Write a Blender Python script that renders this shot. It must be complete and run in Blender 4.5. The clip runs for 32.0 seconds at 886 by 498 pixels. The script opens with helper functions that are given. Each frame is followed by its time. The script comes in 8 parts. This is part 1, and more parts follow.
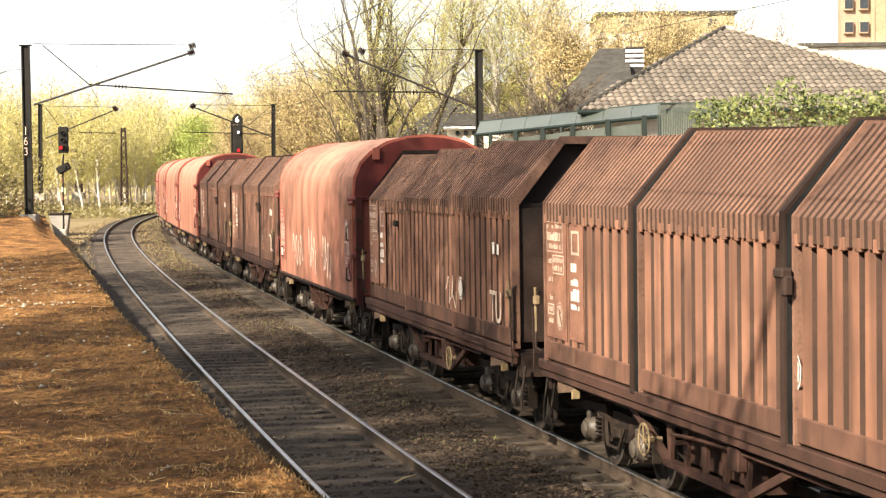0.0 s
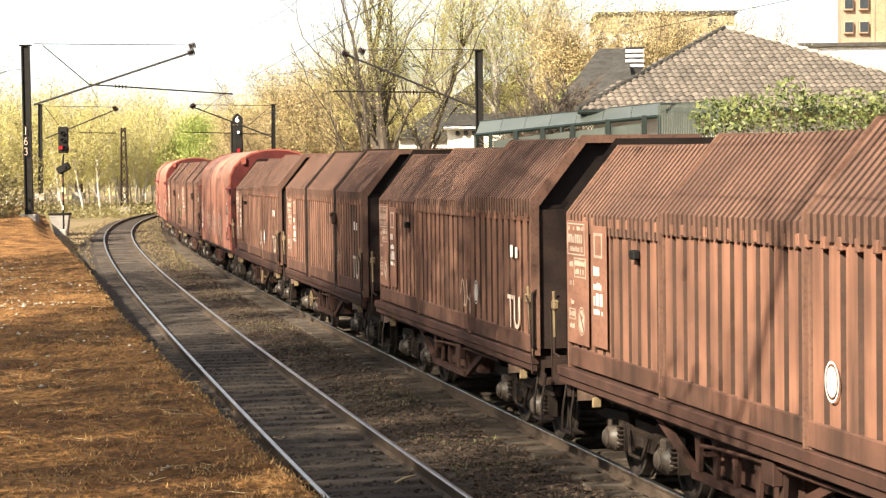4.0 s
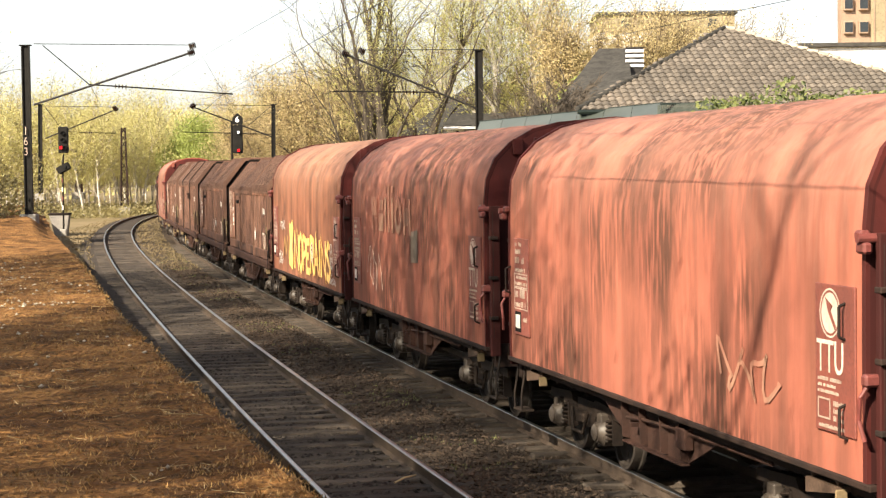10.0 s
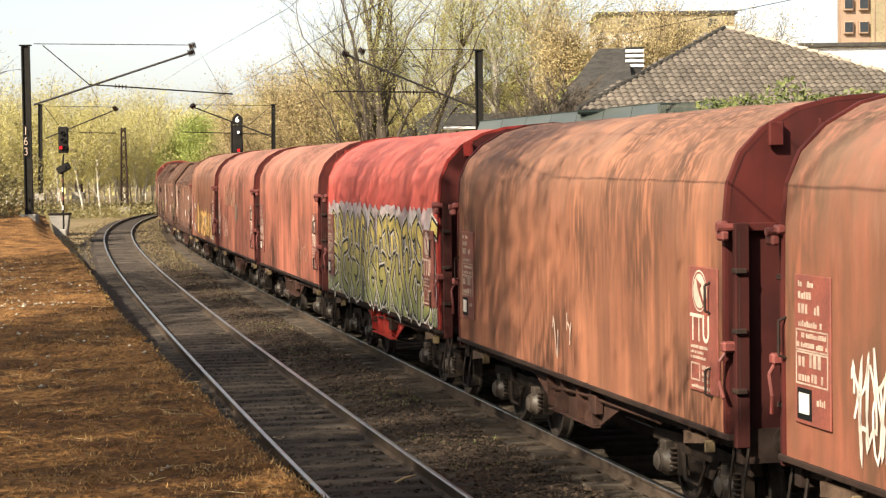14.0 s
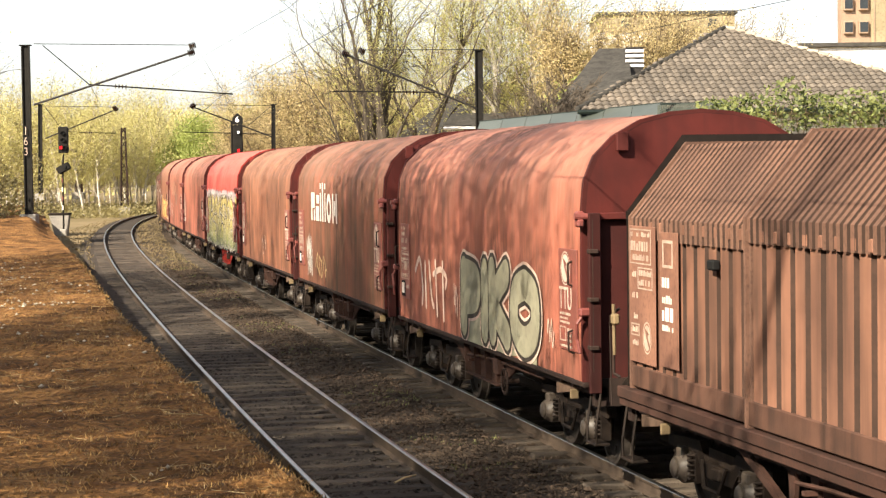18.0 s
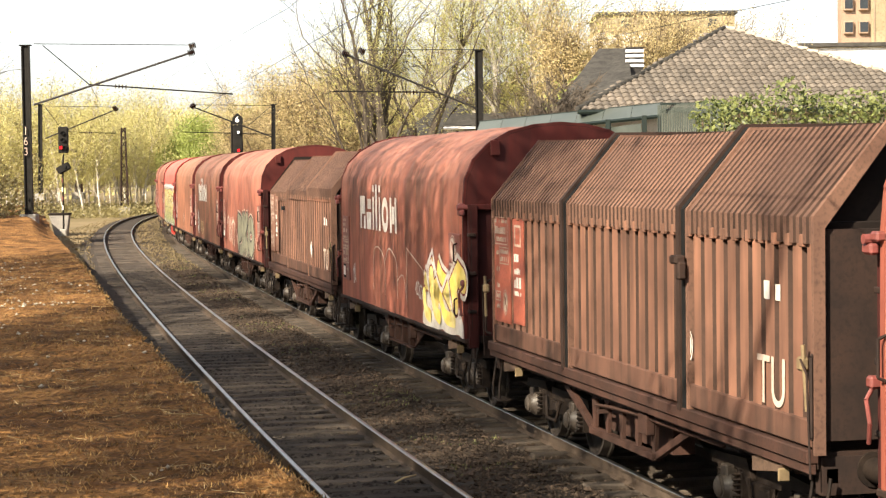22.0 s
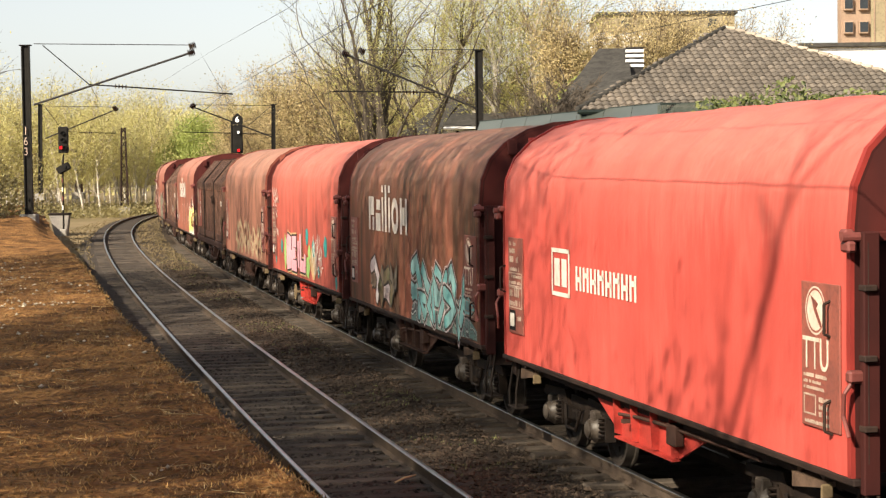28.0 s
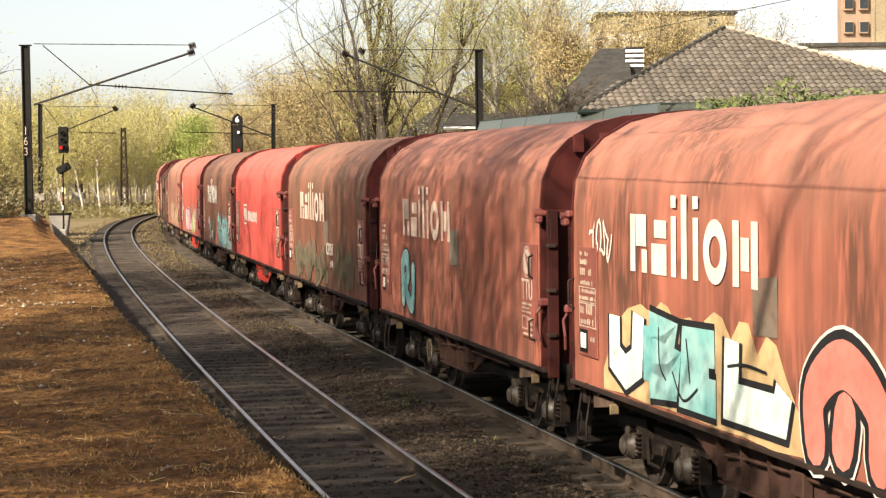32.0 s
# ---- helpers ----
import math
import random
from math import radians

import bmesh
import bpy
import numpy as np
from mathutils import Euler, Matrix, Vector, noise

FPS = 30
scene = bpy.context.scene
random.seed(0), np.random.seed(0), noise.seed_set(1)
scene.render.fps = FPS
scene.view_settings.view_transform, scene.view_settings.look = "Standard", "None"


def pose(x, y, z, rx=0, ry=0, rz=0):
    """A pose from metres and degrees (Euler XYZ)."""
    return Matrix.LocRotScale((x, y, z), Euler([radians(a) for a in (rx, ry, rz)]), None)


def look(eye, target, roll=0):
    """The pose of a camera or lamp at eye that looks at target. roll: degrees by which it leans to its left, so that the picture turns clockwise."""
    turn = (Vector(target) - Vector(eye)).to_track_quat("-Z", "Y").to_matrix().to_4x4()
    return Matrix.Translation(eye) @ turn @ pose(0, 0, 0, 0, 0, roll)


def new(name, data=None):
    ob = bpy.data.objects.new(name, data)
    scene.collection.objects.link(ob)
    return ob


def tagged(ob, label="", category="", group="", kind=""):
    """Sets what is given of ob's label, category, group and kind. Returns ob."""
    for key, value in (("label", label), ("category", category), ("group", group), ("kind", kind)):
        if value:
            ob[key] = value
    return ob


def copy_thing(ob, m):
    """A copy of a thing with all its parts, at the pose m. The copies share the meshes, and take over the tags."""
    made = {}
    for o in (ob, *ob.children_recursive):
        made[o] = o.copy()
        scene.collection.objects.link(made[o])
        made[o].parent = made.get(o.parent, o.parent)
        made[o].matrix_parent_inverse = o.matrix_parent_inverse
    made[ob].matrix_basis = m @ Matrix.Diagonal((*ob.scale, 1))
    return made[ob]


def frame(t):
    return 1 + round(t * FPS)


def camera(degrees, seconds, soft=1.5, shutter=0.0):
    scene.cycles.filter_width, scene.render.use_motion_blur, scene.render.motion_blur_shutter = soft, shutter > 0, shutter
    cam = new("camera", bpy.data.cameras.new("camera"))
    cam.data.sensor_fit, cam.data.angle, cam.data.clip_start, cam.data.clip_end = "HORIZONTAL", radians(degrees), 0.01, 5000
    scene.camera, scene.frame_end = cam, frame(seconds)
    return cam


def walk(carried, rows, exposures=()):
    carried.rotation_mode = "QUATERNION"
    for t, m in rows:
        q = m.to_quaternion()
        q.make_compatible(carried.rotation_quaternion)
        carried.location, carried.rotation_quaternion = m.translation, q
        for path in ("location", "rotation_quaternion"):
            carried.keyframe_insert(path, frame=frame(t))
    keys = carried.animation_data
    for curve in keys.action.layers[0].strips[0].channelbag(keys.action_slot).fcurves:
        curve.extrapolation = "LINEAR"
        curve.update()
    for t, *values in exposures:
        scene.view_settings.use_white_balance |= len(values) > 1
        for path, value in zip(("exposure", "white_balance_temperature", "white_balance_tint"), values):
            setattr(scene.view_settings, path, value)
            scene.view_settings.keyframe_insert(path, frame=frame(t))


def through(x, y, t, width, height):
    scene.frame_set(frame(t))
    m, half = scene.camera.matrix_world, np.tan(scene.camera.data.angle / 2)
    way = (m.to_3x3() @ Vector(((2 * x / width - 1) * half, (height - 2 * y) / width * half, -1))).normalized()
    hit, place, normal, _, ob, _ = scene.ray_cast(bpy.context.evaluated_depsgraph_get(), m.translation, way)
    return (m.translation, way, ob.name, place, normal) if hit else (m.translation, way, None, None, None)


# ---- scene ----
cam = camera(25.81, 32.0, soft=1.3, shutter=0.0)
EYE = (0.0, 0.0, 3.61)
AIM = look(EYE, (0.0, 100.0, 3.61 - 100.0 * math.tan(radians(2.4385))), -0.7825)
EXPOSURE = [(0.0, 1.75), (6.0, 1.6), (8.0, 1.3), (10.0, 1.4), (12.0, 0.9), (14.0, 1.2), (17.0, 1.3), (19.0, 1.5), (20.0, 1.42), (22.0, 1.5), (25.0, 1.1), (28.0, 1.02), (30.0, 1.2), (32.0, 1.15)]
walk(cam, [(0.0, AIM), (32.0, AIM)], EXPOSURE)

# ---- light: warm afternoon sun from behind and beside the platform ----
SUN_AZ, SUN_EL = 218.0, 34.0      # degrees clockwise from +y, height
world = bpy.data.worlds.new("sky")
scene.world = world
world.use_nodes = True
wn = world.node_tree.nodes
sky = wn.new("ShaderNodeTexSky")
sky.sky_type, sky.sun_disc = "NISHITA", False
sky.sun_elevation, sky.sun_rotation = radians(SUN_EL), radians(SUN_AZ)
sky.dust_density, sky.ozone_density = 1.4, 0.6
wn["Background"].inputs["Strength"].default_value = 0.085
pale = wn.new("ShaderNodeHueSaturation")
pale.inputs["Saturation"].default_value = 0.35
world.node_tree.links.new(sky.outputs[0], pale.inputs["Color"])
world.node_tree.links.new(pale.outputs[0], wn["Background"].inputs["Color"])
sun_data = bpy.data.lights.new("sun", "SUN")
sun_data.energy, sun_data.angle, sun_data.color = 5.0, radians(0.5), (1.0, 0.88, 0.69)
sun_dir = Vector((math.sin(radians(SUN_AZ)) * math.cos(radians(SUN_EL)), math.cos(radians(SUN_AZ)) * math.cos(radians(SUN_EL)), math.sin(radians(SUN_EL))))
new("sun", sun_data).matrix_world = look(sun_dir * 60, (0, 0, 0))

# ---- the line of the railway: heading along the train's track, and points beside it ----
STEP = 0.5
TRAIL = {}


def bearing(s):
    s1 = max(-25.0, min(s, 190.0))
    a = radians(-13.7506) + 0.9937e-3 * s1 - 2.4044e-5 * s1 * s1 / 2 + 2.4679e-7 * s1 ** 3 / 3
    if s > 190.0:
        a += (0.9937e-3 - 2.4044e-5 * 190 + 2.4679e-7 * 190 ** 2) * (s - 190.0)
    return a


def lay_trail():
    x, y = 8.2685, 0.0
    TRAIL[0] = (x, y)
    for i in range(0, 900):
        a = bearing((i + 0.5) * STEP)
        x, y = x + math.sin(a) * STEP, y + math.cos(a) * STEP
        TRAIL[i + 1] = (x, y)
    x, y = 8.2685, 0.0
    for i in range(0, -760, -1):
        a = bearing((i - 0.5) * STEP)
        x, y = x - math.sin(a) * STEP, y - math.cos(a) * STEP
        TRAIL[i - 1] = (x, y)


lay_trail()


def at(s, lat=0.0, z=0.0):
    """A point s metres along the train's track, lat metres to its right."""
    i = math.floor(s / STEP)
    f = s / STEP - i
    (x0, y0), (x1, y1) = TRAIL[i], TRAIL[i + 1]
    a = bearing(s)
    return Vector((x0 + (x1 - x0) * f + lat * math.cos(a), y0 + (y1 - y0) * f - lat * math.sin(a), z))


def along(s, lat=0.0, z=0.0):
    """A pose there whose x axis runs along the track and whose y axis points to its left."""
    p = at(s, lat, z)
    return pose(p.x, p.y, p.z, 0, 0, 90 - math.degrees(bearing(s)))


def beside(x, y):
    """The nearest s and lat of a place on the plan."""
    s = max(-150.0, min(400.0, y * 1.02))
    for _ in range(6):
        p, a = at(s), bearing(s)
        ds = (x - p.x) * math.sin(a) + (y - p.y) * math.cos(a)
        s = max(-150.0, min(400.0, s + ds))
    p, a = at(s), bearing(s)
    return s, (x - p.x) * math.cos(a) - (y - p.y) * math.sin(a)


NEAR = -3.749     # the empty track, left of the train's
EDGE = [(-60, -5.25), (18, -5.30), (30, -5.58), (40, -5.78), (51, -5.86), (62, -5.92), (75.5, -6.24), (85, -6.55), (96, -6.95), (112.5, -7.55), (138, -9.3)]


def edge_lat(s):
    for (s0, l0), (s1, l1) in zip(EDGE, EDGE[1:]):
        if s <= s1:
            return l0 + (l1 - l0) * max(0.0, (s - s0) / (s1 - s0))
    return EDGE[-1][1]


# ---- mesh tools ----
class Shape:
    """Collects the faces of one part."""

    def __init__(self):
        self.v, self.f = [], []

    def add(self, verts, faces):
        n = len(self.v)
        self.v.extend(tuple(p) for p in verts)
        self.f.extend(tuple(n + i for i in q) for q in faces)
        return self

    def box(self, x0, x1, y0, y1, z0, z1, m=None, bevel=0.0):
        b = min(bevel, (x1 - x0) * 0.45, (y1 - y0) * 0.45, (z1 - z0) * 0.45)
        if b <= 0:
            vs = [Vector((x, y, z)) for x in (x0, x1) for y in (y0, y1) for z in (z0, z1)]
            fs = [(0, 1, 3, 2), (4, 6, 7, 5), (0, 4, 5, 1), (2, 3, 7, 6), (0, 2, 6, 4), (1, 5, 7, 3)]
        else:
            ring = [(x0 + b, y0), (x1 - b, y0), (x1, y0 + b), (x1, y1 - b), (x1 - b, y1), (x0 + b, y1), (x0, y1 - b), (x0, y0 + b)]
            inner = [(x0 + b, y0 + b), (x1 - b, y0 + b), (x1 - b, y0 + b), (x1 - b, y1 - b), (x1 - b, y1 - b), (x0 + b, y1 - b), (x0 + b, y1 - b), (x0 + b, y0 + b)]
            vs = [Vector((*p, z0)) for p in inner] + [Vector((*p, z0 + b)) for p in ring] + [Vector((*p, z1 - b)) for p in ring] + [Vector((*p, z1)) for p in inner]
            fs = [tuple(range(7, -1, -1)), tuple(range(24, 32))]
            for r in (0, 8, 16):
                fs += [(r + i, r + (i + 1) % 8, r + 8 + (i + 1) % 8, r + 8 + i) for i in range(8)]
        if m is not None:
            vs = [m @ v for v in vs]
        return self.add(vs, fs)

    def tube(self, a, b, ra, rb=None, n=8, caps=True):
        a, b = Vector(a), Vector(b)
        rb = ra if rb is None else rb
        d = b - a
        if d.length < 1e-6:
            return self
        q = d.to_track_quat("Z", "Y")
        vs = []
        for p, r in ((a, ra), (b, rb)):
            vs += [p + q @ Vector((r * math.cos(2 * math.pi * i / n), r * math.sin(2 * math.pi * i / n), 0)) for i in range(n)]
        fs = [(i, (i + 1) % n, n + (i + 1) % n, n + i) for i in range(n)]
        if caps:
            fs += [tuple(range(n - 1, -1, -1)), tuple(range(n, 2 * n))]
        return self.add(vs, fs)

    def pipe(self, pts, r, n=6):
        for a, b in zip(pts, pts[1:]):
            self.tube(a, b, r, n=n)
        return self

    def ring(self, c, axis, big, small, n=20, k=6):
        q = Vector(axis).to_track_quat("Z", "Y")
        vs, fs = [], []
        for i in range(n):
            a = 2 * math.pi * i / n
            for j in range(k):
                b = 2 * math.pi * j / k
                vs.append(Vector(c) + q @ Vector(((big + small * math.cos(b)) * math.cos(a), (big + small * math.cos(b)) * math.sin(a), small * math.sin(b))))
        for i in range(n):
            for j in range(k):
                fs.append((i * k + j, ((i + 1) % n) * k + j, ((i + 1) % n) * k + (j + 1) % k, i * k + (j + 1) % k))
        return self.add(vs, fs)

    def lathe(self, a, axis, rings, n=16):
        """Rings of (distance along axis, radius)."""
        q = Vector(axis).to_track_quat("Z", "Y")
        vs, fs = [], []
        for h, r in rings:
            vs += [Vector(a) + q @ Vector((r * math.cos(2 * math.pi * i / n), r * math.sin(2 * math.pi * i / n), h)) for i in range(n)]
        for k in range(len(rings) - 1):
            fs += [(k * n + i, k * n + (i + 1) % n, (k + 1) * n + (i + 1) % n, (k + 1) * n + i) for i in range(n)]
        fs += [tuple(range(n - 1, -1, -1)), tuple(range((len(rings) - 1) * n, len(rings) * n))]
        return self.add(vs, fs)

    def plate(self, poly, axis, lo, hi):
        """A flat outline given a thickness along an axis ('x', 'y' or 'z')."""
        n = len(poly)
        put = {"x": lambda a, b, c: (c, a, b), "y": lambda a, b, c: (a, c, b), "z": lambda a, b, c: (a, b, c)}[axis]
        vs = [put(a, b, lo) for a, b in poly] + [put(a, b, hi) for a, b in poly]
        fs = [tuple(range(n)), tuple(range(2 * n - 1, n - 1, -1))] + [(i, i + n, (i + 1) % n + n, (i + 1) % n) for i in range(n)]
        return self.add(vs, fs)

    def sweep(self, sections, closed=False):
        """Joins equal rows of points into a skin."""
        n = len(sections[0])
        vs = [p for row in sections for p in row]
        fs = []
        for r in range(len(sections) - 1):
            for i in range(n if closed else n - 1):
                j = (i + 1) % n
                fs.append((r * n + i, r * n + j, (r + 1) * n + j, (r + 1) * n + i))
        if closed:
            fs += [tuple(range(n - 1, -1, -1)), tuple((len(sections) - 1) * n + i for i in range(n))]
        return self.add(vs, fs)

    def mesh(self, name, material, smooth=False, fix=True):
        me = bpy.data.meshes.new(name)
        me.from_pydata(self.v, [], self.f)
        if fix and len(self.f) < 20000:
            bm = bmesh.new()
            bm.from_mesh(me)
            bmesh.ops.recalc_face_normals(bm, faces=bm.faces)
            bm.to_mesh(me)
            bm.free()
        for m in material if isinstance(material, (list, tuple)) else [material]:
            me.materials.append(m)
        if smooth:
            me.shade_smooth()
            me.set_sharp_from_angle(angle=radians(35))
        me.update()
        return me


def thing(name, label, category, m=None, group="", kind=""):
    """An Empty that carries the parts of one thing."""
    ob = tagged(new(name), label, category, group, kind)
    ob.empty_display_size = 0.2
    if m is not None:
        ob.matrix_world = m
    return ob


def part(name, shape, material, parent=None, label="", smooth=False, m=None):
    me = shape if isinstance(shape, bpy.types.Mesh) else shape.mesh(name, material, smooth)
    ob = new(name, me)
    if parent is not None:
        ob.parent = parent
    if m is not None:
        ob.matrix_basis = m
    if label:
        ob["label"] = label
    return ob


def solid(name, shape, material, label, category, group="", kind="", smooth=False, m=None):
    return tagged(part(name, shape, material, None, "", smooth, m), label, category, group, kind)


# ---- materials ----
def surface(name, base, alt=None, dirt=None, grain=40.0, blotch=1.5, rough=0.8, metal=0.0, bump=0.15, streak=False, cover=0.5, vary=0.12, island=False, world_space=False, dist=0.01):
    """A worn painted, earthen or metal surface: two tones in blotches, dirt in grain or in runs down the side, relief."""
    mat = bpy.data.materials.new(name)
    mat.use_nodes = True
    n, l = mat.node_tree.nodes, mat.node_tree.links
    b = n["Principled BSDF"]
    alt, dirt = alt or tuple(c * 0.7 for c in base), dirt or tuple(c * 0.4 for c in base)
    co = n.new("ShaderNodeTexCoord")
    info = n.new("ShaderNodeObjectInfo")
    src = n.new("ShaderNodeVectorMath")
    src.operation = "ADD"
    if world_space:
        geo = n.new("ShaderNodeNewGeometry")
        l.new(geo.outputs["Position"], src.inputs[0])
    else:
        l.new(co.outputs["Object"], src.inputs[0])
        off = n.new("ShaderNodeMath")
        off.operation = "MULTIPLY"
        off.inputs[1].default_value = 37.0
        l.new(info.outputs["Random"], off.inputs[0])
        l.new(off.outputs[0], src.inputs[1])
    big = n.new("ShaderNodeTexNoise")
    big.inputs["Scale"].default_value, big.inputs["Detail"].default_value = blotch, 5
    fine = n.new("ShaderNodeTexNoise")
    fine.inputs["Detail"].default_value = 4
    l.new(src.outputs[0], big.inputs["Vector"])
    if streak:
        mp = n.new("ShaderNodeMapping")
        mp.inputs["Scale"].default_value = (3.2, 3.2, 0.28)
        l.new(src.outputs[0], mp.inputs["Vector"])
        l.new(mp.outputs[0], fine.inputs["Vector"])
        fine.inputs["Scale"].default_value = 1.6
    else:
        l.new(src.outputs[0], fine.inputs["Vector"])
        fine.inputs["Scale"].default_value = grain
    r1 = n.new("ShaderNodeValToRGB")
    r1.color_ramp.elements[0].position, r1.color_ramp.elements[1].position = 0.35, 0.65
    r1.color_ramp.elements[0].color, r1.color_ramp.elements[1].color = (*base, 1), (*alt, 1)
    l.new(big.outputs["Fac"], r1.inputs[0])
    r2 = n.new("ShaderNodeMapRange")
    r2.inputs["From Min"].default_value, r2.inputs["From Max"].default_value = 0.48, 0.75
    r2.inputs["To Max"].default_value = cover
    l.new(fine.outputs["Fac"], r2.inputs["Value"])
    mix = n.new("ShaderNodeMix")
    mix.data_type = "RGBA"
    mix.inputs["B"].default_value = (*dirt, 1)
    l.new(r2.outputs[0], mix.inputs["Factor"])
    l.new(r1.outputs[0], mix.inputs["A"])
    hsv = n.new("ShaderNodeHueSaturation")
    val = n.new("ShaderNodeMapRange")
    val.inputs["To Min"].default_value, val.inputs["To Max"].default_value = 1 - vary, 1 + vary
    if island:
        isl = n.new("ShaderNodeNewGeometry")
        l.new(isl.outputs["Random Per Island"], val.inputs["Value"])
    else:
        l.new(info.outputs["Random"], val.inputs["Value"])
    l.new(val.outputs[0], hsv.inputs["Value"])
    l.new(mix.outputs["Result"], hsv.inputs["Color"])
    l.new(hsv.outputs[0], b.inputs["Base Color"])
    b.inputs["Roughness"].default_value, b.inputs["Metallic"].default_value = rough, metal
    b.inputs["Specular IOR Level"].default_value = 0.12 if rough >= 0.6 else 0.4
    if bump:
        bp = n.new("ShaderNodeBump")
        bp.inputs["Strength"].default_value, bp.inputs["Distance"].default_value = bump, dist
        rel = n.new("ShaderNodeTexNoise")
        rel.inputs["Scale"].default_value, rel.inputs["Detail"].default_value = grain, 3
        l.new(src.outputs[0], rel.inputs["Vector"])
        l.new(rel.outputs["Fac"], bp.inputs["Height"])
        l.new(bp.outputs[0], b.inputs["Normal"])
    return mat


def glow(name, colour, strength):
    mat = bpy.data.materials.new(name)
    mat.use_nodes = True
    b = mat.node_tree.nodes["Principled BSDF"]
    b.inputs["Base Color"].default_value = (*colour, 1)
    b.inputs["Emission Color"].default_value, b.inputs["Emission Strength"].default_value = (*colour, 1), strength
    return mat


def leafy(name, base, alt, through=0.35):
    """Thin leaves that let light through, tinted leaf by leaf."""
    mat = bpy.data.materials.new(name)
    mat.use_nodes = True
    n, l = mat.node_tree.nodes, mat.node_tree.links
    out = n["Material Output"]
    b = n["Principled BSDF"]
    isl = n.new("ShaderNodeNewGeometry")
    ramp = n.new("ShaderNodeValToRGB")
    ramp.color_ramp.elements[0].color, ramp.color_ramp.elements[1].color = (*base, 1), (*alt, 1)
    l.new(isl.outputs["Random Per Island"], ramp.inputs[0])
    l.new(ramp.outputs[0], b.inputs["Base Color"])
    b.inputs["Roughness"].default_value = 0.55
    tr = n.new("ShaderNodeBsdfTranslucent")
    l.new(ramp.outputs[0], tr.inputs["Color"])
    mx = n.new("ShaderNodeMixShader")
    mx.inputs[0].default_value = through
    l.new(b.outputs[0], mx.inputs[1])
    l.new(tr.outputs[0], mx.inputs[2])
    l.new(mx.outputs[0], out.inputs["Surface"])
    return mat


def tarp_mat(name, base, alt, dirt, cover=0.7, sunlit_dust=0.42, soot_cover=0.75):
    """A tarpaulin: runs of dirt down its sides, a dusty roof with brighter sunlight painted in from about 3.1 m up."""
    mat = surface(name, base, alt, dirt, grain=14.0, blotch=0.9, rough=0.62, bump=0.25, streak=True, cover=cover, vary=0.05, dist=0.012)
    n, l = mat.node_tree.nodes, mat.node_tree.links
    b = n["Principled BSDF"]
    for nd in n:            # more of the dirt runs than on other surfaces
        if nd.bl_idname == "ShaderNodeMapRange" and abs(nd.inputs["From Min"].default_value - 0.48) < 0.001:
            nd.inputs["From Min"].default_value, nd.inputs["From Max"].default_value = 0.38, 0.72
        if nd.bl_idname == "ShaderNodeTexNoise" and abs(nd.inputs["Scale"].default_value - 1.6) < 0.001:
            nd.inputs["Scale"].default_value = 0.85
    co, sep, ragged, rng = n.new("ShaderNodeTexCoord"), n.new("ShaderNodeSeparateXYZ"), n.new("ShaderNodeTexNoise"), n.new("ShaderNodeMapRange")
    mp = n.new("ShaderNodeMapping")
    mp.inputs["Scale"].default_value = (2.5, 2.5, 0.4)
    l.new(co.outputs["Object"], mp.inputs["Vector"])
    l.new(mp.outputs[0], ragged.inputs["Vector"])
    l.new(co.outputs["Object"], sep.inputs[0])
    add = n.new("ShaderNodeMath")
    add.operation = "MULTIPLY_ADD"
    add.inputs[1].default_value = 1.6
    l.new(ragged.outputs["Fac"], add.inputs[0])
    l.new(sep.outputs["Z"], add.inputs[2])
    # paler with height: roof dust and the roof's stronger sunlight, as colour
    rng.inputs["From Min"].default_value, rng.inputs["From Max"].default_value, rng.inputs["To Max"].default_value = 3.55, 4.75, sunlit_dust
    l.new(add.outputs[0], rng.inputs["Value"])
    mix = n.new("ShaderNodeMix")
    mix.data_type = "RGBA"
    mix.inputs["B"].default_value = (*[min(0.85, c * 0.6 + d) for c, d in zip(base, (0.17, 0.14, 0.112))], 1)
    l.new(rng.outputs[0], mix.inputs["Factor"])
    old = b.inputs["Base Color"].links[0].from_socket
    l.new(old, mix.inputs["A"])
    # soot that has settled in broad clouds, broken up by the runs of rain
    info, shift, cloud, near, both, soot = n.new("ShaderNodeObjectInfo"), n.new("ShaderNodeVectorMath"), n.new("ShaderNodeTexNoise"), n.new("ShaderNodeMapRange"), n.new("ShaderNodeMath"), n.new("ShaderNodeMix")
    shift.operation, both.operation, soot.data_type = "MULTIPLY_ADD", "MULTIPLY", "RGBA"
    shift.inputs[1].default_value = (53.0, 0.0, 0.0)
    l.new(info.outputs["Random"], shift.inputs[0])
    l.new(co.outputs["Object"], shift.inputs[2])
    smp = n.new("ShaderNodeMapping")
    smp.inputs["Scale"].default_value = (0.62, 0.62, 0.5)
    l.new(shift.outputs[0], smp.inputs["Vector"])
    l.new(smp.outputs[0], cloud.inputs["Vector"])
    cloud.inputs["Scale"].default_value, cloud.inputs["Detail"].default_value = 1.0, 6
    near.inputs["From Min"].default_value, near.inputs["From Max"].default_value, near.inputs["To Max"].default_value = 0.44, 0.64, soot_cover
    l.new(cloud.outputs["Fac"], near.inputs["Value"])
    runs = n.new("ShaderNodeMapRange")
    runs.inputs["From Min"].default_value, runs.inputs["From Max"].default_value = 0.36, 0.56
    l.new(ragged.outputs["Fac"], runs.inputs["Value"])
    l.new(near.outputs[0], both.inputs[0])
    l.new(runs.outputs[0], both.inputs[1])
    soot.inputs["B"].default_value = (*[c * 0.8 for c in dirt], 1)
    l.new(both.outputs[0], soot.inputs["Factor"])
    l.new(mix.outputs["Result"], soot.inputs["A"])
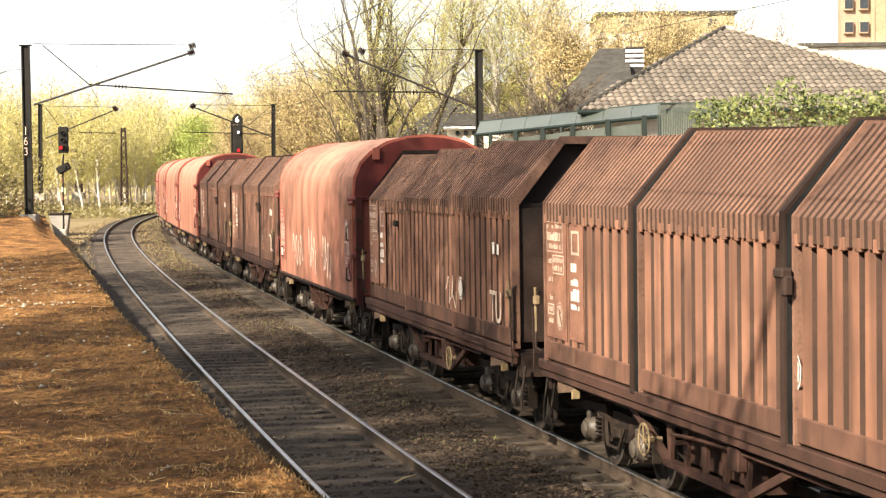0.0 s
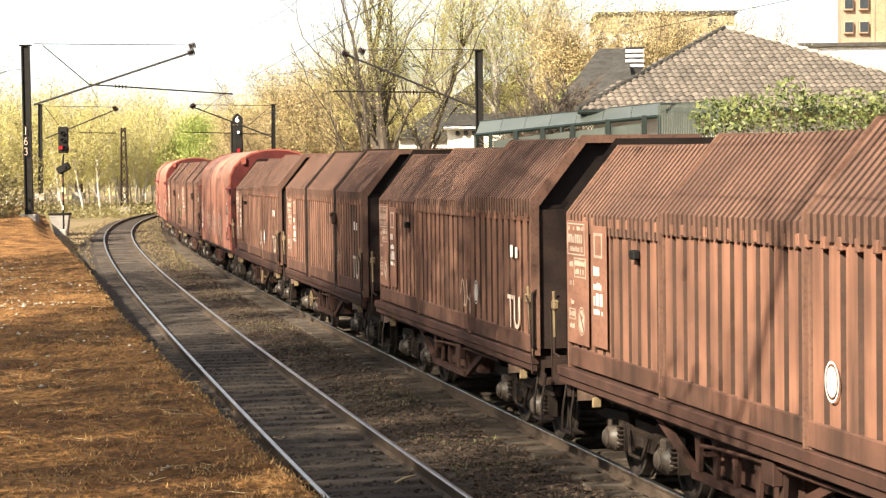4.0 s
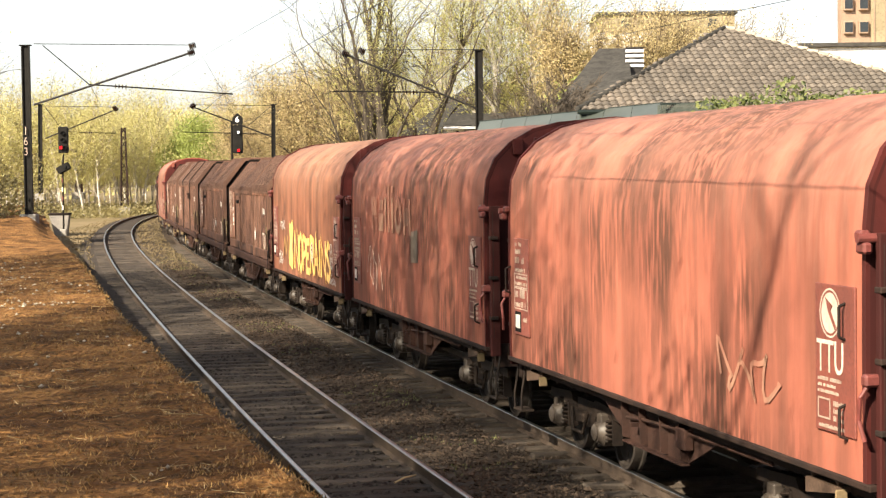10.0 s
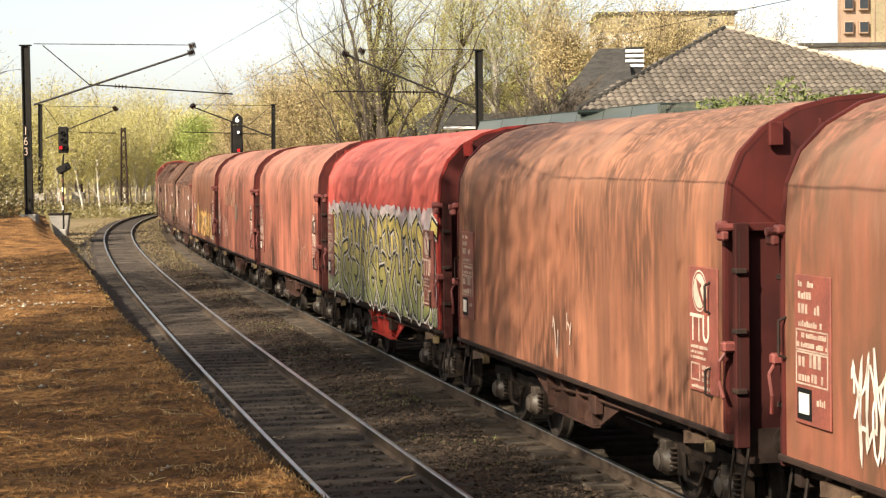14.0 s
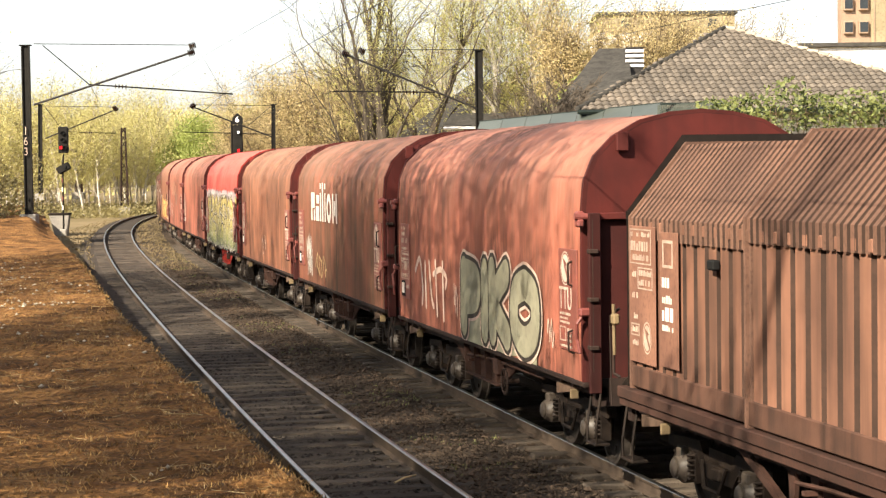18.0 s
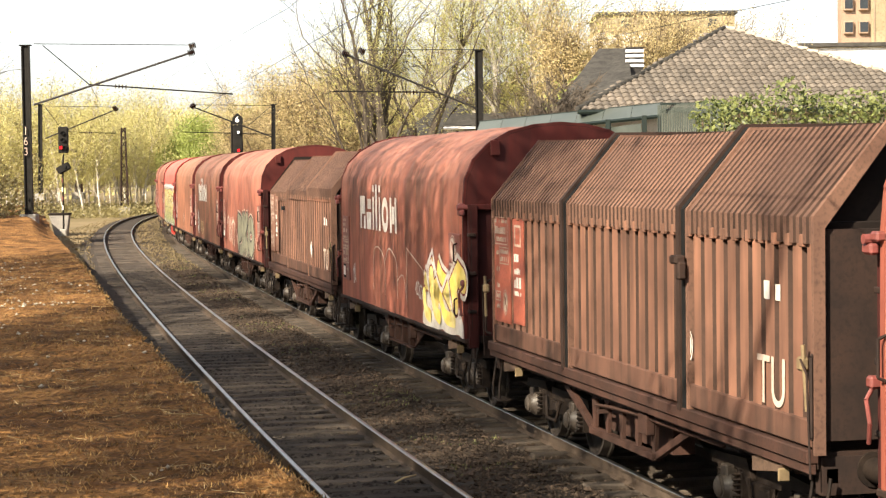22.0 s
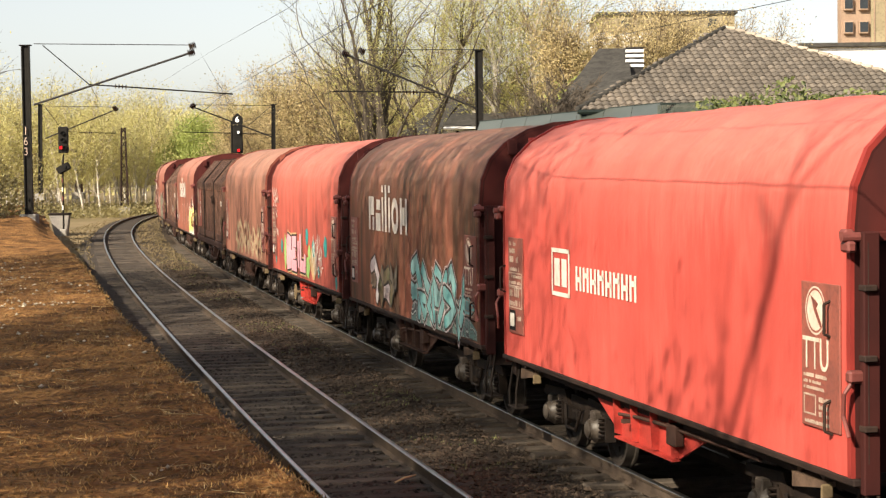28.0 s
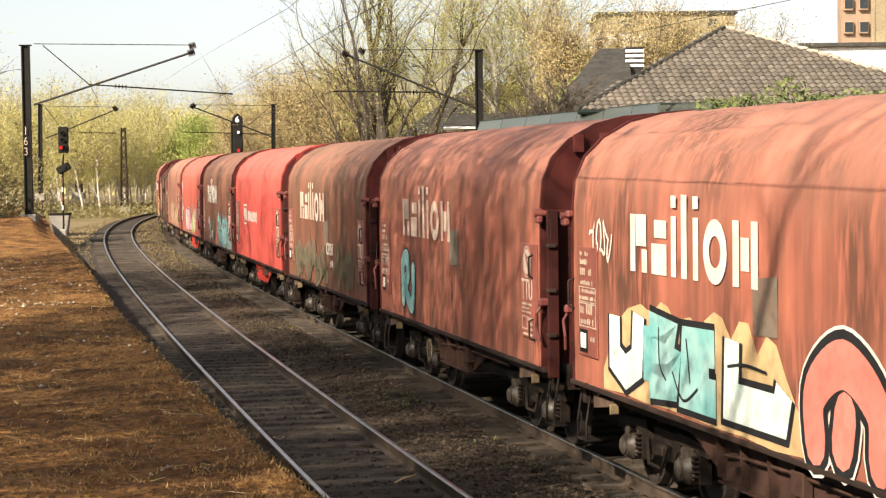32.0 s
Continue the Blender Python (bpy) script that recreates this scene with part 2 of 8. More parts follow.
    l.new(soot.outputs["Result"], b.inputs["Base Color"])
    return mat


def mural_mat(name, low, high, line=(0.02, 0.02, 0.02), edge=(0.75, 0.73, 0.68), scale=1.5, width=0.06, z0=1.2, z1=2.6, stretch=1.6):
    """Sprayed paint: fields of two colours, with dark outlines and pale edges that swirl."""
    mat = bpy.data.materials.new(name)
    mat.use_nodes = True
    n, l = mat.node_tree.nodes, mat.node_tree.links
    b = n["Principled BSDF"]
    b.inputs["Roughness"].default_value = 0.55
    co = n.new("ShaderNodeTexCoord")
    wob = n.new("ShaderNodeTexNoise")
    wob.inputs["Scale"].default_value = 1.3
    mixv = n.new("ShaderNodeVectorMath")
    mixv.operation = "MULTIPLY_ADD"
    mixv.inputs[1].default_value = (0.9, 0.9, 0.9)
    l.new(co.outputs["Object"], wob.inputs["Vector"])
    l.new(wob.outputs["Color"], mixv.inputs[0])
    l.new(co.outputs["Object"], mixv.inputs[2])
    mp = n.new("ShaderNodeMapping")
    mp.inputs["Scale"].default_value = (stretch, 0.0, 1.0)
    l.new(mixv.outputs[0], mp.inputs["Vector"])
    vo = n.new("ShaderNodeTexVoronoi")
    vo.feature = "DISTANCE_TO_EDGE"
    vo.inputs["Scale"].default_value = scale
    l.new(mp.outputs[0], vo.inputs["Vector"])
    sep = n.new("ShaderNodeSeparateXYZ")
    l.new(co.outputs["Object"], sep.inputs[0])
    rz = n.new("ShaderNodeMapRange")
    rz.inputs["From Min"].default_value, rz.inputs["From Max"].default_value = z0, z1
    l.new(sep.outputs["Z"], rz.inputs["Value"])
    fill = n.new("ShaderNodeMix")
    fill.data_type = "RGBA"
    fill.inputs["A"].default_value, fill.inputs["B"].default_value = (*low, 1), (*high, 1)
    l.new(rz.outputs[0], fill.inputs["Factor"])
    ramp = n.new("ShaderNodeValToRGB")
    e = ramp.color_ramp.elements
    ramp.color_ramp.interpolation = "CONSTANT"
    e[0].position, e[0].color = 0.0, (0, 0, 0, 1)
    e[1].position, e[1].color = width, (1, 1, 1, 1)
    k = e.new(width * 1.7)
    k.color = (0, 0, 0, 1)
    k = e.new(width * 2.5)
    k.color = (0.5, 0.5, 0.5, 1)
    k = e.new(width * 5.5)
    k.color = (0, 0, 0, 1)
    k = e.new(width * 6.1)
    k.color = (0.5, 0.5, 0.5, 1)
    k = e.new(width * 8.0)
    k.color = (0, 0, 0, 1)
    k = e.new(width * 9.0)
    k.color = (1, 1, 1, 1)
    k = e.new(width * 9.9)
    k.color = (0.5, 0.5, 0.5, 1)
    l.new(vo.outputs["Distance"], ramp.inputs[0])
    isfill = n.new("ShaderNodeMath")
    isfill.operation = "COMPARE"
    isfill.inputs[1].default_value, isfill.inputs[2].default_value = 0.5, 0.1
    l.new(ramp.outputs[0], isfill.inputs[0])
    lines = n.new("ShaderNodeMix")
    lines.data_type = "RGBA"
    lines.inputs["A"].default_value, lines.inputs["B"].default_value = (*line, 1), (*edge, 1)
    l.new(ramp.outputs[0], lines.inputs["Factor"])
    out = n.new("ShaderNodeMix")
    out.data_type = "RGBA"
    l.new(isfill.outputs[0], out.inputs["Factor"])
    l.new(lines.outputs["Result"], out.inputs["A"])
    l.new(fill.outputs["Result"], out.inputs["B"])
    l.new(out.outputs["Result"], b.inputs["Base Color"])
    return mat


def paint(name, colour, alt=None):
    return surface(name, colour, alt or tuple(c * 0.75 for c in colour), tuple(c * 0.45 for c in colour), rough=0.6, blotch=2.2, grain=8, cover=0.45, bump=0.1, vary=0.0)



M_RUST = surface("rusty_brown_paint", (0.265, 0.13, 0.085), (0.155, 0.078, 0.054), (0.045, 0.031, 0.025), rough=0.75, streak=True, blotch=1.2, cover=0.8, grain=30)
for nd_ in M_RUST.node_tree.nodes:      # long runs of rust and dirt down the sheets
    if nd_.bl_idname == "ShaderNodeMapRange" and abs(nd_.inputs["From Min"].default_value - 0.48) < 0.001:
        nd_.inputs["From Min"].default_value = 0.40
M_BOTTOM = surface("grimy_brown_rail", (0.125, 0.064, 0.045), (0.07, 0.039, 0.029), (0.025, 0.018, 0.015), rough=0.75, blotch=1.6, streak=True, cover=0.8)
M_RIM = surface("dark_brown_hood_rim", (0.038, 0.022, 0.017), (0.024, 0.015, 0.012), (0.02, 0.015, 0.013), rough=0.75, blotch=2, grain=20)
# grime plus the shade inside the grooves, both held in one dark colour
M_GROOVE = surface("grime_and_shade_groove", (0.062, 0.036, 0.027), (0.042, 0.026, 0.02), (0.026, 0.019, 0.016), rough=0.85, blotch=2, grain=20)
M_RUST_ROOF = surface("weathered_hood_roof", (0.175, 0.095, 0.066), (0.105, 0.059, 0.044), (0.032, 0.023, 0.019), rough=0.8, blotch=0.8, grain=25, cover=0.5)
M_FRAME = surface("dark_grimy_steel", (0.023, 0.016, 0.014), (0.038, 0.023, 0.018), (0.013, 0.011, 0.01), rough=0.75, metal=0.0, blotch=2.5, grain=30)
# near black: the shade of the recess and gap is painted in
M_ENDSHADE = surface("shade_black_end_wall", (0.011, 0.008, 0.007), (0.017, 0.012, 0.010), (0.007, 0.006, 0.005), rough=0.8, blotch=2.5, grain=20)
M_UNDER = surface("oily_bogie_steel", (0.012, 0.009, 0.008), (0.030, 0.021, 0.016), (0.007, 0.006, 0.005), rough=0.65, metal=0.0, blotch=5, grain=45)
M_BROWNFRAME = surface("brown_underframe_paint", (0.065, 0.033, 0.025), (0.042, 0.024, 0.019), (0.024, 0.018, 0.015), rough=0.75, blotch=3, grain=30)
M_REDFRAME = surface("red_underframe_paint", (0.42, 0.045, 0.035), (0.30, 0.04, 0.03), (0.08, 0.03, 0.025), rough=0.6, blotch=3, grain=30, cover=0.4)
# red end paint, taken darker to carry the shade between two wagons
M_ENDRED = surface("shade_dulled_red_end_wall", (0.09, 0.019, 0.016), (0.062, 0.015, 0.013), (0.035, 0.014, 0.013), rough=0.65, blotch=2, streak=True, cover=0.6)
M_ENDBRIGHT = surface("bright_red_end_frame", (0.30, 0.035, 0.028), (0.22, 0.028, 0.023), (0.08, 0.02, 0.017), rough=0.6, blotch=2, streak=True, cover=0.6)
# lighter copy of the end red: sunlight on pale wagons' ends, as colour
M_ENDCORAL = surface("sunlit_coral_end_wall", (0.27, 0.08, 0.055), (0.20, 0.06, 0.042), (0.09, 0.04, 0.03), rough=0.65, blotch=2, streak=True, cover=0.6)
M_DATA = surface("worn_data_lettering", (0.46, 0.36, 0.29), (0.34, 0.25, 0.20), (0.25, 0.17, 0.13), rough=0.7, blotch=6, grain=20, cover=0.6, bump=0)
M_HOODBOARD = surface("worn_hood_board", (0.23, 0.115, 0.078), (0.16, 0.08, 0.057), (0.07, 0.04, 0.03), rough=0.6, blotch=2, grain=20, cover=0.5)
M_REDBOARD = surface("fresh_red_board", (0.34, 0.085, 0.05), (0.25, 0.065, 0.04), (0.09, 0.04, 0.03), rough=0.55, blotch=2, grain=20, cover=0.5)
# maroon end paint with the shade of the wagon gap mixed in
M_ENDWALL = surface("shaded_maroon_end_wall", (0.055, 0.014, 0.012), (0.04, 0.012, 0.011), (0.02, 0.009, 0.008), rough=0.75, blotch=2, streak=True, cover=0.6)
M_BLACK = surface("black_rubber", (0.012, 0.012, 0.012), rough=0.7, bump=0.1)
M_PLATE = surface("reddish_data_plate", (0.24, 0.07, 0.05), (0.17, 0.055, 0.042), (0.06, 0.03, 0.025), rough=0.55, blotch=3, grain=30, cover=0.5)
M_WHITE = surface("faded_white_lettering", (0.72, 0.68, 0.62), (0.6, 0.56, 0.5), (0.35, 0.3, 0.26), rough=0.7, blotch=4, grain=20, cover=0.35, bump=0.05)
M_SIGN = surface("faded_sign_white", (0.60, 0.50, 0.42), (0.50, 0.39, 0.32), (0.33, 0.2, 0.16), rough=0.7, blotch=4, grain=20, cover=0.4, bump=0.05)
M_STEP = surface("worn_step_steel", (0.13, 0.085, 0.06), (0.08, 0.052, 0.038), (0.03, 0.022, 0.018), rough=0.6, blotch=5, grain=30)
M_AXLE = surface("greasy_axle_box_steel", (0.075, 0.060, 0.048), (0.04, 0.031, 0.025), (0.018, 0.014, 0.012), rough=0.5, blotch=6, grain=40)
M_CREAM = surface("yellowed_lever_paint", (0.22, 0.16, 0.09), (0.15, 0.11, 0.065), rough=0.6, blotch=6, cover=0.4)
M_PINK = surface("pale_red_lever_paint", (0.19, 0.05, 0.042), (0.12, 0.036, 0.03), rough=0.5, blotch=6, cover=0.4)
M_WHEEL = surface("worn_wheel_steel", (0.06, 0.05, 0.043), (0.035, 0.029, 0.025), rough=0.6, metal=0.3, blotch=6)
M_TYRE = surface("bright_worn_steel", (0.45, 0.43, 0.40), (0.33, 0.31, 0.29), rough=0.32, metal=1.0, blotch=3, cover=0.2, bump=0.05, world_space=True)
M_RAIL = surface("rusty_rail_side", (0.095, 0.070, 0.052), (0.065, 0.048, 0.037), (0.04, 0.027, 0.02), rough=0.85, blotch=3, grain=40, world_space=True)
M_SLEEPER = surface("weathered_sleeper", (0.09, 0.072, 0.057), (0.06, 0.049, 0.04), (0.028, 0.024, 0.02), rough=0.9, blotch=4, grain=40, vary=0.3)
M_BALLAST = surface("dirty_ballast", (0.070, 0.050, 0.035), (0.041, 0.031, 0.023), (0.035, 0.03, 0.024), rough=0.95, blotch=0.35, grain=14, bump=1.0, cover=0.85, world_space=True, dist=0.05)
M_STONE = surface("ballast_stone", (0.088, 0.062, 0.044), (0.05, 0.037, 0.028), (0.05, 0.042, 0.034), rough=0.95, blotch=0.5, grain=30, island=True, vary=0.4, world_space=True)
M_DARKBED = surface("oil_blackened_ballast", (0.052, 0.042, 0.035), (0.068, 0.055, 0.045), (0.023, 0.02, 0.017), rough=0.95, blotch=0.8, grain=16, bump=1.0, cover=0.8, world_space=True, dist=0.05)
# moss and soil; the blotch contrast also paints in sun dapples and tree shade
M_MOSS = surface("dappled_moss_and_soil", (0.34, 0.17, 0.06), (0.11, 0.052, 0.02), (0.03, 0.02, 0.011), rough=1.0, blotch=1.0, grain=11, bump=1.0, cover=0.95, world_space=True, dist=0.12)
M_CONCRETE = surface("old_concrete", (0.30, 0.28, 0.25), (0.22, 0.20, 0.18), (0.10, 0.09, 0.08), rough=0.9, blotch=1.5, grain=20, world_space=True)
M_SOIL = surface("dry_grass_soil", (0.22, 0.165, 0.095), (0.16, 0.125, 0.065), (0.09, 0.07, 0.04), rough=1.0, blotch=0.12, grain=2.0, bump=0.8, world_space=True, dist=0.1)
M_BARK = surface("grey_brown_bark", (0.12, 0.095, 0.072), (0.075, 0.062, 0.05), (0.05, 0.045, 0.038), rough=0.95, blotch=3, grain=25, bump=0.6, dist=0.03)
M_BIRCH = surface("pale_birch_bark", (0.55, 0.50, 0.43), (0.42, 0.37, 0.31), (0.07, 0.06, 0.05), rough=0.85, blotch=2.5, grain=6, cover=0.9)
M_TWIG = surface("thin_brown_twigs", (0.19, 0.14, 0.085), (0.13, 0.10, 0.065), rough=0.9, bump=0)
M_LEAF = leafy("spring_leaves", (0.36, 0.35, 0.10), (0.52, 0.48, 0.17), 0.4)
M_LEAF_BROWN = leafy("budding_twig_leaves", (0.42, 0.33, 0.16), (0.55, 0.44, 0.22))
M_LEAF_FAR = leafy("far_spring_leaves", (0.55, 0.48, 0.20), (0.66, 0.60, 0.30), 0.4)
M_LEAF_WOOD = leafy("wood_spring_leaves", (0.44, 0.40, 0.15), (0.55, 0.49, 0.21), 0.4)
M_LEAF_FRESH = leafy("fresh_green_leaves", (0.24, 0.29, 0.06), (0.38, 0.41, 0.13))
M_TUFT = leafy("orange_brown_moss_tufts", (0.10, 0.05, 0.017), (0.48, 0.29, 0.10), 0.2)
M_GRASS = leafy("thin_green_grass", (0.10, 0.13, 0.03), (0.22, 0.22, 0.07), 0.25)
M_STRAW = surface("pale_dry_straw", (0.5, 0.38, 0.2), (0.4, 0.3, 0.16), rough=0.8, bump=0)
M_PEBBLE = surface("pale_pebble", (0.5, 0.44, 0.34), (0.36, 0.31, 0.24), (0.2, 0.17, 0.13), rough=0.85, blotch=5, grain=30, island=True, vary=0.3)
M_DARKSTONE = surface("sooty_ballast_stone", (0.06, 0.05, 0.043), (0.04, 0.035, 0.03), (0.02, 0.018, 0.016), rough=0.9, blotch=3, island=True, vary=0.5, world_space=True)
M_IVY = leafy("glossy_hedge_leaves", (0.045, 0.062, 0.014), (0.19, 0.205, 0.06), 0.2)
M_BRUSH = leafy("dull_brush", (0.17, 0.14, 0.06), (0.32, 0.27, 0.11), 0.3)
M_MAST = surface("black_painted_mast", (0.010, 0.009, 0.008), (0.016, 0.014, 0.012), (0.006, 0.006, 0.005), rough=0.7, blotch=3)
M_GALV = surface("grey_galvanised_tube", (0.045, 0.04, 0.036), (0.03, 0.027, 0.025), rough=0.5, metal=0.5, blotch=5)
M_WIRE = surface("dark_copper_wire", (0.035, 0.03, 0.027), rough=0.6, metal=0.5, bump=0)
M_INSUL = surface("brown_insulator", (0.035, 0.018, 0.014), rough=0.25, bump=0)
M_SIGRED = glow("red_signal_light", (1.0, 0.004, 0.01), 0.9)
M_SIGWHITE = glow("white_signal_light", (1.0, 0.95, 0.9), 0.5)

# ---- the train ----
LEN = 12.04
ARCH = [(1.45, 1.12), (1.455, 2.2), (1.45, 3.10), (1.42, 3.42), (1.30, 3.70), (1.08, 3.92), (0.75, 4.10), (0.38, 4.19), (0.0, 4.22)]
ARCH = ARCH + [(-y, z) for y, z in reversed(ARCH[:-1])]


def finer(profile, n):
    out = []
    for (y0, z0), (y1, z1) in zip(profile, profile[1:]):
        out += [(y0 + (y1 - y0) * i / n, z0 + (z1 - z0) * i / n) for i in range(n)]
    return out + [profile[-1]]


def inset(profile, d):
    """The outline moved towards the middle of the wagon."""
    return [(y * (1 - d / 1.45), z - d * max(0.0, (z - 2.2) / 2.0)) for y, z in profile]


def tarp_shape(x0, x1):
    sh = Shape()
    prof = finer(ARCH, 3)
    rows = []
    nx = 150
    for i in range(nx + 1):
        x = x0 + (x1 - x0) * i / nx
        row = []
        u = (x - x0) / 1.32
        bow = abs((u % 1.0) - 0.5) * 2          # 1 at a hoop, 0 between
        for y, z in prof:
            roofy = min(1.0, max(0.0, (z - 3.0) / 0.7))
            sag = -0.028 * roofy * (1 - bow ** 2)
            wob = (0.005 + 0.014 * roofy) * noise.noise(Vector((x * 1.7, z * 2.4 + y, 4.0))) + 0.007 * noise.noise(Vector((x * 4.0, z * 0.7, y * 1.5)))
            wob += (0.003 + 0.016 * roofy) * abs(noise.noise(Vector((x * 2.6 + z * 1.8, z * 0.8, y * 1.1 + 9.0))))
            k = 1 + (wob + 0.003 * bow) / 1.45
            row.append((x, y * k, z + sag + wob * roofy))
        rows.append(row)
    return sh.sweep(rows)


def arch_band(x0, x1, outer, inner):
    """A frame that follows the arch, from outline outer to outline inner."""
    sh = Shape()
    rows = []
    for (yo, zo), (yi, zi) in zip(outer, inner):
        rows.append([(x0, yo, zo), (x1, yo, zo), (x1, yi, zi), (x0, yi, zi)])
    return sh.sweep(rows, closed=True)


def wheelset_mesh():
    sh = Shape()
    sh.lathe((0, -1.05, 0), (0, 1, 0), [(0, 0.06), (0.12, 0.07), (0.2, 0.09), (1.9, 0.09), (1.98, 0.07), (2.1, 0.06)], 10)
    for sy in (-1, 1):
        a, ax = (0, sy * 0.68, 0), (0, sy, 0)
        sh.lathe(a, ax, [(0.0, 0.49), (0.028, 0.485), (0.04, 0.462), (0.135, 0.452), (0.135, 0.40), (0.09, 0.38), (0.07, 0.16), (0.15, 0.14), (0.15, 0.09)], 28)
        for k in range(4):
            b = math.pi / 2 * k + 0.4
            sh.tube((0.27 * math.cos(b), sy * 0.74, 0.27 * math.sin(b)), (0.27 * math.cos(b), sy * 0.775, 0.27 * math.sin(b)), 0.035, n=8)
    return sh.mesh("wheelset", M_WHEEL, True)


WHEEL = wheelset_mesh()
AXLES = (4.4, 2.6, -2.6, -4.4)


def bogie(wagon, xc):
    f = Shape()
    for sy in (-1, 1):
        y = sy * 0.98
        lo, hi = y - 0.06, y + 0.06
        f.plate([(xc - 1.42, 0.63), (xc - 1.40, 0.75), (xc - 0.50, 0.79), (xc - 0.34, 0.60), (xc + 0.34, 0.60), (xc + 0.50, 0.79), (xc + 1.40, 0.75), (xc + 1.42, 0.63), (xc + 0.60, 0.66), (xc + 0.40, 0.44), (xc - 0.40, 0.44), (xc - 0.60, 0.66)], "y", lo, hi)
        for dx in (-0.9, 0.9):
            for k in (-1, 1):
                f.box(xc + dx + k * 0.30 - 0.025, xc + dx + k * 0.30 + 0.025, y - 0.05, y + 0.07, 0.34, 0.64)
        f.box(xc - 0.12, xc + 0.12, y - 0.02, y + 0.10, 0.46, 0.58, bevel=0.02)
        f.pipe([(xc - 0.34, y + sy * 0.10, 0.62), (xc - 0.2, y + sy * 0.13, 0.36), (xc + 0.2, y + sy * 0.13, 0.36), (xc + 0.34, y + sy * 0.10, 0.62)], 0.022)
    f.box(xc - 0.35, xc + 0.35, -1.0, 1.0, 0.42, 0.74)
    f.box(xc - 0.22, xc + 0.22, -0.5, 0.5, 0.70, 1.0)
    fr = part("bogie_frame", f, M_UNDER, wagon, "grimy dark steel bogie frame")
    for dx in (-0.9, 0.9):
        for sy in (-1, 1):
            y = sy * 1.0
            b = Shape()
            b.lathe((xc + dx, y - sy * 0.08, 0.46), (0, sy, 0), [(0, 0.16), (0.16, 0.165), (0.2, 0.13), (0.24, 0.12)], 14)
            b.box(xc + dx - 0.22, xc + dx + 0.22, min(y - sy * 0.06, y + sy * 0.10), max(y - sy * 0.06, y + sy * 0.10), 0.36, 0.46, bevel=0.02)
            b.box(xc + dx - 0.09, xc + dx + 0.09, min(y, y + sy * 0.12), max(y, y + sy * 0.12), 0.56, 0.68, bevel=0.015)
            part("axle_box", b, M_AXLE, fr, "greasy rounded axle box", True)
            part("axle_cap", Shape().lathe((xc + dx, y + sy * 0.15, 0.46), (0, sy, 0), [(0, 0.10), (0.03, 0.10), (0.05, 0.07)], 14), M_AXLE, fr, "", True)
            for k in (-1, 1):
                c = Shape()
                cx = xc + dx + k * 0.20
                for j in range(5):
                    c.ring((cx, y + sy * 0.02, 0.40 + j * 0.052), (0.12, 0, 1), 0.072, 0.016, 10, 4)
                c.tube((cx, y + sy * 0.02, 0.36), (cx, y + sy * 0.02, 0.66), 0.035, n=8)
                part("coil_spring", c, M_UNDER, fr, "", True)


def buffers(wagon):
    for sx in (-1, 1):
        for sy in (-1, 1):
            b = Shape()
            b.lathe((sx * 5.40, sy * 0.875, 1.04), (sx, 0, 0), [(0, 0.15), (0.04, 0.15), (0.04, 0.105), (0.34, 0.105), (0.34, 0.075), (0.56, 0.075), (0.575, 0.20), (0.60, 0.225), (0.62, 0.20)], 16)
            part("buffer", b, M_UNDER, wagon, "greasy dark buffer", True)
        h = Shape()
        h.box(*sorted((sx * 5.4, sx * 5.72)), -0.06, 0.06, 0.96, 1.10, bevel=0.02)
        h.pipe([(sx * 5.70, 0, 1.0), (sx * 5.80, 0, 0.82), (sx * 5.92, 0, 0.70)], 0.025)
        part("coupling", h, M_UNDER, wagon, "screw coupling")
        h = Shape()
        h.pipe([(sx * 5.44, 0.35, 0.92), (sx * 5.60, 0.36, 0.70), (sx * 5.85, 0.30, 0.62), (sx * 5.98, 0.25, 0.74)], 0.022)
        part("brake_hose", h, M_BLACK, wagon, "black rubber brake hose", True)


def steps(wagon, lit):
    for sx in (-1, 1):
        for sy in (-1, 1):
            s = Shape()
            y = sy * 1.36
            x = sx * 4.40
            s.plate([(x - 0.30, 0.99), (x + 0.30, 0.99), (x + 0.30, 0.86), (x - 0.30, 0.94)], "y", *sorted((y - sy * 0.16, y + sy * 0.06)))
            s.plate([(x - 0.28, 0.97), (x - 0.28, 1.08), (x - 0.10, 1.08)], "y", y - 0.02, y + 0.02)
            s.plate([(x + 0.28, 0.97), (x + 0.28, 1.08), (x + 0.10, 1.08)], "y", y - 0.02, y + 0.02)
            st = part("step", s, M_STEP, wagon, "worn steel step")
            g = Shape().box(x - 0.325, x - 0.30, *sorted((y - sy * 0.04, y + sy * 0.07)), 0.85, 0.97, bevel=0.012)
            part("step_end", g, lit, st, "pale painted step end")
            r = Shape()
            xx, yy = sx * 5.52, sy * 1.30
            r.pipe([(xx, yy, 1.0), (xx, yy + sy * 0.06, 0.62), (xx, yy + sy * 0.06, 0.42)], 0.016)
            r.pipe([(xx - 0.34 * sx, yy, 1.0), (xx - 0.34 * sx, yy + sy * 0.06, 0.62), (xx - 0.34 * sx, yy + sy * 0.06, 0.42)], 0.016)
            r.box(*sorted((xx + 0.02 * sx, xx - 0.38 * sx)), *sorted((yy - sy * 0.10, yy + sy * 0.08)), 0.40, 0.43, bevel=0.006)
            part("ladder_step", r, M_UNDER, wagon)


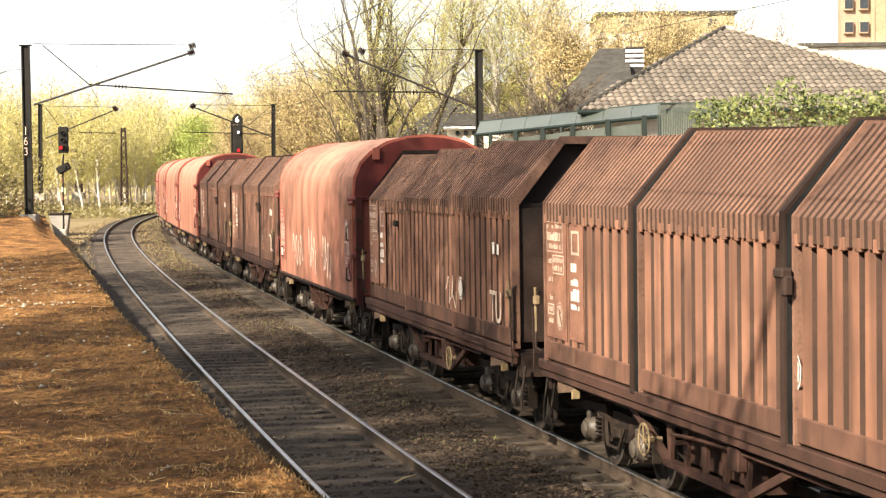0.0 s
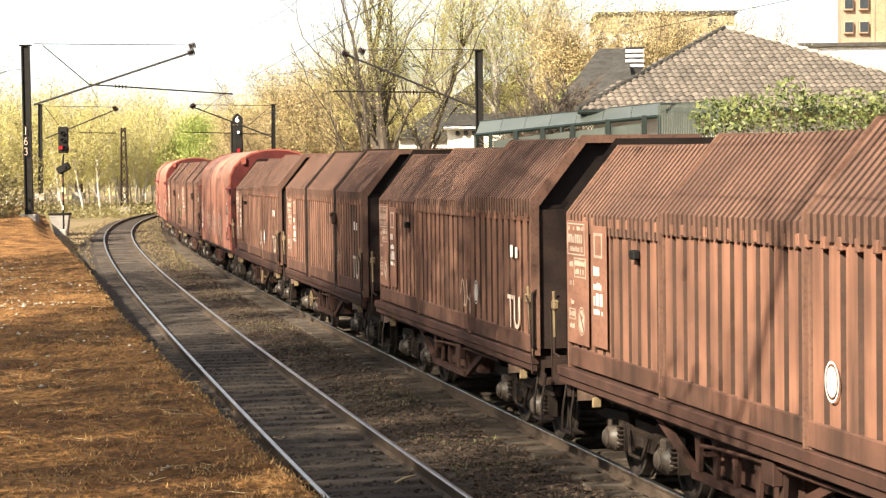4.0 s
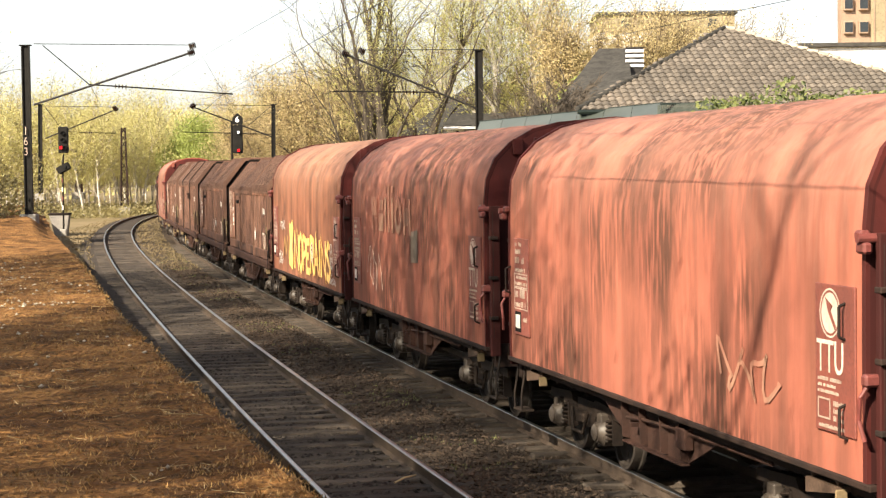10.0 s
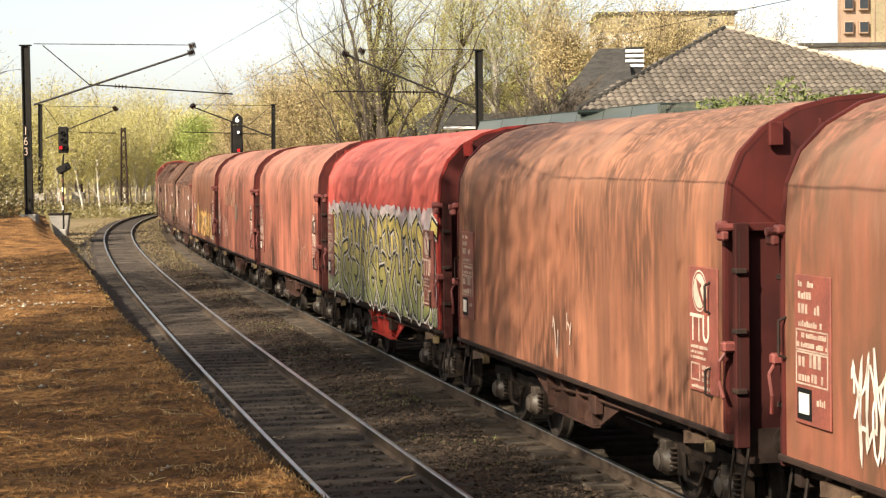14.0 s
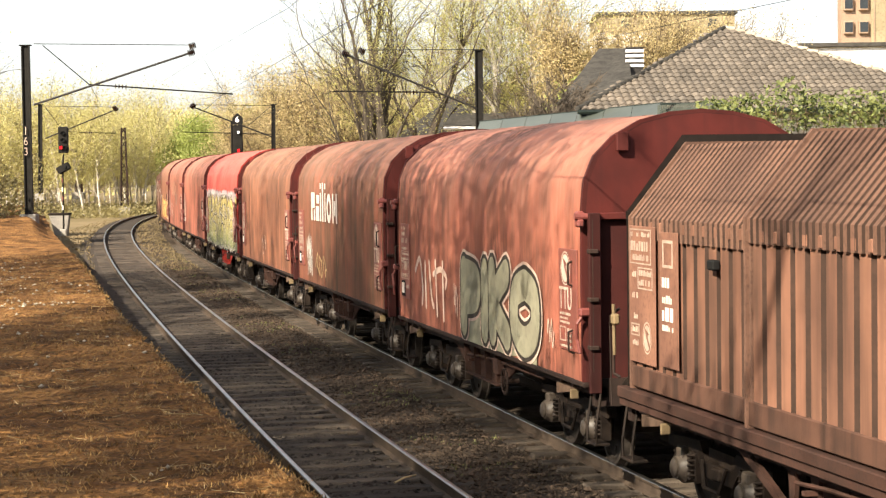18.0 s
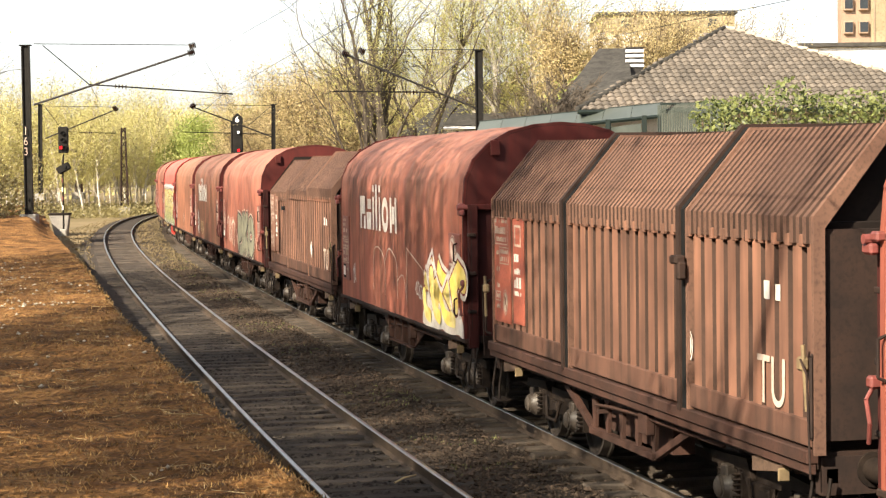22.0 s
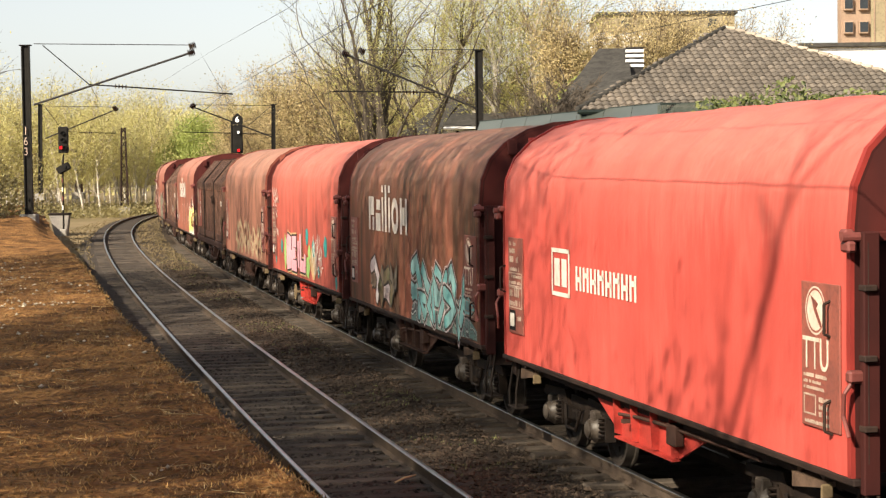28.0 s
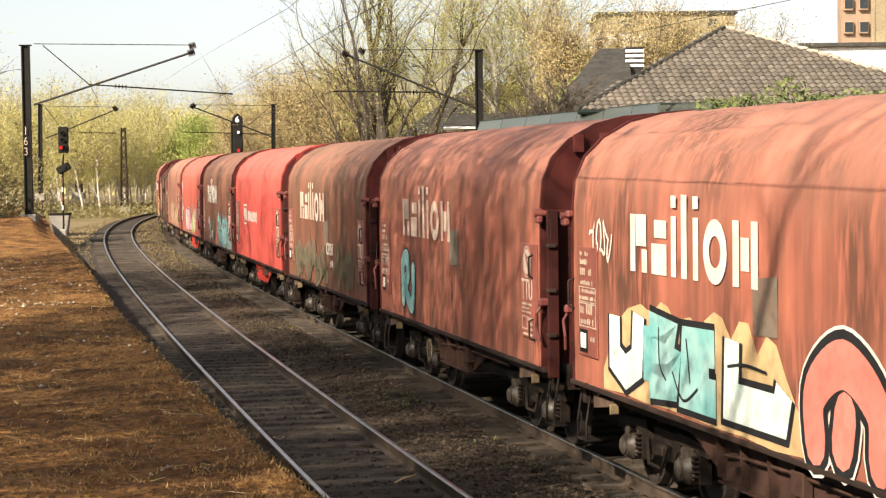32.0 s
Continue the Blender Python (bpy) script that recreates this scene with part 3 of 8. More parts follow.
def underframe(wagon, paint, solid_belly):
    u = Shape()
    for sy in (-1, 1):
        y = sy * 1.24
        u.box(-5.42, 5.42, y - 0.05, y + 0.05, 0.94, 1.06)
    u.box(-5.42, -5.28, -1.33, 1.33, 0.84, 1.16)
    u.box(5.28, 5.42, -1.33, 1.33, 0.84, 1.16)
    u.box(-5.4, 5.4, -0.22, 0.22, 0.78, 1.06)
    for k in range(-5, 6):
        u.box(k * 0.95 - 0.05, k * 0.95 + 0.05, -1.28, 1.28, 0.92, 1.05)
    part("underframe", u, M_FRAME, wagon)
    for sy in (-1, 1):
        y = sy * 1.26
        t = Shape()
        if solid_belly:
            t.plate([(2.25, 1.06), (1.0, 0.60), (-0.85, 0.60), (-2.1, 1.06)], "y", y - 0.012, y + 0.012)
            for x in (-0.85, -0.25, 0.4, 1.0):
                t.plate([(y, 0.61), (y + sy * 0.09, 0.64), (y + sy * 0.11, 1.03), (y, 1.05)], "x", x - 0.012, x + 0.012)
            t.box(-0.87, 1.02, *sorted((y, y + sy * 0.09)), 0.585, 0.605)
        else:
            t.plate([(2.5, 1.0), (2.4, 1.06), (1.15, 0.58), (1.15, 0.50)], "y", y - 0.03, y + 0.03)
            t.plate([(-2.4, 1.0), (-2.3, 1.06), (-1.05, 0.58), (-1.05, 0.50)], "y", y - 0.03, y + 0.03)
            t.box(-1.08, 1.18, *sorted((y - sy * 0.04, y + sy * 0.06)), 0.50, 0.57)
            for x in (-1.0, -0.45, 0.1, 0.62, 1.1):
                t.plate([(x - 0.10, 1.06), (x + 0.10, 1.06), (x + 0.035, 0.55), (x - 0.035, 0.55)], "y", y - 0.02, y + 0.02)
            t.box(-1.1, 1.0, *sorted((y - sy * 0.40, y - sy * 0.16)), 0.55, 0.92)
        part("truss", t, paint, wagon)
    b = Shape()
    b.tube((-0.8, 0.55, 0.72), (0.3, 0.55, 0.72), 0.17, n=14)
    b.tube((0.7, -0.5, 0.66), (1.3, -0.5, 0.66), 0.15, n=14)
    b.pipe([(-4.6, 0.5, 0.62), (-1.6, 0.4, 0.7), (1.6, 0.4, 0.7), (4.6, 0.5, 0.62)], 0.03)
    part("brake_gear", b, M_UNDER, wagon, "dark brake cylinder and rods", True)
    p = Shape()
    p.pipe([(-3.1, 1.30, 0.93), (-0.6, 1.33, 0.93), (0.3, 1.33, 0.90), (0.9, 1.33, 0.86)], 0.02)
    p.box(-1.05, -0.78, 1.28, 1.38, 0.76, 0.98, bevel=0.01)
    p.box(0.55, 0.62, 1.28, 1.40, 0.80, 0.84)
    part("brake_lever", p, M_BROWNFRAME, wagon, "brown brake changeover lever")


def hand_wheel(wagon, x, paint):
    h = Shape()
    c = (x, 1.40, 0.72)
    h.ring(c, (0, 1, 0), 0.17, 0.013, 22, 6)
    for k in range(3):
        a = math.pi / 3 * k + 0.3
        h.tube((c[0] - 0.17 * math.cos(a), c[1], c[2] - 0.17 * math.sin(a)), (c[0] + 0.17 * math.cos(a), c[1], c[2] + 0.17 * math.sin(a)), 0.007, n=6)
    h.tube((x, 1.20, 0.72), (x, 1.41, 0.72), 0.03, n=8)
    part("brake_hand_wheel", h, paint, wagon, "ring-shaped brake hand wheel", True)


def wheels(wagon):
    out = []
    for x in AXLES:
        w = part("wheelset", WHEEL, None, wagon)
        w.matrix_basis = pose(x, 0, 0.46)
        out.append(w)
    return out


def bars(parent, name, items, y, material, label=""):
    """Thin painted bars on the side, each a piece of its own: (x0, x1, z0, z1)."""
    for x0, x1, z0, z1 in items:
        part(name, Shape().box(min(x0, x1), max(x0, x1), y, y + 0.004, z0, z1), material, parent, label)


def small_writing(parent, lines, y, material, seed=1):
    """Rows of small worn signs, too small to read: (x0, x1, z0, z1), each row one mesh of short blocks."""
    r = random.Random(seed)
    for x0, x1, z0, z1 in lines:
        sh = Shape()
        x, lo, h = max(x0, x1), min(x0, x1), z1 - z0
        while x - h * 0.3 > lo:
            wd = min(h * r.uniform(0.35, 0.75), x - lo)
            if r.random() > 0.12:
                sh.box(x - wd, x, y, y + 0.003, z0, z1 - h * r.choice((0.0, 0.0, 0.25)))
            x -= wd + h * 0.28
        if sh.v:
            ob = part("lettering", sh, material, parent)
            ob["kind"] = "stuff"


def box_frame(parent, x0, x1, z0, z1, y, material, t=0.014):
    """A thin painted frame round a field of writing."""
    a, b = min(x0, x1), max(x0, x1)
    sh = Shape()
    for q in ((a, b, z0, z0 + t), (a, b, z1 - t, z1), (a, a + t, z0 + t, z1 - t), (b - t, b, z0 + t, z1 - t)):
        sh.box(q[0], q[1], y, y + 0.003, q[2], q[3])
    part("writing_frame", sh, material, parent)


def lettering(body, size):
    cu = bpy.data.curves.new("letters", "FONT")
    cu.body, cu.size, cu.extrude = body, size, 0.002
    ob = bpy.data.objects.new("letters", cu)
    me = bpy.data.meshes.new_from_object(ob)
    bpy.data.objects.remove(ob)
    bpy.data.curves.remove(cu)
    return me


def write(parent, name, body, x, z, size, material, y, label="", wide=1.0):
    """Letters on the camera's side of a wagon, starting at x and reading towards the rear."""
    me = lettering(body, size)
    me.materials.append(material)
    ob = part(name, me, None, parent, label)
    ob.matrix_basis = Matrix.Translation((x, y, z)) @ Matrix.Rotation(math.pi, 4, "Z") @ Matrix.Rotation(math.pi / 2, 4, "X") @ Matrix.Diagonal((wide, 1, 1, 1))
    return ob


def disc(sh, x, z, y, r, r0=0.0, n=20, squash=1.0):
    """A flat disc or ring on the side."""
    vs, fs = [], []
    for i in range(n):
        a = 2 * math.pi * i / n
        for q in (r, r0):
            vs.append((x + q * squash * math.cos(a), y, z + q * math.sin(a)))
    for i in range(n):
        j = (i + 1) % n
        fs.append((2 * i, 2 * i + 1, 2 * j + 1, 2 * j))
    return sh.add(vs, fs)


Y_SIDE = 1.478


def side_plates(wagon):
    """The data plate near the front end and the notice plate near the rear end of a covered wagon."""
    pl = Shape().box(4.36, 5.06, Y_SIDE - 0.02, Y_SIDE, 1.44, 2.68, bevel=0.006)
    p = part("data_plate", pl, M_PLATE, wagon, "dull red plate with small white lettering")
    rows = [(4.98, 4.86, 2.58, 2.63), (4.80, 4.68, 2.58, 2.63), (4.98, 4.70, 2.48, 2.54), (4.98, 4.80, 2.36, 2.44), (4.74, 4.52, 2.36, 2.44), (4.98, 4.50, 2.25, 2.30), (5.02, 4.42, 2.16, 2.20), (5.02, 4.42, 2.08, 2.12), (4.98, 4.80, 1.92, 2.03), (4.76, 4.46, 1.92, 2.03), (4.98, 4.76, 1.80, 1.87), (4.72, 4.5, 1.80, 1.87), (4.62, 4.46, 1.62, 1.68)]
    small_writing(p, rows, Y_SIDE + 0.001, M_DATA, 3)
    box_frame(p, 5.03, 4.40, 2.05, 2.23, Y_SIDE + 0.001, M_DATA)
    box_frame(p, 5.03, 4.40, 1.77, 2.045, Y_SIDE + 0.001, M_DATA)
    bars(p, "label_pocket", [(5.0, 4.72, 1.48, 1.74)], Y_SIDE + 0.001, M_BLACK)
    bars(p, "paper_label", [(4.96, 4.76, 1.53, 1.70)], Y_SIDE + 0.006, M_WHITE)
    pl = Shape().box(-5.20, -4.45, Y_SIDE - 0.02, Y_SIDE, 1.44, 2.63, bevel=0.006)
    q = part("notice_plate", pl, M_PLATE, wagon, "dull red plate with a round white sign")
    sh = disc(Shape(), -4.74, 2.40, Y_SIDE + 0.002, 0.20, 0.185)
    disc(sh, -4.74, 2.40, Y_SIDE + 0.002, 0.165, 0.0)
    s = part("round_sign", sh, M_SIGN, q, "faded round sign")
    g = Shape().plate([(-4.66, 2.52), (-4.72, 2.40), (-4.84, 2.27), (-4.86, 2.30), (-4.76, 2.42), (-4.80, 2.46)], "y", Y_SIDE + 0.004, Y_SIDE + 0.007)
    part("sign_arrow", g, M_PLATE, s)
    write(q, "type_letters", "TTU", -4.48, 1.92, 0.38, M_SIGN, Y_SIDE + 0.003, "white letters TTU", 0.72)
    small_writing(q, [(-4.50, -4.95, 1.85, 1.88), (-4.50, -4.85, 1.80, 1.825), (-4.50, -4.9, 1.75, 1.775), (-4.80, -5.0, 1.66, 1.70), (-4.80, -5.0, 1.60, 1.64), (-4.80, -5.0, 1.54, 1.58), (-4.52, -5.0, 1.47, 1.50)], Y_SIDE + 0.001, M_DATA, 5)
    box_frame(q, -4.50, -4.74, 1.54, 1.71, Y_SIDE + 0.001, M_DATA)


def grab_rails(wagon, paint):
    for x, z0, z1 in ((-5.02, 2.20, 2.50), (-5.02, 1.42, 1.70), (5.28, 1.95, 2.3)):
        h = Shape()
        y = 1.46
        h.pipe([(x, y, z0), (x, y + 0.07, z0 + 0.03), (x, y + 0.07, z1 - 0.03), (x, y, z1)], 0.013)
        part("grab_rail", h, paint, wagon)


def lock_gear(wagon, paint):
    """Locks, levers and rods at the corners of a covered wagon."""
    for sx in (-1, 1):
        x = sx * 5.34
        h = Shape()
        h.box(*sorted((x - sx * 0.05, x + sx * 0.08)), 1.44, 1.53, 3.00, 3.08, bevel=0.02)
        h.box(*sorted((x + sx * 0.02, x + sx * 0.18)), 1.47, 1.55, 2.90, 2.99, bevel=0.02)
        h.tube((x + sx * 0.10, 1.40, 3.02), (x + sx * 0.10, 1.57, 3.02), 0.04, n=10)
        part("roof_lock", h, paint, wagon, "corner lock of the sliding cover", True)
        v = Shape()
        v.tube((sx * 5.50, 1.38, 1.25), (sx * 5.50, 1.38, 2.98), 0.022, n=8)
        for z in (1.5, 2.05, 2.6):
            v.box(*sorted((sx * 5.44, sx * 5.56)), 1.32, 1.43, z, z + 0.05, bevel=0.008)
        part("lock_rod", v, M_FRAME, wagon, "", True)
        k = Shape()
        k.pipe([(sx * 5.46, 1.45, 1.95), (sx * 5.44, 1.55, 1.80), (sx * 5.40, 1.54, 1.62), (sx * 5.46, 1.52, 1.46)], 0.018, 8)
        k.box(*sorted((sx * 5.40, sx * 5.50)), 1.40, 1.53, 1.88, 1.98, bevel=0.02)
        part("lever", k, paint, wagon, "painted locking lever", True)


def covered_wagon():
    """A bogie wagon under a tarpaulin on hoops, with arched steel ends."""
    w = thing("covered_wagon", "red covered freight wagon with a weathered tarpaulin on hoops", "freight wagon", group="wagons of the freight train")
    part("tarpaulin", tarp_shape(-5.30, 5.30), M_TARP["red"], w, smooth=True)
    for sx in (-1, 1):
        body = Shape()
        x = sx * 5.36
        inner = inset(ARCH, 0.02)
        n = len(inner)
        body.add([(x - 0.02, y, z) for y, z in inner] + [(x + 0.02, y, z) for y, z in inner], [tuple(range(n)), tuple(range(2 * n - 1, n - 1, -1))])
        ew = part("end_wall", body, M_ENDWALL, w, "maroon ribbed steel end wall, darkened for the gap's shade")
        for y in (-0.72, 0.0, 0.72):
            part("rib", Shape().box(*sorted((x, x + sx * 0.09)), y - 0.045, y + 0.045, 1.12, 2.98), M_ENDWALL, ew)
        part("cross_beam", Shape().box(*sorted((x, x + sx * 0.10)), -1.40, 1.40, 2.98, 3.06, bevel=0.01), M_ENDRED, ew)
        gab = [(y, z) for y, z in inset(ARCH, 0.03) if z > 3.0]
        gab = [(gab[0][0], 3.06)] + gab + [(gab[-1][0], 3.06)]
        g = Shape().add([(sx * 5.375, y, z) for y, z in gab] + [(sx * 5.41, y, z) for y, z in gab], [tuple(range(len(gab))), tuple(range(2 * len(gab) - 1, len(gab) - 1, -1))])
        part("gable_panel", g, M_ENDRED, ew, "plain red gable panel, darkened for the gap's shade")
        rim = arch_band(*sorted((sx * 5.30, sx * 5.372)), [(y * 1.008, z + 0.02 * max(0, (z - 3) / 1.2)) for y, z in ARCH], inset(ARCH, 0.05))
        part("end_arch", rim, M_ENDRED, w, "arched rim of the end wall", True)
        for sy in (-1, 1):
            c = Shape().box(*sorted((sx * 5.44, sx * 5.52)), *sorted((sy * 1.28, sy * 1.42)), 1.0, 3.06, bevel=0.01)
            part("corner_post", c, M_ENDWALL, w)
        lamp = Shape().box(*sorted((sx * 5.44, sx * 5.50)), 0.93, 1.07, 3.76, 3.98, bevel=0.01)
        part("lug", lamp, M_ENDRED, w)
    for sy in (-1, 1):
        s = Shape().box(-5.44, 5.44, *sorted((sy * 1.40, sy * 1.475)), 1.06, 1.12, bevel=0.01)
        part("sill", s, M_FRAME, w)
    part("floor", Shape().box(-5.4, 5.4, -1.38, 1.38, 1.06, 1.13), M_FRAME, w)
    underframe(w, M_REDFRAME, True)
    common(w, M_CREAM)
    side_plates(w)
    grab_rails(w, M_FRAME)
    lock_gear(w, M_PINK)
    return w


def common(w, lit):
    for xc in (3.5, -3.5):
        bogie(w, xc)
    wheels(w)
    buffers(w)
    steps(w, lit)


def hood(w, x0, x1, k, framed):
    """One telescoping steel hood: corrugated sides, finely ribbed roof, raised rims."""
    h = part("hood", Shape().box(x0 + 0.03, x1 - 0.03, -1.34 * k, 1.34 * k, 1.30, 3.05), M_FRAME, w, "ribbed brown steel hood")
    for sy in (-1, 1):
        rows = []
        n = max(2, round((x1 - x0) / 0.31))
        yo = 1.425 * k
        for i in range(n):
            a, b = x0 + (x1 - x0) * i / n, x0 + (x1 - x0) * (i + 1) / n
            wd = b - a
            for x, d in ((a, 0.0), (a + 0.66 * wd, 0.0), (a + 0.74 * wd, 0.045), (a + 0.92 * wd, 0.045)):
                rows.append([(x, sy * (yo - d), 1.46), (x, sy * (yo - d), 3.04)])
        rows.append([(x1, sy * yo, 1.46), (x1, sy * yo, 3.04)])
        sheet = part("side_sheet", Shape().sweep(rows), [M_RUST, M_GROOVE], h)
        # recessed faces get the darker colour, groove shade included
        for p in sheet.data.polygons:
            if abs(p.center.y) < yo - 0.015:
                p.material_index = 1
        rail = Shape().box(x0, x1, *sorted((sy * 1.39 * k, sy * 1.445 * k)), 1.24, 1.47, bevel=0.012)
        part("bottom_rail", rail, M_BOTTOM, h, "grimy bottom rail")
        for i in range(n):
            cx = x0 + (x1 - x0) * (i + 0.83) / n
            part("skirt_clip", Shape().box(cx - 0.04, cx + 0.04, *sorted((sy * 1.40 * k, sy * 1.462 * k)), 2.90, 3.01, bevel=0.008), M_RUST, h)
    rows = []
    n = max(4, round((x1 - x0) / 0.135))
    prof = [(1.46, 2.98), (1.462, 3.20), (0.78, 3.97), (-0.78, 3.97), (-1.462, 3.20), (-1.46, 2.98)]
    for i in range(n):
        a, b = x0 + (x1 - x0) * i / n, x0 + (x1 - x0) * (i + 1) / n
        wd = b - a
        for x, d in ((a, 0.0), (a + 0.54 * wd, 0.0), (a + 0.64 * wd, 0.045), (a + 0.90 * wd, 0.045)):
            rows.append([(x, (y - math.copysign(d, y)) * k, (z - (d if 3.3 < z else 0)) + (k - 1) * 3.2) for y, z in prof])
    rows.append([(x1, y * k, z + (k - 1) * 3.2) for y, z in prof])
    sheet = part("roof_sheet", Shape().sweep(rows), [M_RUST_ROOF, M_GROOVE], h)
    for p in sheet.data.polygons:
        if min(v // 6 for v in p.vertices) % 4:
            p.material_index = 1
    full = [(1.465, 1.24), (1.465, 3.21), (0.785, 4.00), (-0.785, 4.00), (-1.465, 3.21), (-1.465, 1.24)]
    for x, on, sx in ((x0, framed & 1, -1), (x1, framed & 2, 1)):
        wdt = 0.10 if on else 0.05
        g = 1.0 if not on else 1.02
        lift = (k - 1) * 3.2
        outer = [(y * k * g, z + lift + (0.035 if on and z > 3 else 0.0)) for y, z in full]
        inner = [(y * k * 0.93, z + lift - (0.10 if z > 3 else 0)) for y, z in full]
        part("hood_rim", arch_band(x - wdt / 2, x + wdt / 2, outer, inner), M_RIM if on else M_RUST_ROOF, h, "raised dark rim" if on else "")
        if on:
            xs = x + sx * 0.09
            part("rubber_seal", arch_band(xs - 0.05, xs + 0.05, [(y * 0.985, z - (0.03 if z > 3 else 0)) for y, z in outer], inner), M_BLACK, h, "black rubber seal between two hoods")
    return h


def hood_wagon(kind):
    name = "hooded_wagon"
    w = thing(name, "brown freight wagon with three ribbed telescoping steel hoods", "freight wagon", group="wagons of the freight train")
    if kind == "H3":
        hood(w, 1.74, 5.16, 0.985, 1)
        hood(w, -2.32, 1.57, 0.985, 1)
        hood(w, -5.50, -2.49, 0.985, 0)
        c = Shape()
        c.box(-2.54, -2.34, 1.46, 1.57, 2.63, 2.72, bevel=0.02)
        c.box(-2.56, -2.46, 1.46, 1.55, 2.48, 2.66, bevel=0.02)
        part("hood_clasp", c, M_FRAME, w, "dark clasp between two hoods", True)
    else:
        hood(w, 1.75, 5.14, 0.95, 0)
        hood(w, -1.95, 1.80, 0.972, 0)
        hood(w, -5.45, -1.90, 0.995, 0)
        part("peg", Shape().box(2.55, 2.72, 1.36, 1.44, 2.60, 2.70, bevel=0.015), M_BLACK, w)
    for sx in (-1, 1):
        e = Shape()
        x = sx * 5.30
        prof = [(1.36, 1.1), (1.36, 3.1), (0.72, 3.92), (-0.72, 3.92), (-1.36, 3.1), (-1.36, 1.1)]
        n = 6
        e.add([(x - 0.02, y, z) for y, z in prof] + [(x + 0.02, y, z) for y, z in prof], [tuple(range(n)), tuple(range(2 * n - 1, n - 1, -1))])
        ew = part("end_wall", e, M_ENDSHADE, w, "recessed end wall with its shade put into the colour")
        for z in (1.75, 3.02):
            part("cross_beam", Shape().box(*sorted((x, x + sx * 0.08)), -1.35, 1.35, z, z + 0.09, bevel=0.01), M_ENDSHADE, ew)
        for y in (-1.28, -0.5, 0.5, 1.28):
            part("rib", Shape().box(*sorted((x, x + sx * 0.07)), y - 0.05, y + 0.05, 1.1, 3.0, bevel=0.008), M_ENDSHADE, ew)
        for sy in (-1, 1):
            p = Shape()
            p.pipe([(sx * 5.46, sy * 1.40, 1.30), (sx * 5.50, sy * 1.46, 1.34), (sx * 5.50, sy * 1.46, 2.0), (sx * 5.46, sy * 1.40, 2.05)], 0.018)
            part("hand_rail", p, M_FRAME, w)
        k = Shape()
        k.pipe([(sx * 5.34, 1.46, 1.92), (sx * 5.42, 1.52, 1.98), (sx * 5.50, 1.50, 1.86), (sx * 5.52, 1.48, 1.0)], 0.010)
        part("lever_rod", k, M_FRAME, w, "thin dark lever rod", True)
        k = Shape()
        k.box(*sorted((sx * 5.32, sx * 5.43)), 1.44, 1.52, 1.88, 2.00, bevel=0.02)
        k.tube((sx * 5.44, 1.47, 1.55), (sx * 5.40, 1.49, 2.10), 0.02, n=6)
        part("lever", k, M_CREAM, w, "yellowed locking lever", True)
    for sy in (-1, 1):
        s = Shape()
        s.box(-5.40, 5.40, *sorted((sy * 1.34, sy * 1.46)), 1.10, 1.22, bevel=0.012)
        s.box(-5.40, 5.40, *sorted((sy * 1.38, sy * 1.43)), 1.02, 1.10)
        part("sill", s, M_BROWNFRAME, w, "brown sill with running rail")
    part("floor", Shape().box(-5.4, 5.4, -1.36, 1.36, 1.06, 1.2), M_FRAME, w)
    underframe(w, M_BROWNFRAME, False)
    common(w, M_CREAM)
    # lettering boards of the front hood, type letters of the rear hood
    y = 1.452 * (0.97 if kind == "H3" else 0.955)
    b = part("data_board", Shape().box(4.30, 5.12, y, y + 0.012, 1.52, 2.96, bevel=0.004), M_HOODBOARD, w, "reddish board with worn white data")
    small_writing(b, [(5.06, 4.46, 2.85, 2.90), (5.06, 4.50, 2.70, 2.80), (5.06, 4.5, 2.60, 2.66), (5.02, 4.86, 2.42, 2.48), (4.80, 4.42, 2.44, 2.50), (4.80, 4.42, 2.34, 2.40), (5.02, 4.82, 2.2, 2.26), (5.02, 4.84, 1.98, 2.04), (5.02, 4.84, 1.84, 1.90), (5.02, 4.84, 1.70, 1.76)], y + 0.013, M_DATA, 7)
    box_frame(b, 5.09, 4.42, 2.56, 2.93, y + 0.013, M_DATA)
    box_frame(b, 4.84, 4.38, 2.30, 2.53, y + 0.013, M_DATA)
    box_frame(b, 5.06, 4.80, 1.80, 1.93, y + 0.013, M_DATA)
    rs = disc(Shape(), 4.56, 1.80, y + 0.014, 0.17, 0.155, squash=0.8)
    disc(rs, 4.56, 1.80, y + 0.014, 0.135, 0.0, squash=0.8)
    rs = part("round_sign", rs, M_DATA, b, "worn pale round sign")
    part("sign_arrow", Shape().plate([(4.62, 1.90), (4.57, 1.80), (4.48, 1.69), (4.46, 1.71), (4.54, 1.82), (4.50, 1.85)], "y", y + 0.016, y + 0.019), M_HOODBOARD, rs)
    b2 = part("second_board", Shape().box(3.62, 4.16, y, y + 0.012, 1.55, 2.92, bevel=0.004), M_HOODBOARD, w, "reddish board, worn")
    box_frame(b2, 4.06, 3.76, 2.56, 2.84, y + 0.013, M_DATA, 0.03)
    small_writing(b2, [(4.08, 3.86, 2.36, 2.46), (4.08, 3.8, 2.2, 2.28), (4.08, 3.72, 2.02, 2.16), (4.08, 3.76, 1.92, 1.98)], y + 0.013, M_WHITE, 9)
    y2 = 1.46 * (0.97 if kind == "H3" else 0.995)
    write(w, "type_letters", "TU", -4.22, 1.50, 0.62, M_SIGN, y2, "worn white type letters", 0.8)
    bars(w, "small_label", [(-4.40, -4.52, 2.42, 2.58), (-4.66, -4.76, 2.42, 2.56)], y2, M_WHITE)
    d2 = disc(Shape(), -2.45, 1.84, y2, 0.17, 0.150, squash=0.8)
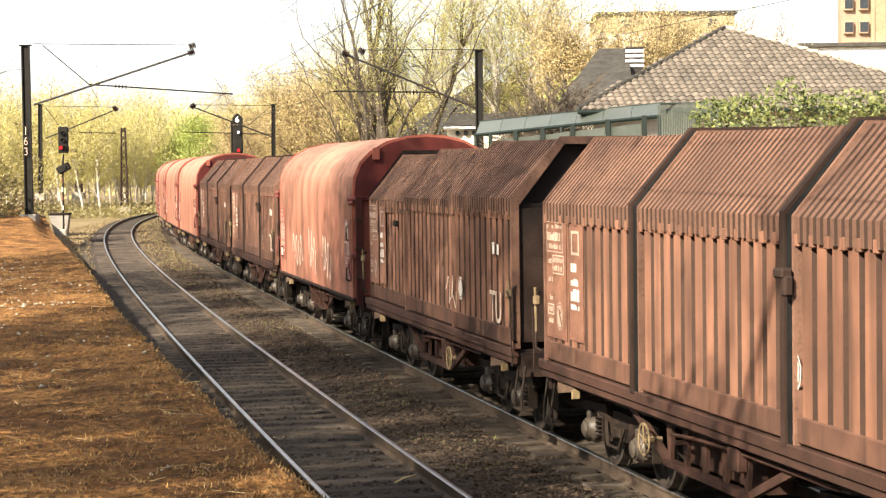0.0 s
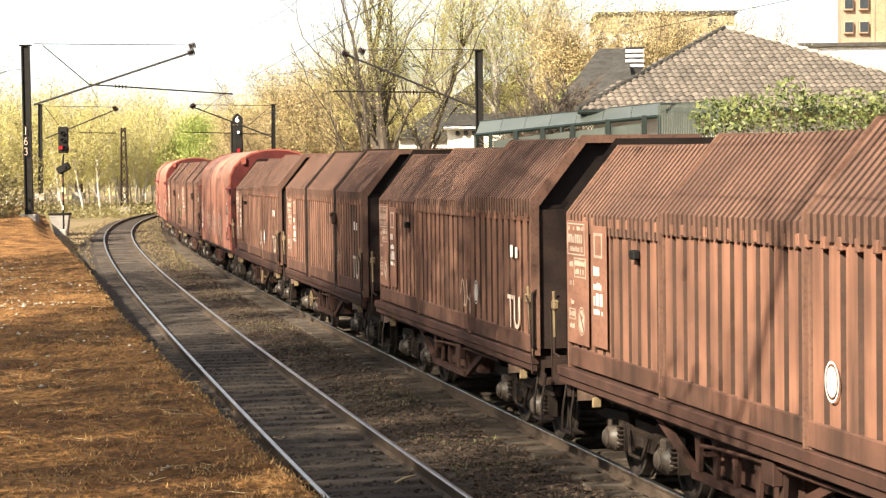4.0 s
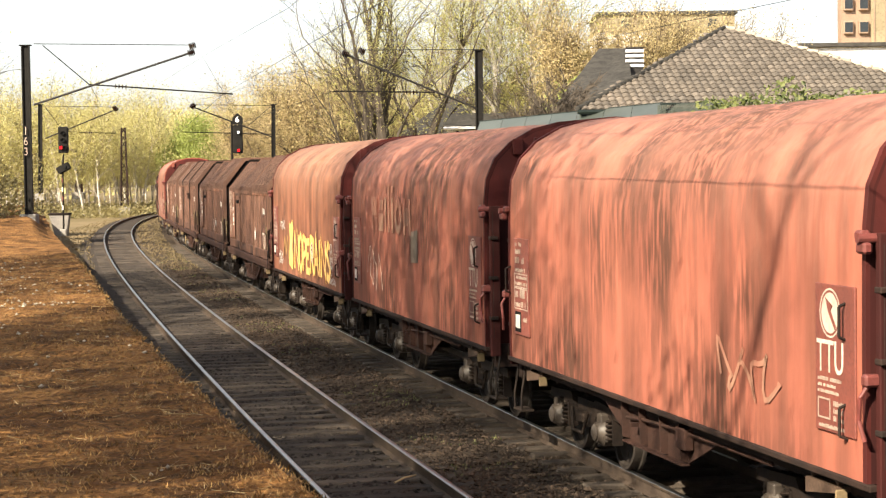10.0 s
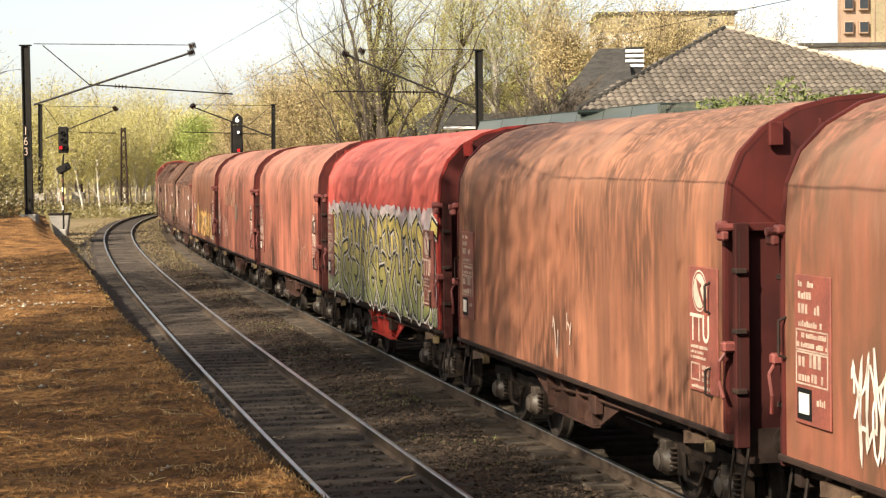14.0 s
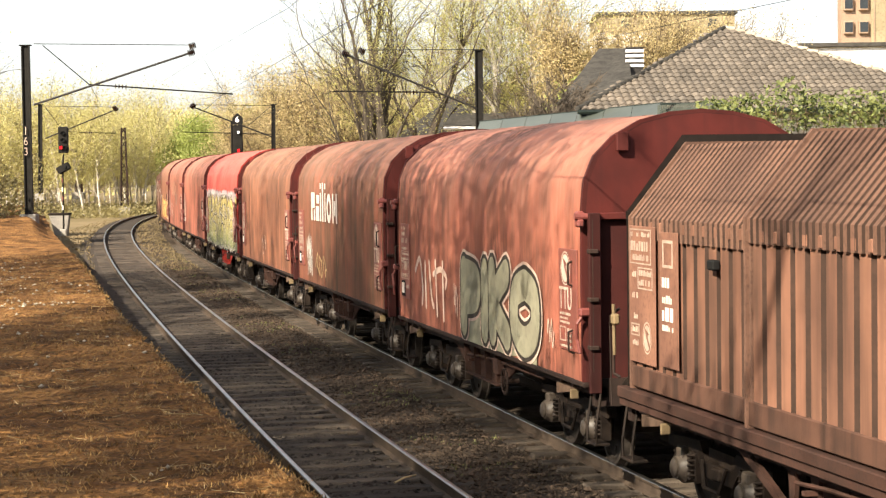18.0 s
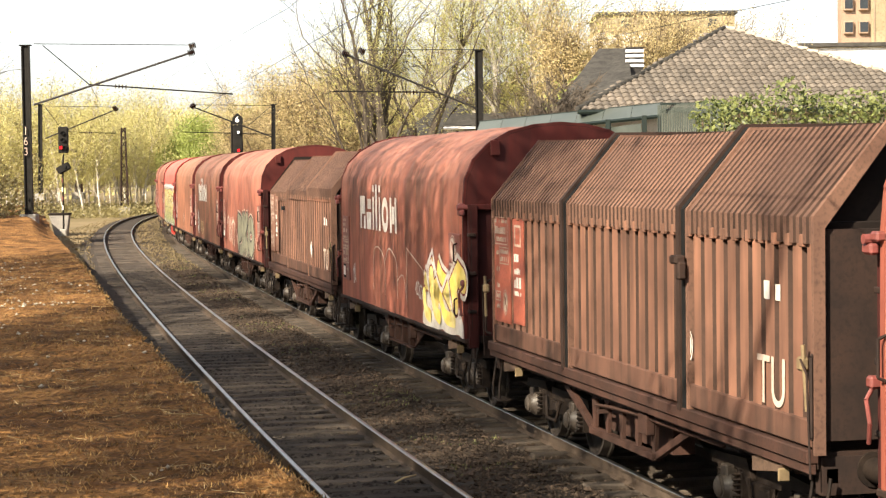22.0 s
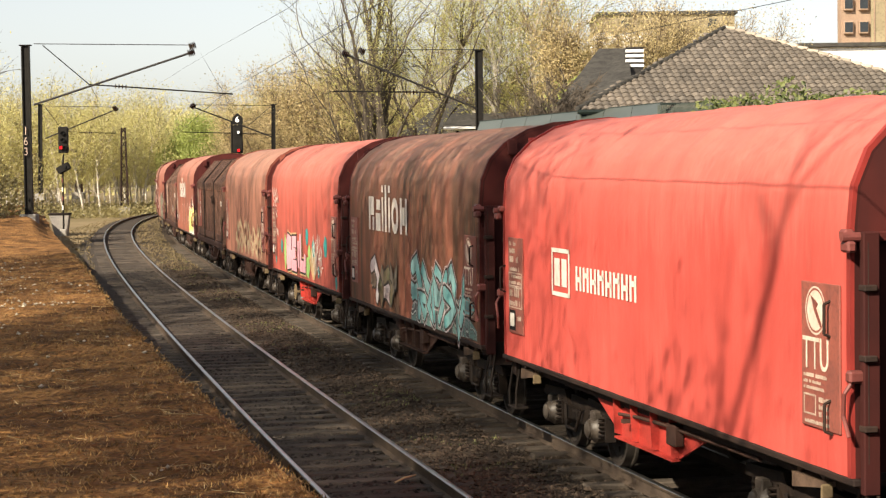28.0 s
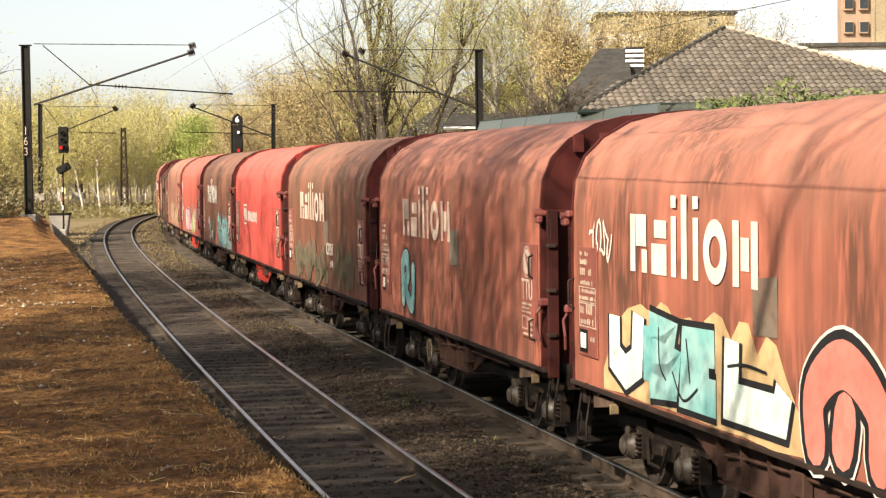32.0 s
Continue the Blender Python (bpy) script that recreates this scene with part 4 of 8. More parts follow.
    disc(d2, -2.45, 1.84, y2, 0.125, 0.0, squash=0.8)
    part("round_sign", d2, M_WHITE, w, "round white sign")
    return w


M_TARP = {
    "red": tarp_mat("faded_red_tarpaulin", (0.405, 0.137, 0.09), (0.295, 0.10, 0.068), (0.075, 0.042, 0.03), 0.7),
    "pale": tarp_mat("bleached_red_tarpaulin", (0.39, 0.165, 0.112), (0.28, 0.12, 0.082), (0.10, 0.055, 0.038), 0.7),
    "orange": tarp_mat("orange_brown_tarpaulin", (0.35, 0.145, 0.083), (0.26, 0.105, 0.062), (0.085, 0.046, 0.032), 0.8),
    "bright": tarp_mat("bright_red_tarpaulin", (0.56, 0.094, 0.075), (0.45, 0.074, 0.06), (0.30, 0.04, 0.03), 0.4, 0.5, 0.25),
    "worn": tarp_mat("worn_bright_red_tarpaulin", (0.50, 0.105, 0.078), (0.40, 0.085, 0.062), (0.11, 0.045, 0.034), 0.5, 0.45, 0.7),
    "grimy": tarp_mat("red_brown_tarpaulin_with_algae", (0.29, 0.10, 0.062), (0.20, 0.08, 0.05), (0.07, 0.054, 0.034), 0.85),
}
# wagon number: type, cover
CONSIST = {-13: ("T", "red"), -12: ("T", "pale"), -11: ("T", "red"), -10: ("T", "pale"), -9: ("T", "pale"), -8: ("T", "pale"), -7: ("H3", ""), -6: ("H3", ""), -5: ("T", "pale"),
           -4: ("H", ""), -3: ("H3", ""), -2: ("H", ""), -1: ("H", ""), 0: ("T", "orange"), 1: ("T", "red"), 2: ("T", "red"), 3: ("T", "bright"), 4: ("T", "orange"),
           5: ("T", "grimy"), 6: ("T", "red"), 7: ("H", ""), 8: ("T", "red"), 9: ("H3", ""), 10: ("T", "pale"), 11: ("T", "worn"), 12: ("T", "grimy"), 13: ("T", "bright"),
           14: ("T", "grimy"), 15: ("T", "red"), 16: ("T", "red"), 17: ("T", "red")}
EXTRA = {"H3": 0.22, "H": -0.07, "T": 0.0}
LABELS = {"red": "red covered freight wagon with a faded tarpaulin", "pale": "covered freight wagon with a bleached pale red tarpaulin", "worn": "bright red covered freight wagon with a sooty worn tarpaulin",
          "orange": "covered freight wagon with a dusty orange-brown tarpaulin", "bright": "bright red covered freight wagon with a clean tarpaulin", "grimy": "covered freight wagon with a red-brown tarpaulin gone green"}
TRAIN = {}


def front_offset(k):
    """How far wagon k's front buffers lie behind those of wagon 0."""
    if k >= 0:
        return sum(LEN + EXTRA[CONSIST[j][0]] for j in range(0, k))
    return -sum(LEN + EXTRA[CONSIST[j][0]] for j in range(k, 0))


# distance along the line of wagon 0's front, second by second
RUN = [-10.57, -4.88, 0.87, 6.72, 12.69, 18.78, 25.01, 31.4, 37.89, 44.43, 51.02, 57.65, 64.35, 71.15, 78.05, 85.02, 92.1, 99.32, 106.61, 113.94, 121.34, 128.88, 136.51, 144.21, 151.96, 159.76, 167.68, 175.74,
       183.89, 192.04, 200.24, 208.52, 216.84]


def run(t):
    i = max(0, min(31, int(t)))
    f = t - i
    p0, p1, p2, p3 = RUN[max(0, i - 1)], RUN[i], RUN[i + 1], RUN[min(32, i + 2)]
    m1 = (p2 - p0) / 2 if i > 0 else p2 - p1
    m2 = (p3 - p1) / 2 if i < 31 else p2 - p1
    return (2 * f ** 3 - 3 * f * f + 1) * p1 + (f ** 3 - 2 * f * f + f) * m1 + (3 * f * f - 2 * f ** 3) * p2 + (f ** 3 - f * f) * m2


def wagon_pose(k, t):
    half = (LEN + EXTRA[CONSIST[k][0]]) / 2
    return along(run(t) - front_offset(k) - half)


def assemble():
    first = {"T": covered_wagon(), "H": hood_wagon("H"), "H3": hood_wagon("H3")}
    used = set()
    for k, (kind, cover) in CONSIST.items():
        m = wagon_pose(k, 0.0)
        if kind in used:
            w = copy_thing(first[kind], m)
        else:
            w = first[kind]
            w.matrix_world = m
            used.add(kind)
        if kind == "T":
            w["label"] = LABELS[cover]
            for c in w.children:
                if c.name.startswith(("end_wall", "end_arch", "lug")) and cover == "pale":
                    c.material_slots[0].link = "OBJECT"
                    c.material_slots[0].material = M_ENDCORAL
                if c.name.startswith("truss"):
                    c.material_slots[0].link = "OBJECT"
                    c.material_slots[0].material = M_REDFRAME if cover in ("bright", "worn") else M_BROWNFRAME
                if c.name.startswith(("end_arch", "lug")) and cover == "bright":
                    c.material_slots[0].link = "OBJECT"
                    c.material_slots[0].material = M_ENDBRIGHT
                if c.name.startswith("tarpaulin"):
                    c.material_slots[0].link = "OBJECT"
                    c.material_slots[0].material = M_TARP[cover]
        if k == 9:
            w["label"] = "brown freight wagon, three ribbed steel hoods, fresh red data boards"
            for c in w.children:
                if c.name.startswith(("data_board", "second_board")):
                    c.material_slots[0].link = "OBJECT"
                    c.material_slots[0].material = M_REDBOARD
        TRAIN[k] = w


assemble()

# ---- ground, tracks, platform ----
def height(x, y):
    s, lat = beside(x, y)
    z = -0.42
    if lat > 6:
        z += min(1.0, (lat - 6) / 4) * 0.5
    return z + 0.05 * noise.noise(Vector((x * 0.3, y * 0.3, 0)))


def ground():
    def steps(fine0, fine1, d, far):
        out, v = [], fine0
        while v < fine1:
            out.append(v)
            v += d
        g, lo, hi = d, fine0, fine1
        while hi < far:
            out.append(hi)
            g *= 1.35
            hi += g
        g = d
        while lo > -far:
            g *= 1.35
            lo -= g
            out.insert(0, lo)
        return out
    xs, ys = steps(-45, 45, 1.0, 2500), steps(-20, 200, 1.5, 3000)
    sh = Shape()
    sh.sweep([[(x, y, height(x, y)) for x in xs] for y in ys])
    solid("ground", sh, M_SOIL, "dry grassy soil beside the railway", "ground", kind="structure")


ground()


def strip(name, lat0, lat1, s0, s1, zf, mat, label, category, n=12, ds=0.5, kind="structure"):
    rows = []
    k = int((s1 - s0) / ds)
    for i in range(k + 1):
        s = s0 + (s1 - s0) * i / k
        rows.append([at(s, lat0 + (lat1 - lat0) * j / n, zf(s, lat0 + (lat1 - lat0) * j / n)) for j in range(n + 1)])
    return solid(name, Shape().sweep(rows), mat, label, category, kind=kind, smooth=True)


def bed(s, lat):
    """The ballast's surface, below the rail heads."""
    z = (-0.164 if lat < -3.2 else -0.19) + 0.03 * noise.noise(Vector((s * 1.3, lat * 1.3, 0))) + 0.02 * noise.noise(Vector((s * 4, lat * 4, 2)))
    if -3.0 < lat < -0.9:
        z += 0.05 * math.sin((lat + 3.0) / 2.1 * math.pi)
    if lat > -1.5:
        z -= 0.035 * min(1.0, (lat + 1.5) / 0.2)
    if lat > 1.6:
        z -= (lat - 1.6) * 0.3
    return z


strip("ballast", -3.2, 2.2, -20, 230, bed, M_BALLAST, "grey-brown ballast with dirt and moss between the tracks", "ballast", 24, 0.4)
strip("ballast_of_empty_track", -5.75, -3.2, -20, 230, lambda s, l: bed(s, l) - (0.25 if l < -5.5 else 0.0), M_DARKBED, "dark oily ballast of the empty track", "ballast", 12, 0.4)


def rail_section(s, lat):
    """Outline of a rail standing at s, lat: foot, web, head."""
    half = [(0.0, -0.172), (0.07, -0.172), (0.07, -0.16), (0.012, -0.14), (0.010, -0.05), (0.034, -0.04), (0.036, -0.014), (0.030, -0.004), (0.017, 0.0)]
    ring = half[1:] + [(-a, b) for a, b in reversed(half[1:])]
    return [at(s, lat + a, b) for a, b in ring]


def rails():
    for c, nm in ((NEAR, "empty track"), (0.0, "train track")):
        for side in (-0.7525, 0.7525):
            ss = [-18 + i * 0.75 for i in range(int(245 / 0.75))]
            secs = [rail_section(s, c + side) for s in ss]
            r = solid("rail", Shape().sweep(secs, closed=True), [M_RAIL, M_TYRE], "rusty steel rail with a bright worn head, " + nm, "rail", "rails of the two tracks", "structure")
            for p in r.data.polygons:
                if abs(p.normal.z) > 0.35 and p.center.z > -0.02:
                    p.material_index = 1


rails()


def sleepers():
    sh = Shape().box(-0.12, 0.12, -1.28, 1.28, -0.34, -0.150, bevel=0.02)
    me = sh.mesh("sleeper", M_SLEEPER)
    for c, s0, s1, lab in ((NEAR, 16, 128, "dark wooden sleepers of the empty track"), (0.0, 18, 100, "brown wooden sleepers under the train")):
        t = thing("track_bed", lab, "sleepers", kind="structure")
        s = s0
        while s < s1:
            o = part("sleeper", me, None, t)
            o.matrix_world = along(s + random.uniform(-0.02, 0.02), c + random.uniform(-0.03, 0.03), random.uniform(-0.012, 0.006)) @ pose(0, 0, 0, 0, 0, random.uniform(-1, 1))
            s += 0.62


sleepers()

PLAT = 0.74


def platform_top(s, d):
    """Height of the mossy platform at d metres in from its edge."""
    z = PLAT + 0.05 * noise.noise(Vector((s * 0.5, d * 0.5, 7))) + 0.05 * noise.noise(Vector((s * 1.8, d * 1.8, 3))) + 0.04 * noise.noise(Vector((s * 4.5, d * 4.5, 1)))
    if s > 80:      # the soil heaps up round the mast beyond the old platform's end
        u, v = min(1.0, (s - 80) / 15), min(1.0, max(0.0, (d - 0.15) / 1.0))
        z += 0.68 * u * v * v * (3 - 2 * v)
    return z


def platform():
    rows = []
    for i in range(0, 580):
        s = -20 + i * 0.2 if i < 461 else 72 + (i - 460) * 0.5
        e = edge_lat(s)
        row = []
        for j in range(0, 61):
            d = (j / 60) ** 1.6 * 14.0
            rag = 0.05 * noise.noise(Vector((s * 2.5, 0, 9))) + 0.04 * noise.noise(Vector((s * 7, 0, 5))) if j == 0 else 0.0
            row.append(at(s, e - d + rag, platform_top(s, d) - (0.03 if j == 0 else 0)))
        rows.append(row)
    solid("platform", Shape().sweep(rows), M_MOSS, "disused platform overgrown with brown moss", "platform", kind="structure", smooth=True)
    wall = Shape()
    rows = []
    for i in range(0, 303):
        s = -20 + i * 0.5
        e = edge_lat(s)
        rows.append([at(s, e - 0.03, -0.6), at(s, e - 0.03, 0.66), at(s, e - 0.5, 0.66), at(s, e - 0.5, -0.6)])
    wall.sweep(rows, closed=True)
    solid("platform_wall", wall, M_CONCRETE, "grey concrete edge wall of the platform", "platform", kind="structure")
    end = Shape()
    e = edge_lat(131)
    rows = [[at(131.0, e - d, -0.6), at(131.0, e - d, 0.70), at(131.4, e - d, 0.70), at(131.4, e - d, -0.6)] for d in (0.0, 4.0, 9.0, 14.0)]
    end.sweep(rows, closed=True)
    solid("platform_end", end, M_CONCRETE, "grey concrete end wall of the platform", "platform", kind="structure")


platform()



def light_block_wall():
    """An added dark wall, hidden beyond the train and lower than the wagons, that blocks light under them."""
    rows = [[at(-30 + i * 2.0, 3.6, -0.7), at(-30 + i * 2.0, 3.6, 2.3), at(-30 + i * 2.0, 3.85, 2.3), at(-30 + i * 2.0, 3.85, -0.7)] for i in range(66)]
    solid("wall_beyond_track", Shape().sweep(rows, closed=True), M_DARKBED, "unseen dark wall added beyond the train to block light", "wall", kind="structure")


light_block_wall()
# ---- trees ----
class Wood:
    """Grows one tree: limbs as tapered tubes, twigs, and leaf places."""

    def __init__(self, seed):
        self.r = random.Random(seed)
        self.dense, self.thin = 1.0, 0.007
        self.limb, self.twig, self.tips = Shape(), Shape(), []

    def grow(self, p, d, length, radius, level, depth, spread, rise):
        r = self.r
        n = 4 if level < 2 else 3
        sides = 7 if level == 0 else 5 if level == 1 else 3
        q, v = Vector(p), Vector(d).normalized()
        for i in range(n):
            v2 = (v + Vector((r.gauss(0, 1), r.gauss(0, 1), r.gauss(0, 1))) * (0.07 if level == 0 else 0.16) + Vector((0, 0, rise))).normalized()
            e = q + v2 * length / n
            ra, rb = radius * (1 - 0.5 * i / n), radius * (1 - 0.5 * (i + 1) / n)
            (self.limb if level < 3 else self.twig).tube(q, e, ra, rb, sides, caps=False)
            if level < depth and (level > 0 or i > 0):
                kids = 2 if level < depth - 1 else 3
                for _ in range(kids):
                    if r.random() > self.dense:
                        continue
                    a = r.uniform(0, 2 * math.pi)
                    side = v2.orthogonal().normalized()
                    side.rotate(Matrix.Rotation(a, 3, v2))
                    t = r.uniform(0.2, 1.0)
                    self.grow(q.lerp(e, t), v2 + side * r.uniform(0.6, 1.1) * spread, length * r.uniform(0.42, 0.66), max(self.thin, rb * r.uniform(0.40, 0.66)), level + 1, depth, spread, rise)
            q, v = e, v2
            if level >= depth - 1:
                self.tips.append(e.copy())
        if level < depth:
            self.grow(q, v, length * 0.6, radius * 0.48, level + 1, depth, spread, rise)

    def leaves(self, per, size, scatter, low=0.0):
        sh, r = Shape(), self.r
        for t in self.tips:
            for _ in range(per if per >= 1 else int(r.random() < per)):
                c = t + Vector((r.gauss(0, scatter), r.gauss(0, scatter), r.gauss(0, scatter)))
                if c.z < low:
                    continue
                a = Vector((r.gauss(0, 1), r.gauss(0, 1), r.gauss(0, 1))).normalized()
                b = a.orthogonal().normalized()
                b.rotate(Matrix.Rotation(r.uniform(0, 6.28), 3, a))
                s = size * r.uniform(0.6, 1.3)
                sh.add([c - b * s, c + a.cross(b) * s * 0.5, c + b * s, c - a.cross(b) * s * 0.5], [(0, 1, 2, 3)])
        return sh


def tree(name, seed, height_m, radius, label, bark, leaf, per=2, size=0.06, scatter=0.25, depth=4, spread=0.7, rise=0.05, stems=1, lean=0.12, low=2.0, group="", m=None, dense=1.0, twig=None, thin=0.007):
    w = Wood(seed)
    w.dense, w.thin = dense, thin
    for k in range(stems):
        a = 2 * math.pi * k / max(1, stems) + seed
        off = Vector((math.cos(a), math.sin(a), 0)) * (0.25 if stems > 1 else 0)
        w.grow(off, Vector((math.cos(a) * lean, math.sin(a) * lean, 1)), height_m * 0.62, radius, 0, depth, spread, rise)
    tall = max(v[2] for v in w.limb.v + w.twig.v)
    k = height_m / tall
    w.limb.v = [(a * k, b * k, c * k) for a, b, c in w.limb.v]
    w.twig.v = [(a * k, b * k, c * k) for a, b, c in w.twig.v]
    w.tips = [p * k for p in w.tips]
    t = thing(name, label, "tree", m, group)
    part("trunk", w.limb.mesh("trunk", bark, True, False), None, t)
    if w.twig.v:
        part("twig_work", w.twig.mesh("twig_work", twig or M_TWIG, False, False), None, t)
    lv = w.leaves(per, size, scatter, low)
    if lv.v:
        part("crown", lv.mesh("crown", leaf, False, False), None, t)
    return t


def planted(p, z=None, turn=0.0, size=1.0):
    x, y = p[0], p[1]
    return pose(x, y, height(x, y) - 0.1 if z is None else z, 0, 0, turn) @ Matrix.Diagonal((size, size, size, 1))


def put_tree(proto, p, turn, size=1.0, z=None):
    t = copy_thing(proto, pose(0, 0, 0))
    t.matrix_world = planted(p, z, turn, size)
    return t


def trees():
    g = "trees beside the line"
    # the multi-stemmed tree behind the wagons
    tree("multi_stemmed_tree", 3, 18, 0.50, "tall multi-stemmed tree just coming into leaf", M_BARK, M_LEAF, 4, 0.045, 0.5, 4, 0.7, 0.05, stems=4, lean=0.22, low=5, group=g, m=planted((-2.57, 104.00, 4.72)), dense=0.5, twig=M_BARK, thin=0.012)
    tree("slim_tree", 11, 17, 0.34, "slim leaning tree with bare grey limbs", M_BARK, M_LEAF, 0.3, 0.06, 0.3, 4, 0.5, 0.08, lean=0.15, low=4, group=g, m=planted((-3.52, 101.00, 4.70)), dense=0.5, twig=M_BARK, thin=0.012)
    birch = tree("birch_tree", 21, 18, 0.34, "birch with a pale trunk and hanging spring foliage", M_BIRCH, M_LEAF, 3, 0.05, 0.5, 4, 0.6, 0.0, lean=0.03, low=5.5, group=g, m=planted((2.90, 103.00, 4.63)), dense=0.75, thin=0.011)
    put_tree(birch, (5.58, 106.00, 4.63), 130, 1.1)
    put_tree(birch, (4.25, 118.00, 4.77), 215, 1.0)
    put_tree(birch, (0.67, 124.00, 4.88), 60, 1.05)
    bush = tree("twiggy_tree", 31, 10.5, 0.16, "round twiggy tree with brown buds", M_BARK, M_LEAF_BROWN, 0.8, 0.06, 0.35, 4, 0.95, 0.02, stems=3, lean=0.35, low=1, group=g, m=planted((-10.23, 158.00, 4.46), None, 0, 1.35))
    put_tree(bush, (-13.33, 162.00, 4.52), 80, 1.15)
    put_tree(bush, (-8.49, 160.00, 4.44), 200, 1.4)
    put_tree(bush, (-12.64, 172.00, 4.55), 140, 1.35)
    put_tree(bush, (-16.22, 170.00, 4.59), 310, 0.95)
    put_tree(bush, (-6.87, 166.00, 4.45), 20, 1.4)
    tw = tree("dense_twiggy_bush", 41, 7.3, 0.09, "dense tangle of brown twigs", M_BARK, M_LEAF_BROWN, 0, 0.05, 0.2, 4, 0.75, 0.0, stems=4, lean=0.07, low=0, group=g, m=planted((3.99, 67.00, 5.42)), thin=0.02, twig=M_BARK)
    fresh = tree("fresh_green_tree", 51, 8, 0.15, "small tree in fresh green leaf", M_BARK, M_LEAF_FRESH, 4, 0.09, 0.45, 4, 0.85, 0.03, lean=0.2, low=0.5, group=g, m=planted((-16.81, 176.00, 3.60)))
    put_tree(fresh, (-20.90, 178.00, 3.65), 75, 1.15)
    put_tree(fresh, (-23.23, 182.00, 3.68), 200, 1.05)
    put_tree(fresh, (-18.77, 180.00, 3.62), 300, 1.2)
    bare = tree("bare_tree", 61, 10.5, 0.12, "bare tree with fine branches and brown buds", M_BARK, M_LEAF_BROWN, 2, 0.05, 0.4, 4, 0.7, 0.06, lean=0.1, low=3, group=g, m=planted((19.41, 110.00, 9.60)), thin=0.014)
    put_tree(bare, (9.25, 96.00, 8.94), 40, 1.15)
    put_tree(bare, (11.67, 100.00, 9.14), 90, 1.2)
    put_tree(bare, (14.11, 104.00, 9.33), 170, 1.15)
    put_tree(bare, (7.52, 92.00, 8.74), 250, 1.2)
    for x, y, turn, size in ((13.0, 150.0, 10, 1.5), (16.0, 153.0, 120, 1.6), (19.0, 148.0, 230, 1.5), (21.6, 151.0, 320, 1.6)):
        put_tree(bare, (x, y), turn, size)
    put_tree(fresh, (6.49, 84.00, 6.83), 20, 0.9)
    put_tree(bush, (12.73, 118.00, 9.46), 60, 1.1)
    put_tree(bush, (8.03, 110.00, 9.12), 160, 1.1)
    # the birch wood that closes the curve
    wood = [tree("wood_birch", 71, 11.5, 0.13, "slender birch of the spring wood, yellow-green", M_BIRCH, M_LEAF_WOOD, 3, 0.085, 0.6, 3, 0.5, 0.06, lean=0.04, low=3.0, group="trees of the wood", m=planted((-30, 190))),
            tree("wood_birch", 72, 12, 0.14, "slender birch of the spring wood, yellow-green", M_BIRCH, M_LEAF_WOOD, 3, 0.085, 0.6, 3, 0.55, 0.05, lean=0.05, low=3.0, group="trees of the wood", m=planted((-36, 192))),
            tree("wood_tree", 73, 11, 0.15, "thin grey tree of the spring wood", M_BIRCH, M_LEAF_FAR, 3, 0.085, 0.6, 3, 0.6, 0.05, lean=0.05, low=2.5, group="trees of the wood", m=planted((-42, 196)))]
    r = random.Random(5)
    for i in range(150):
        d = 176 + (i % 6) * 12 + r.uniform(-5, 5)
        x = d * (-0.245 + 0.24 * ((i * 0.618) % 1.0))
        s, lat = beside(x, d)
        if -5.6 < lat < 2.6:
            continue
        put_tree(wood[i % 3], (x, d), r.uniform(0, 360), r.uniform(0.78, 1.15))
    # trees on the left bank, some in view at its far end
    for x, y, sc in ((-25.2, 97, 1.0), (-28, 108, 1.1), (-31, 118, 1.0), (-26.5, 88, 0.9)):
        put_tree(fresh if sc < 1.05 else wood[0], (x, y), x * 40, sc * 0.85, 1.0)


trees()


def brush():
    """Undergrowth: low tangled bushes as one mass each."""
    r = random.Random(9)
    def clump(places, mat, label, name="undergrowth", size=0.12, per=420):
        sh = Shape()
        for x, y, rad, h in places:
            bs, bl = beside(x, y)
            z = platform_top(bs, edge_lat(bs) - bl) if bs < 130 and bl < edge_lat(bs) else height(x, y)
            for _ in range(per):
                a, q, t = r.uniform(0, 6.28), rad * math.sqrt(r.random()), r.random() ** 1.3
                c = Vector((x + math.cos(a) * q, y + math.sin(a) * q, z + t * h * (1 - 0.5 * (q / rad) ** 2) * r.uniform(0.6, 1.1)))
                u = Vector((r.gauss(0, 1), r.gauss(0, 1), r.gauss(0, 1))).normalized()
                v = u.orthogonal().normalized()
                k = size * r.uniform(0.5, 1.4)
                sh.add([c - v * k, c + u.cross(v) * k * 0.5, c + v * k, c - u.cross(v) * k * 0.5], [(0, 1, 2, 3)])
        solid(name, sh.mesh(name, mat, False, False), None, label, "bushes", kind="stuff")
    clump([(-(0.085 + 0.16 * (i / 34)) * (166 + (i % 3) * 6), 168 + (i % 3) * 6, 3.2, 1.6) for i in range(34)], M_BRUSH, "brown and olive undergrowth at the foot of the wood", size=0.10, per=800)
    clump([(-22.8 - (i % 2) * 1.5, 80 + i * 3.2, 1.8, 3.0 + (i % 3)) for i in range(9)], M_BRUSH, "tangled bushes on the left bank", size=0.1, per=900)


brush()


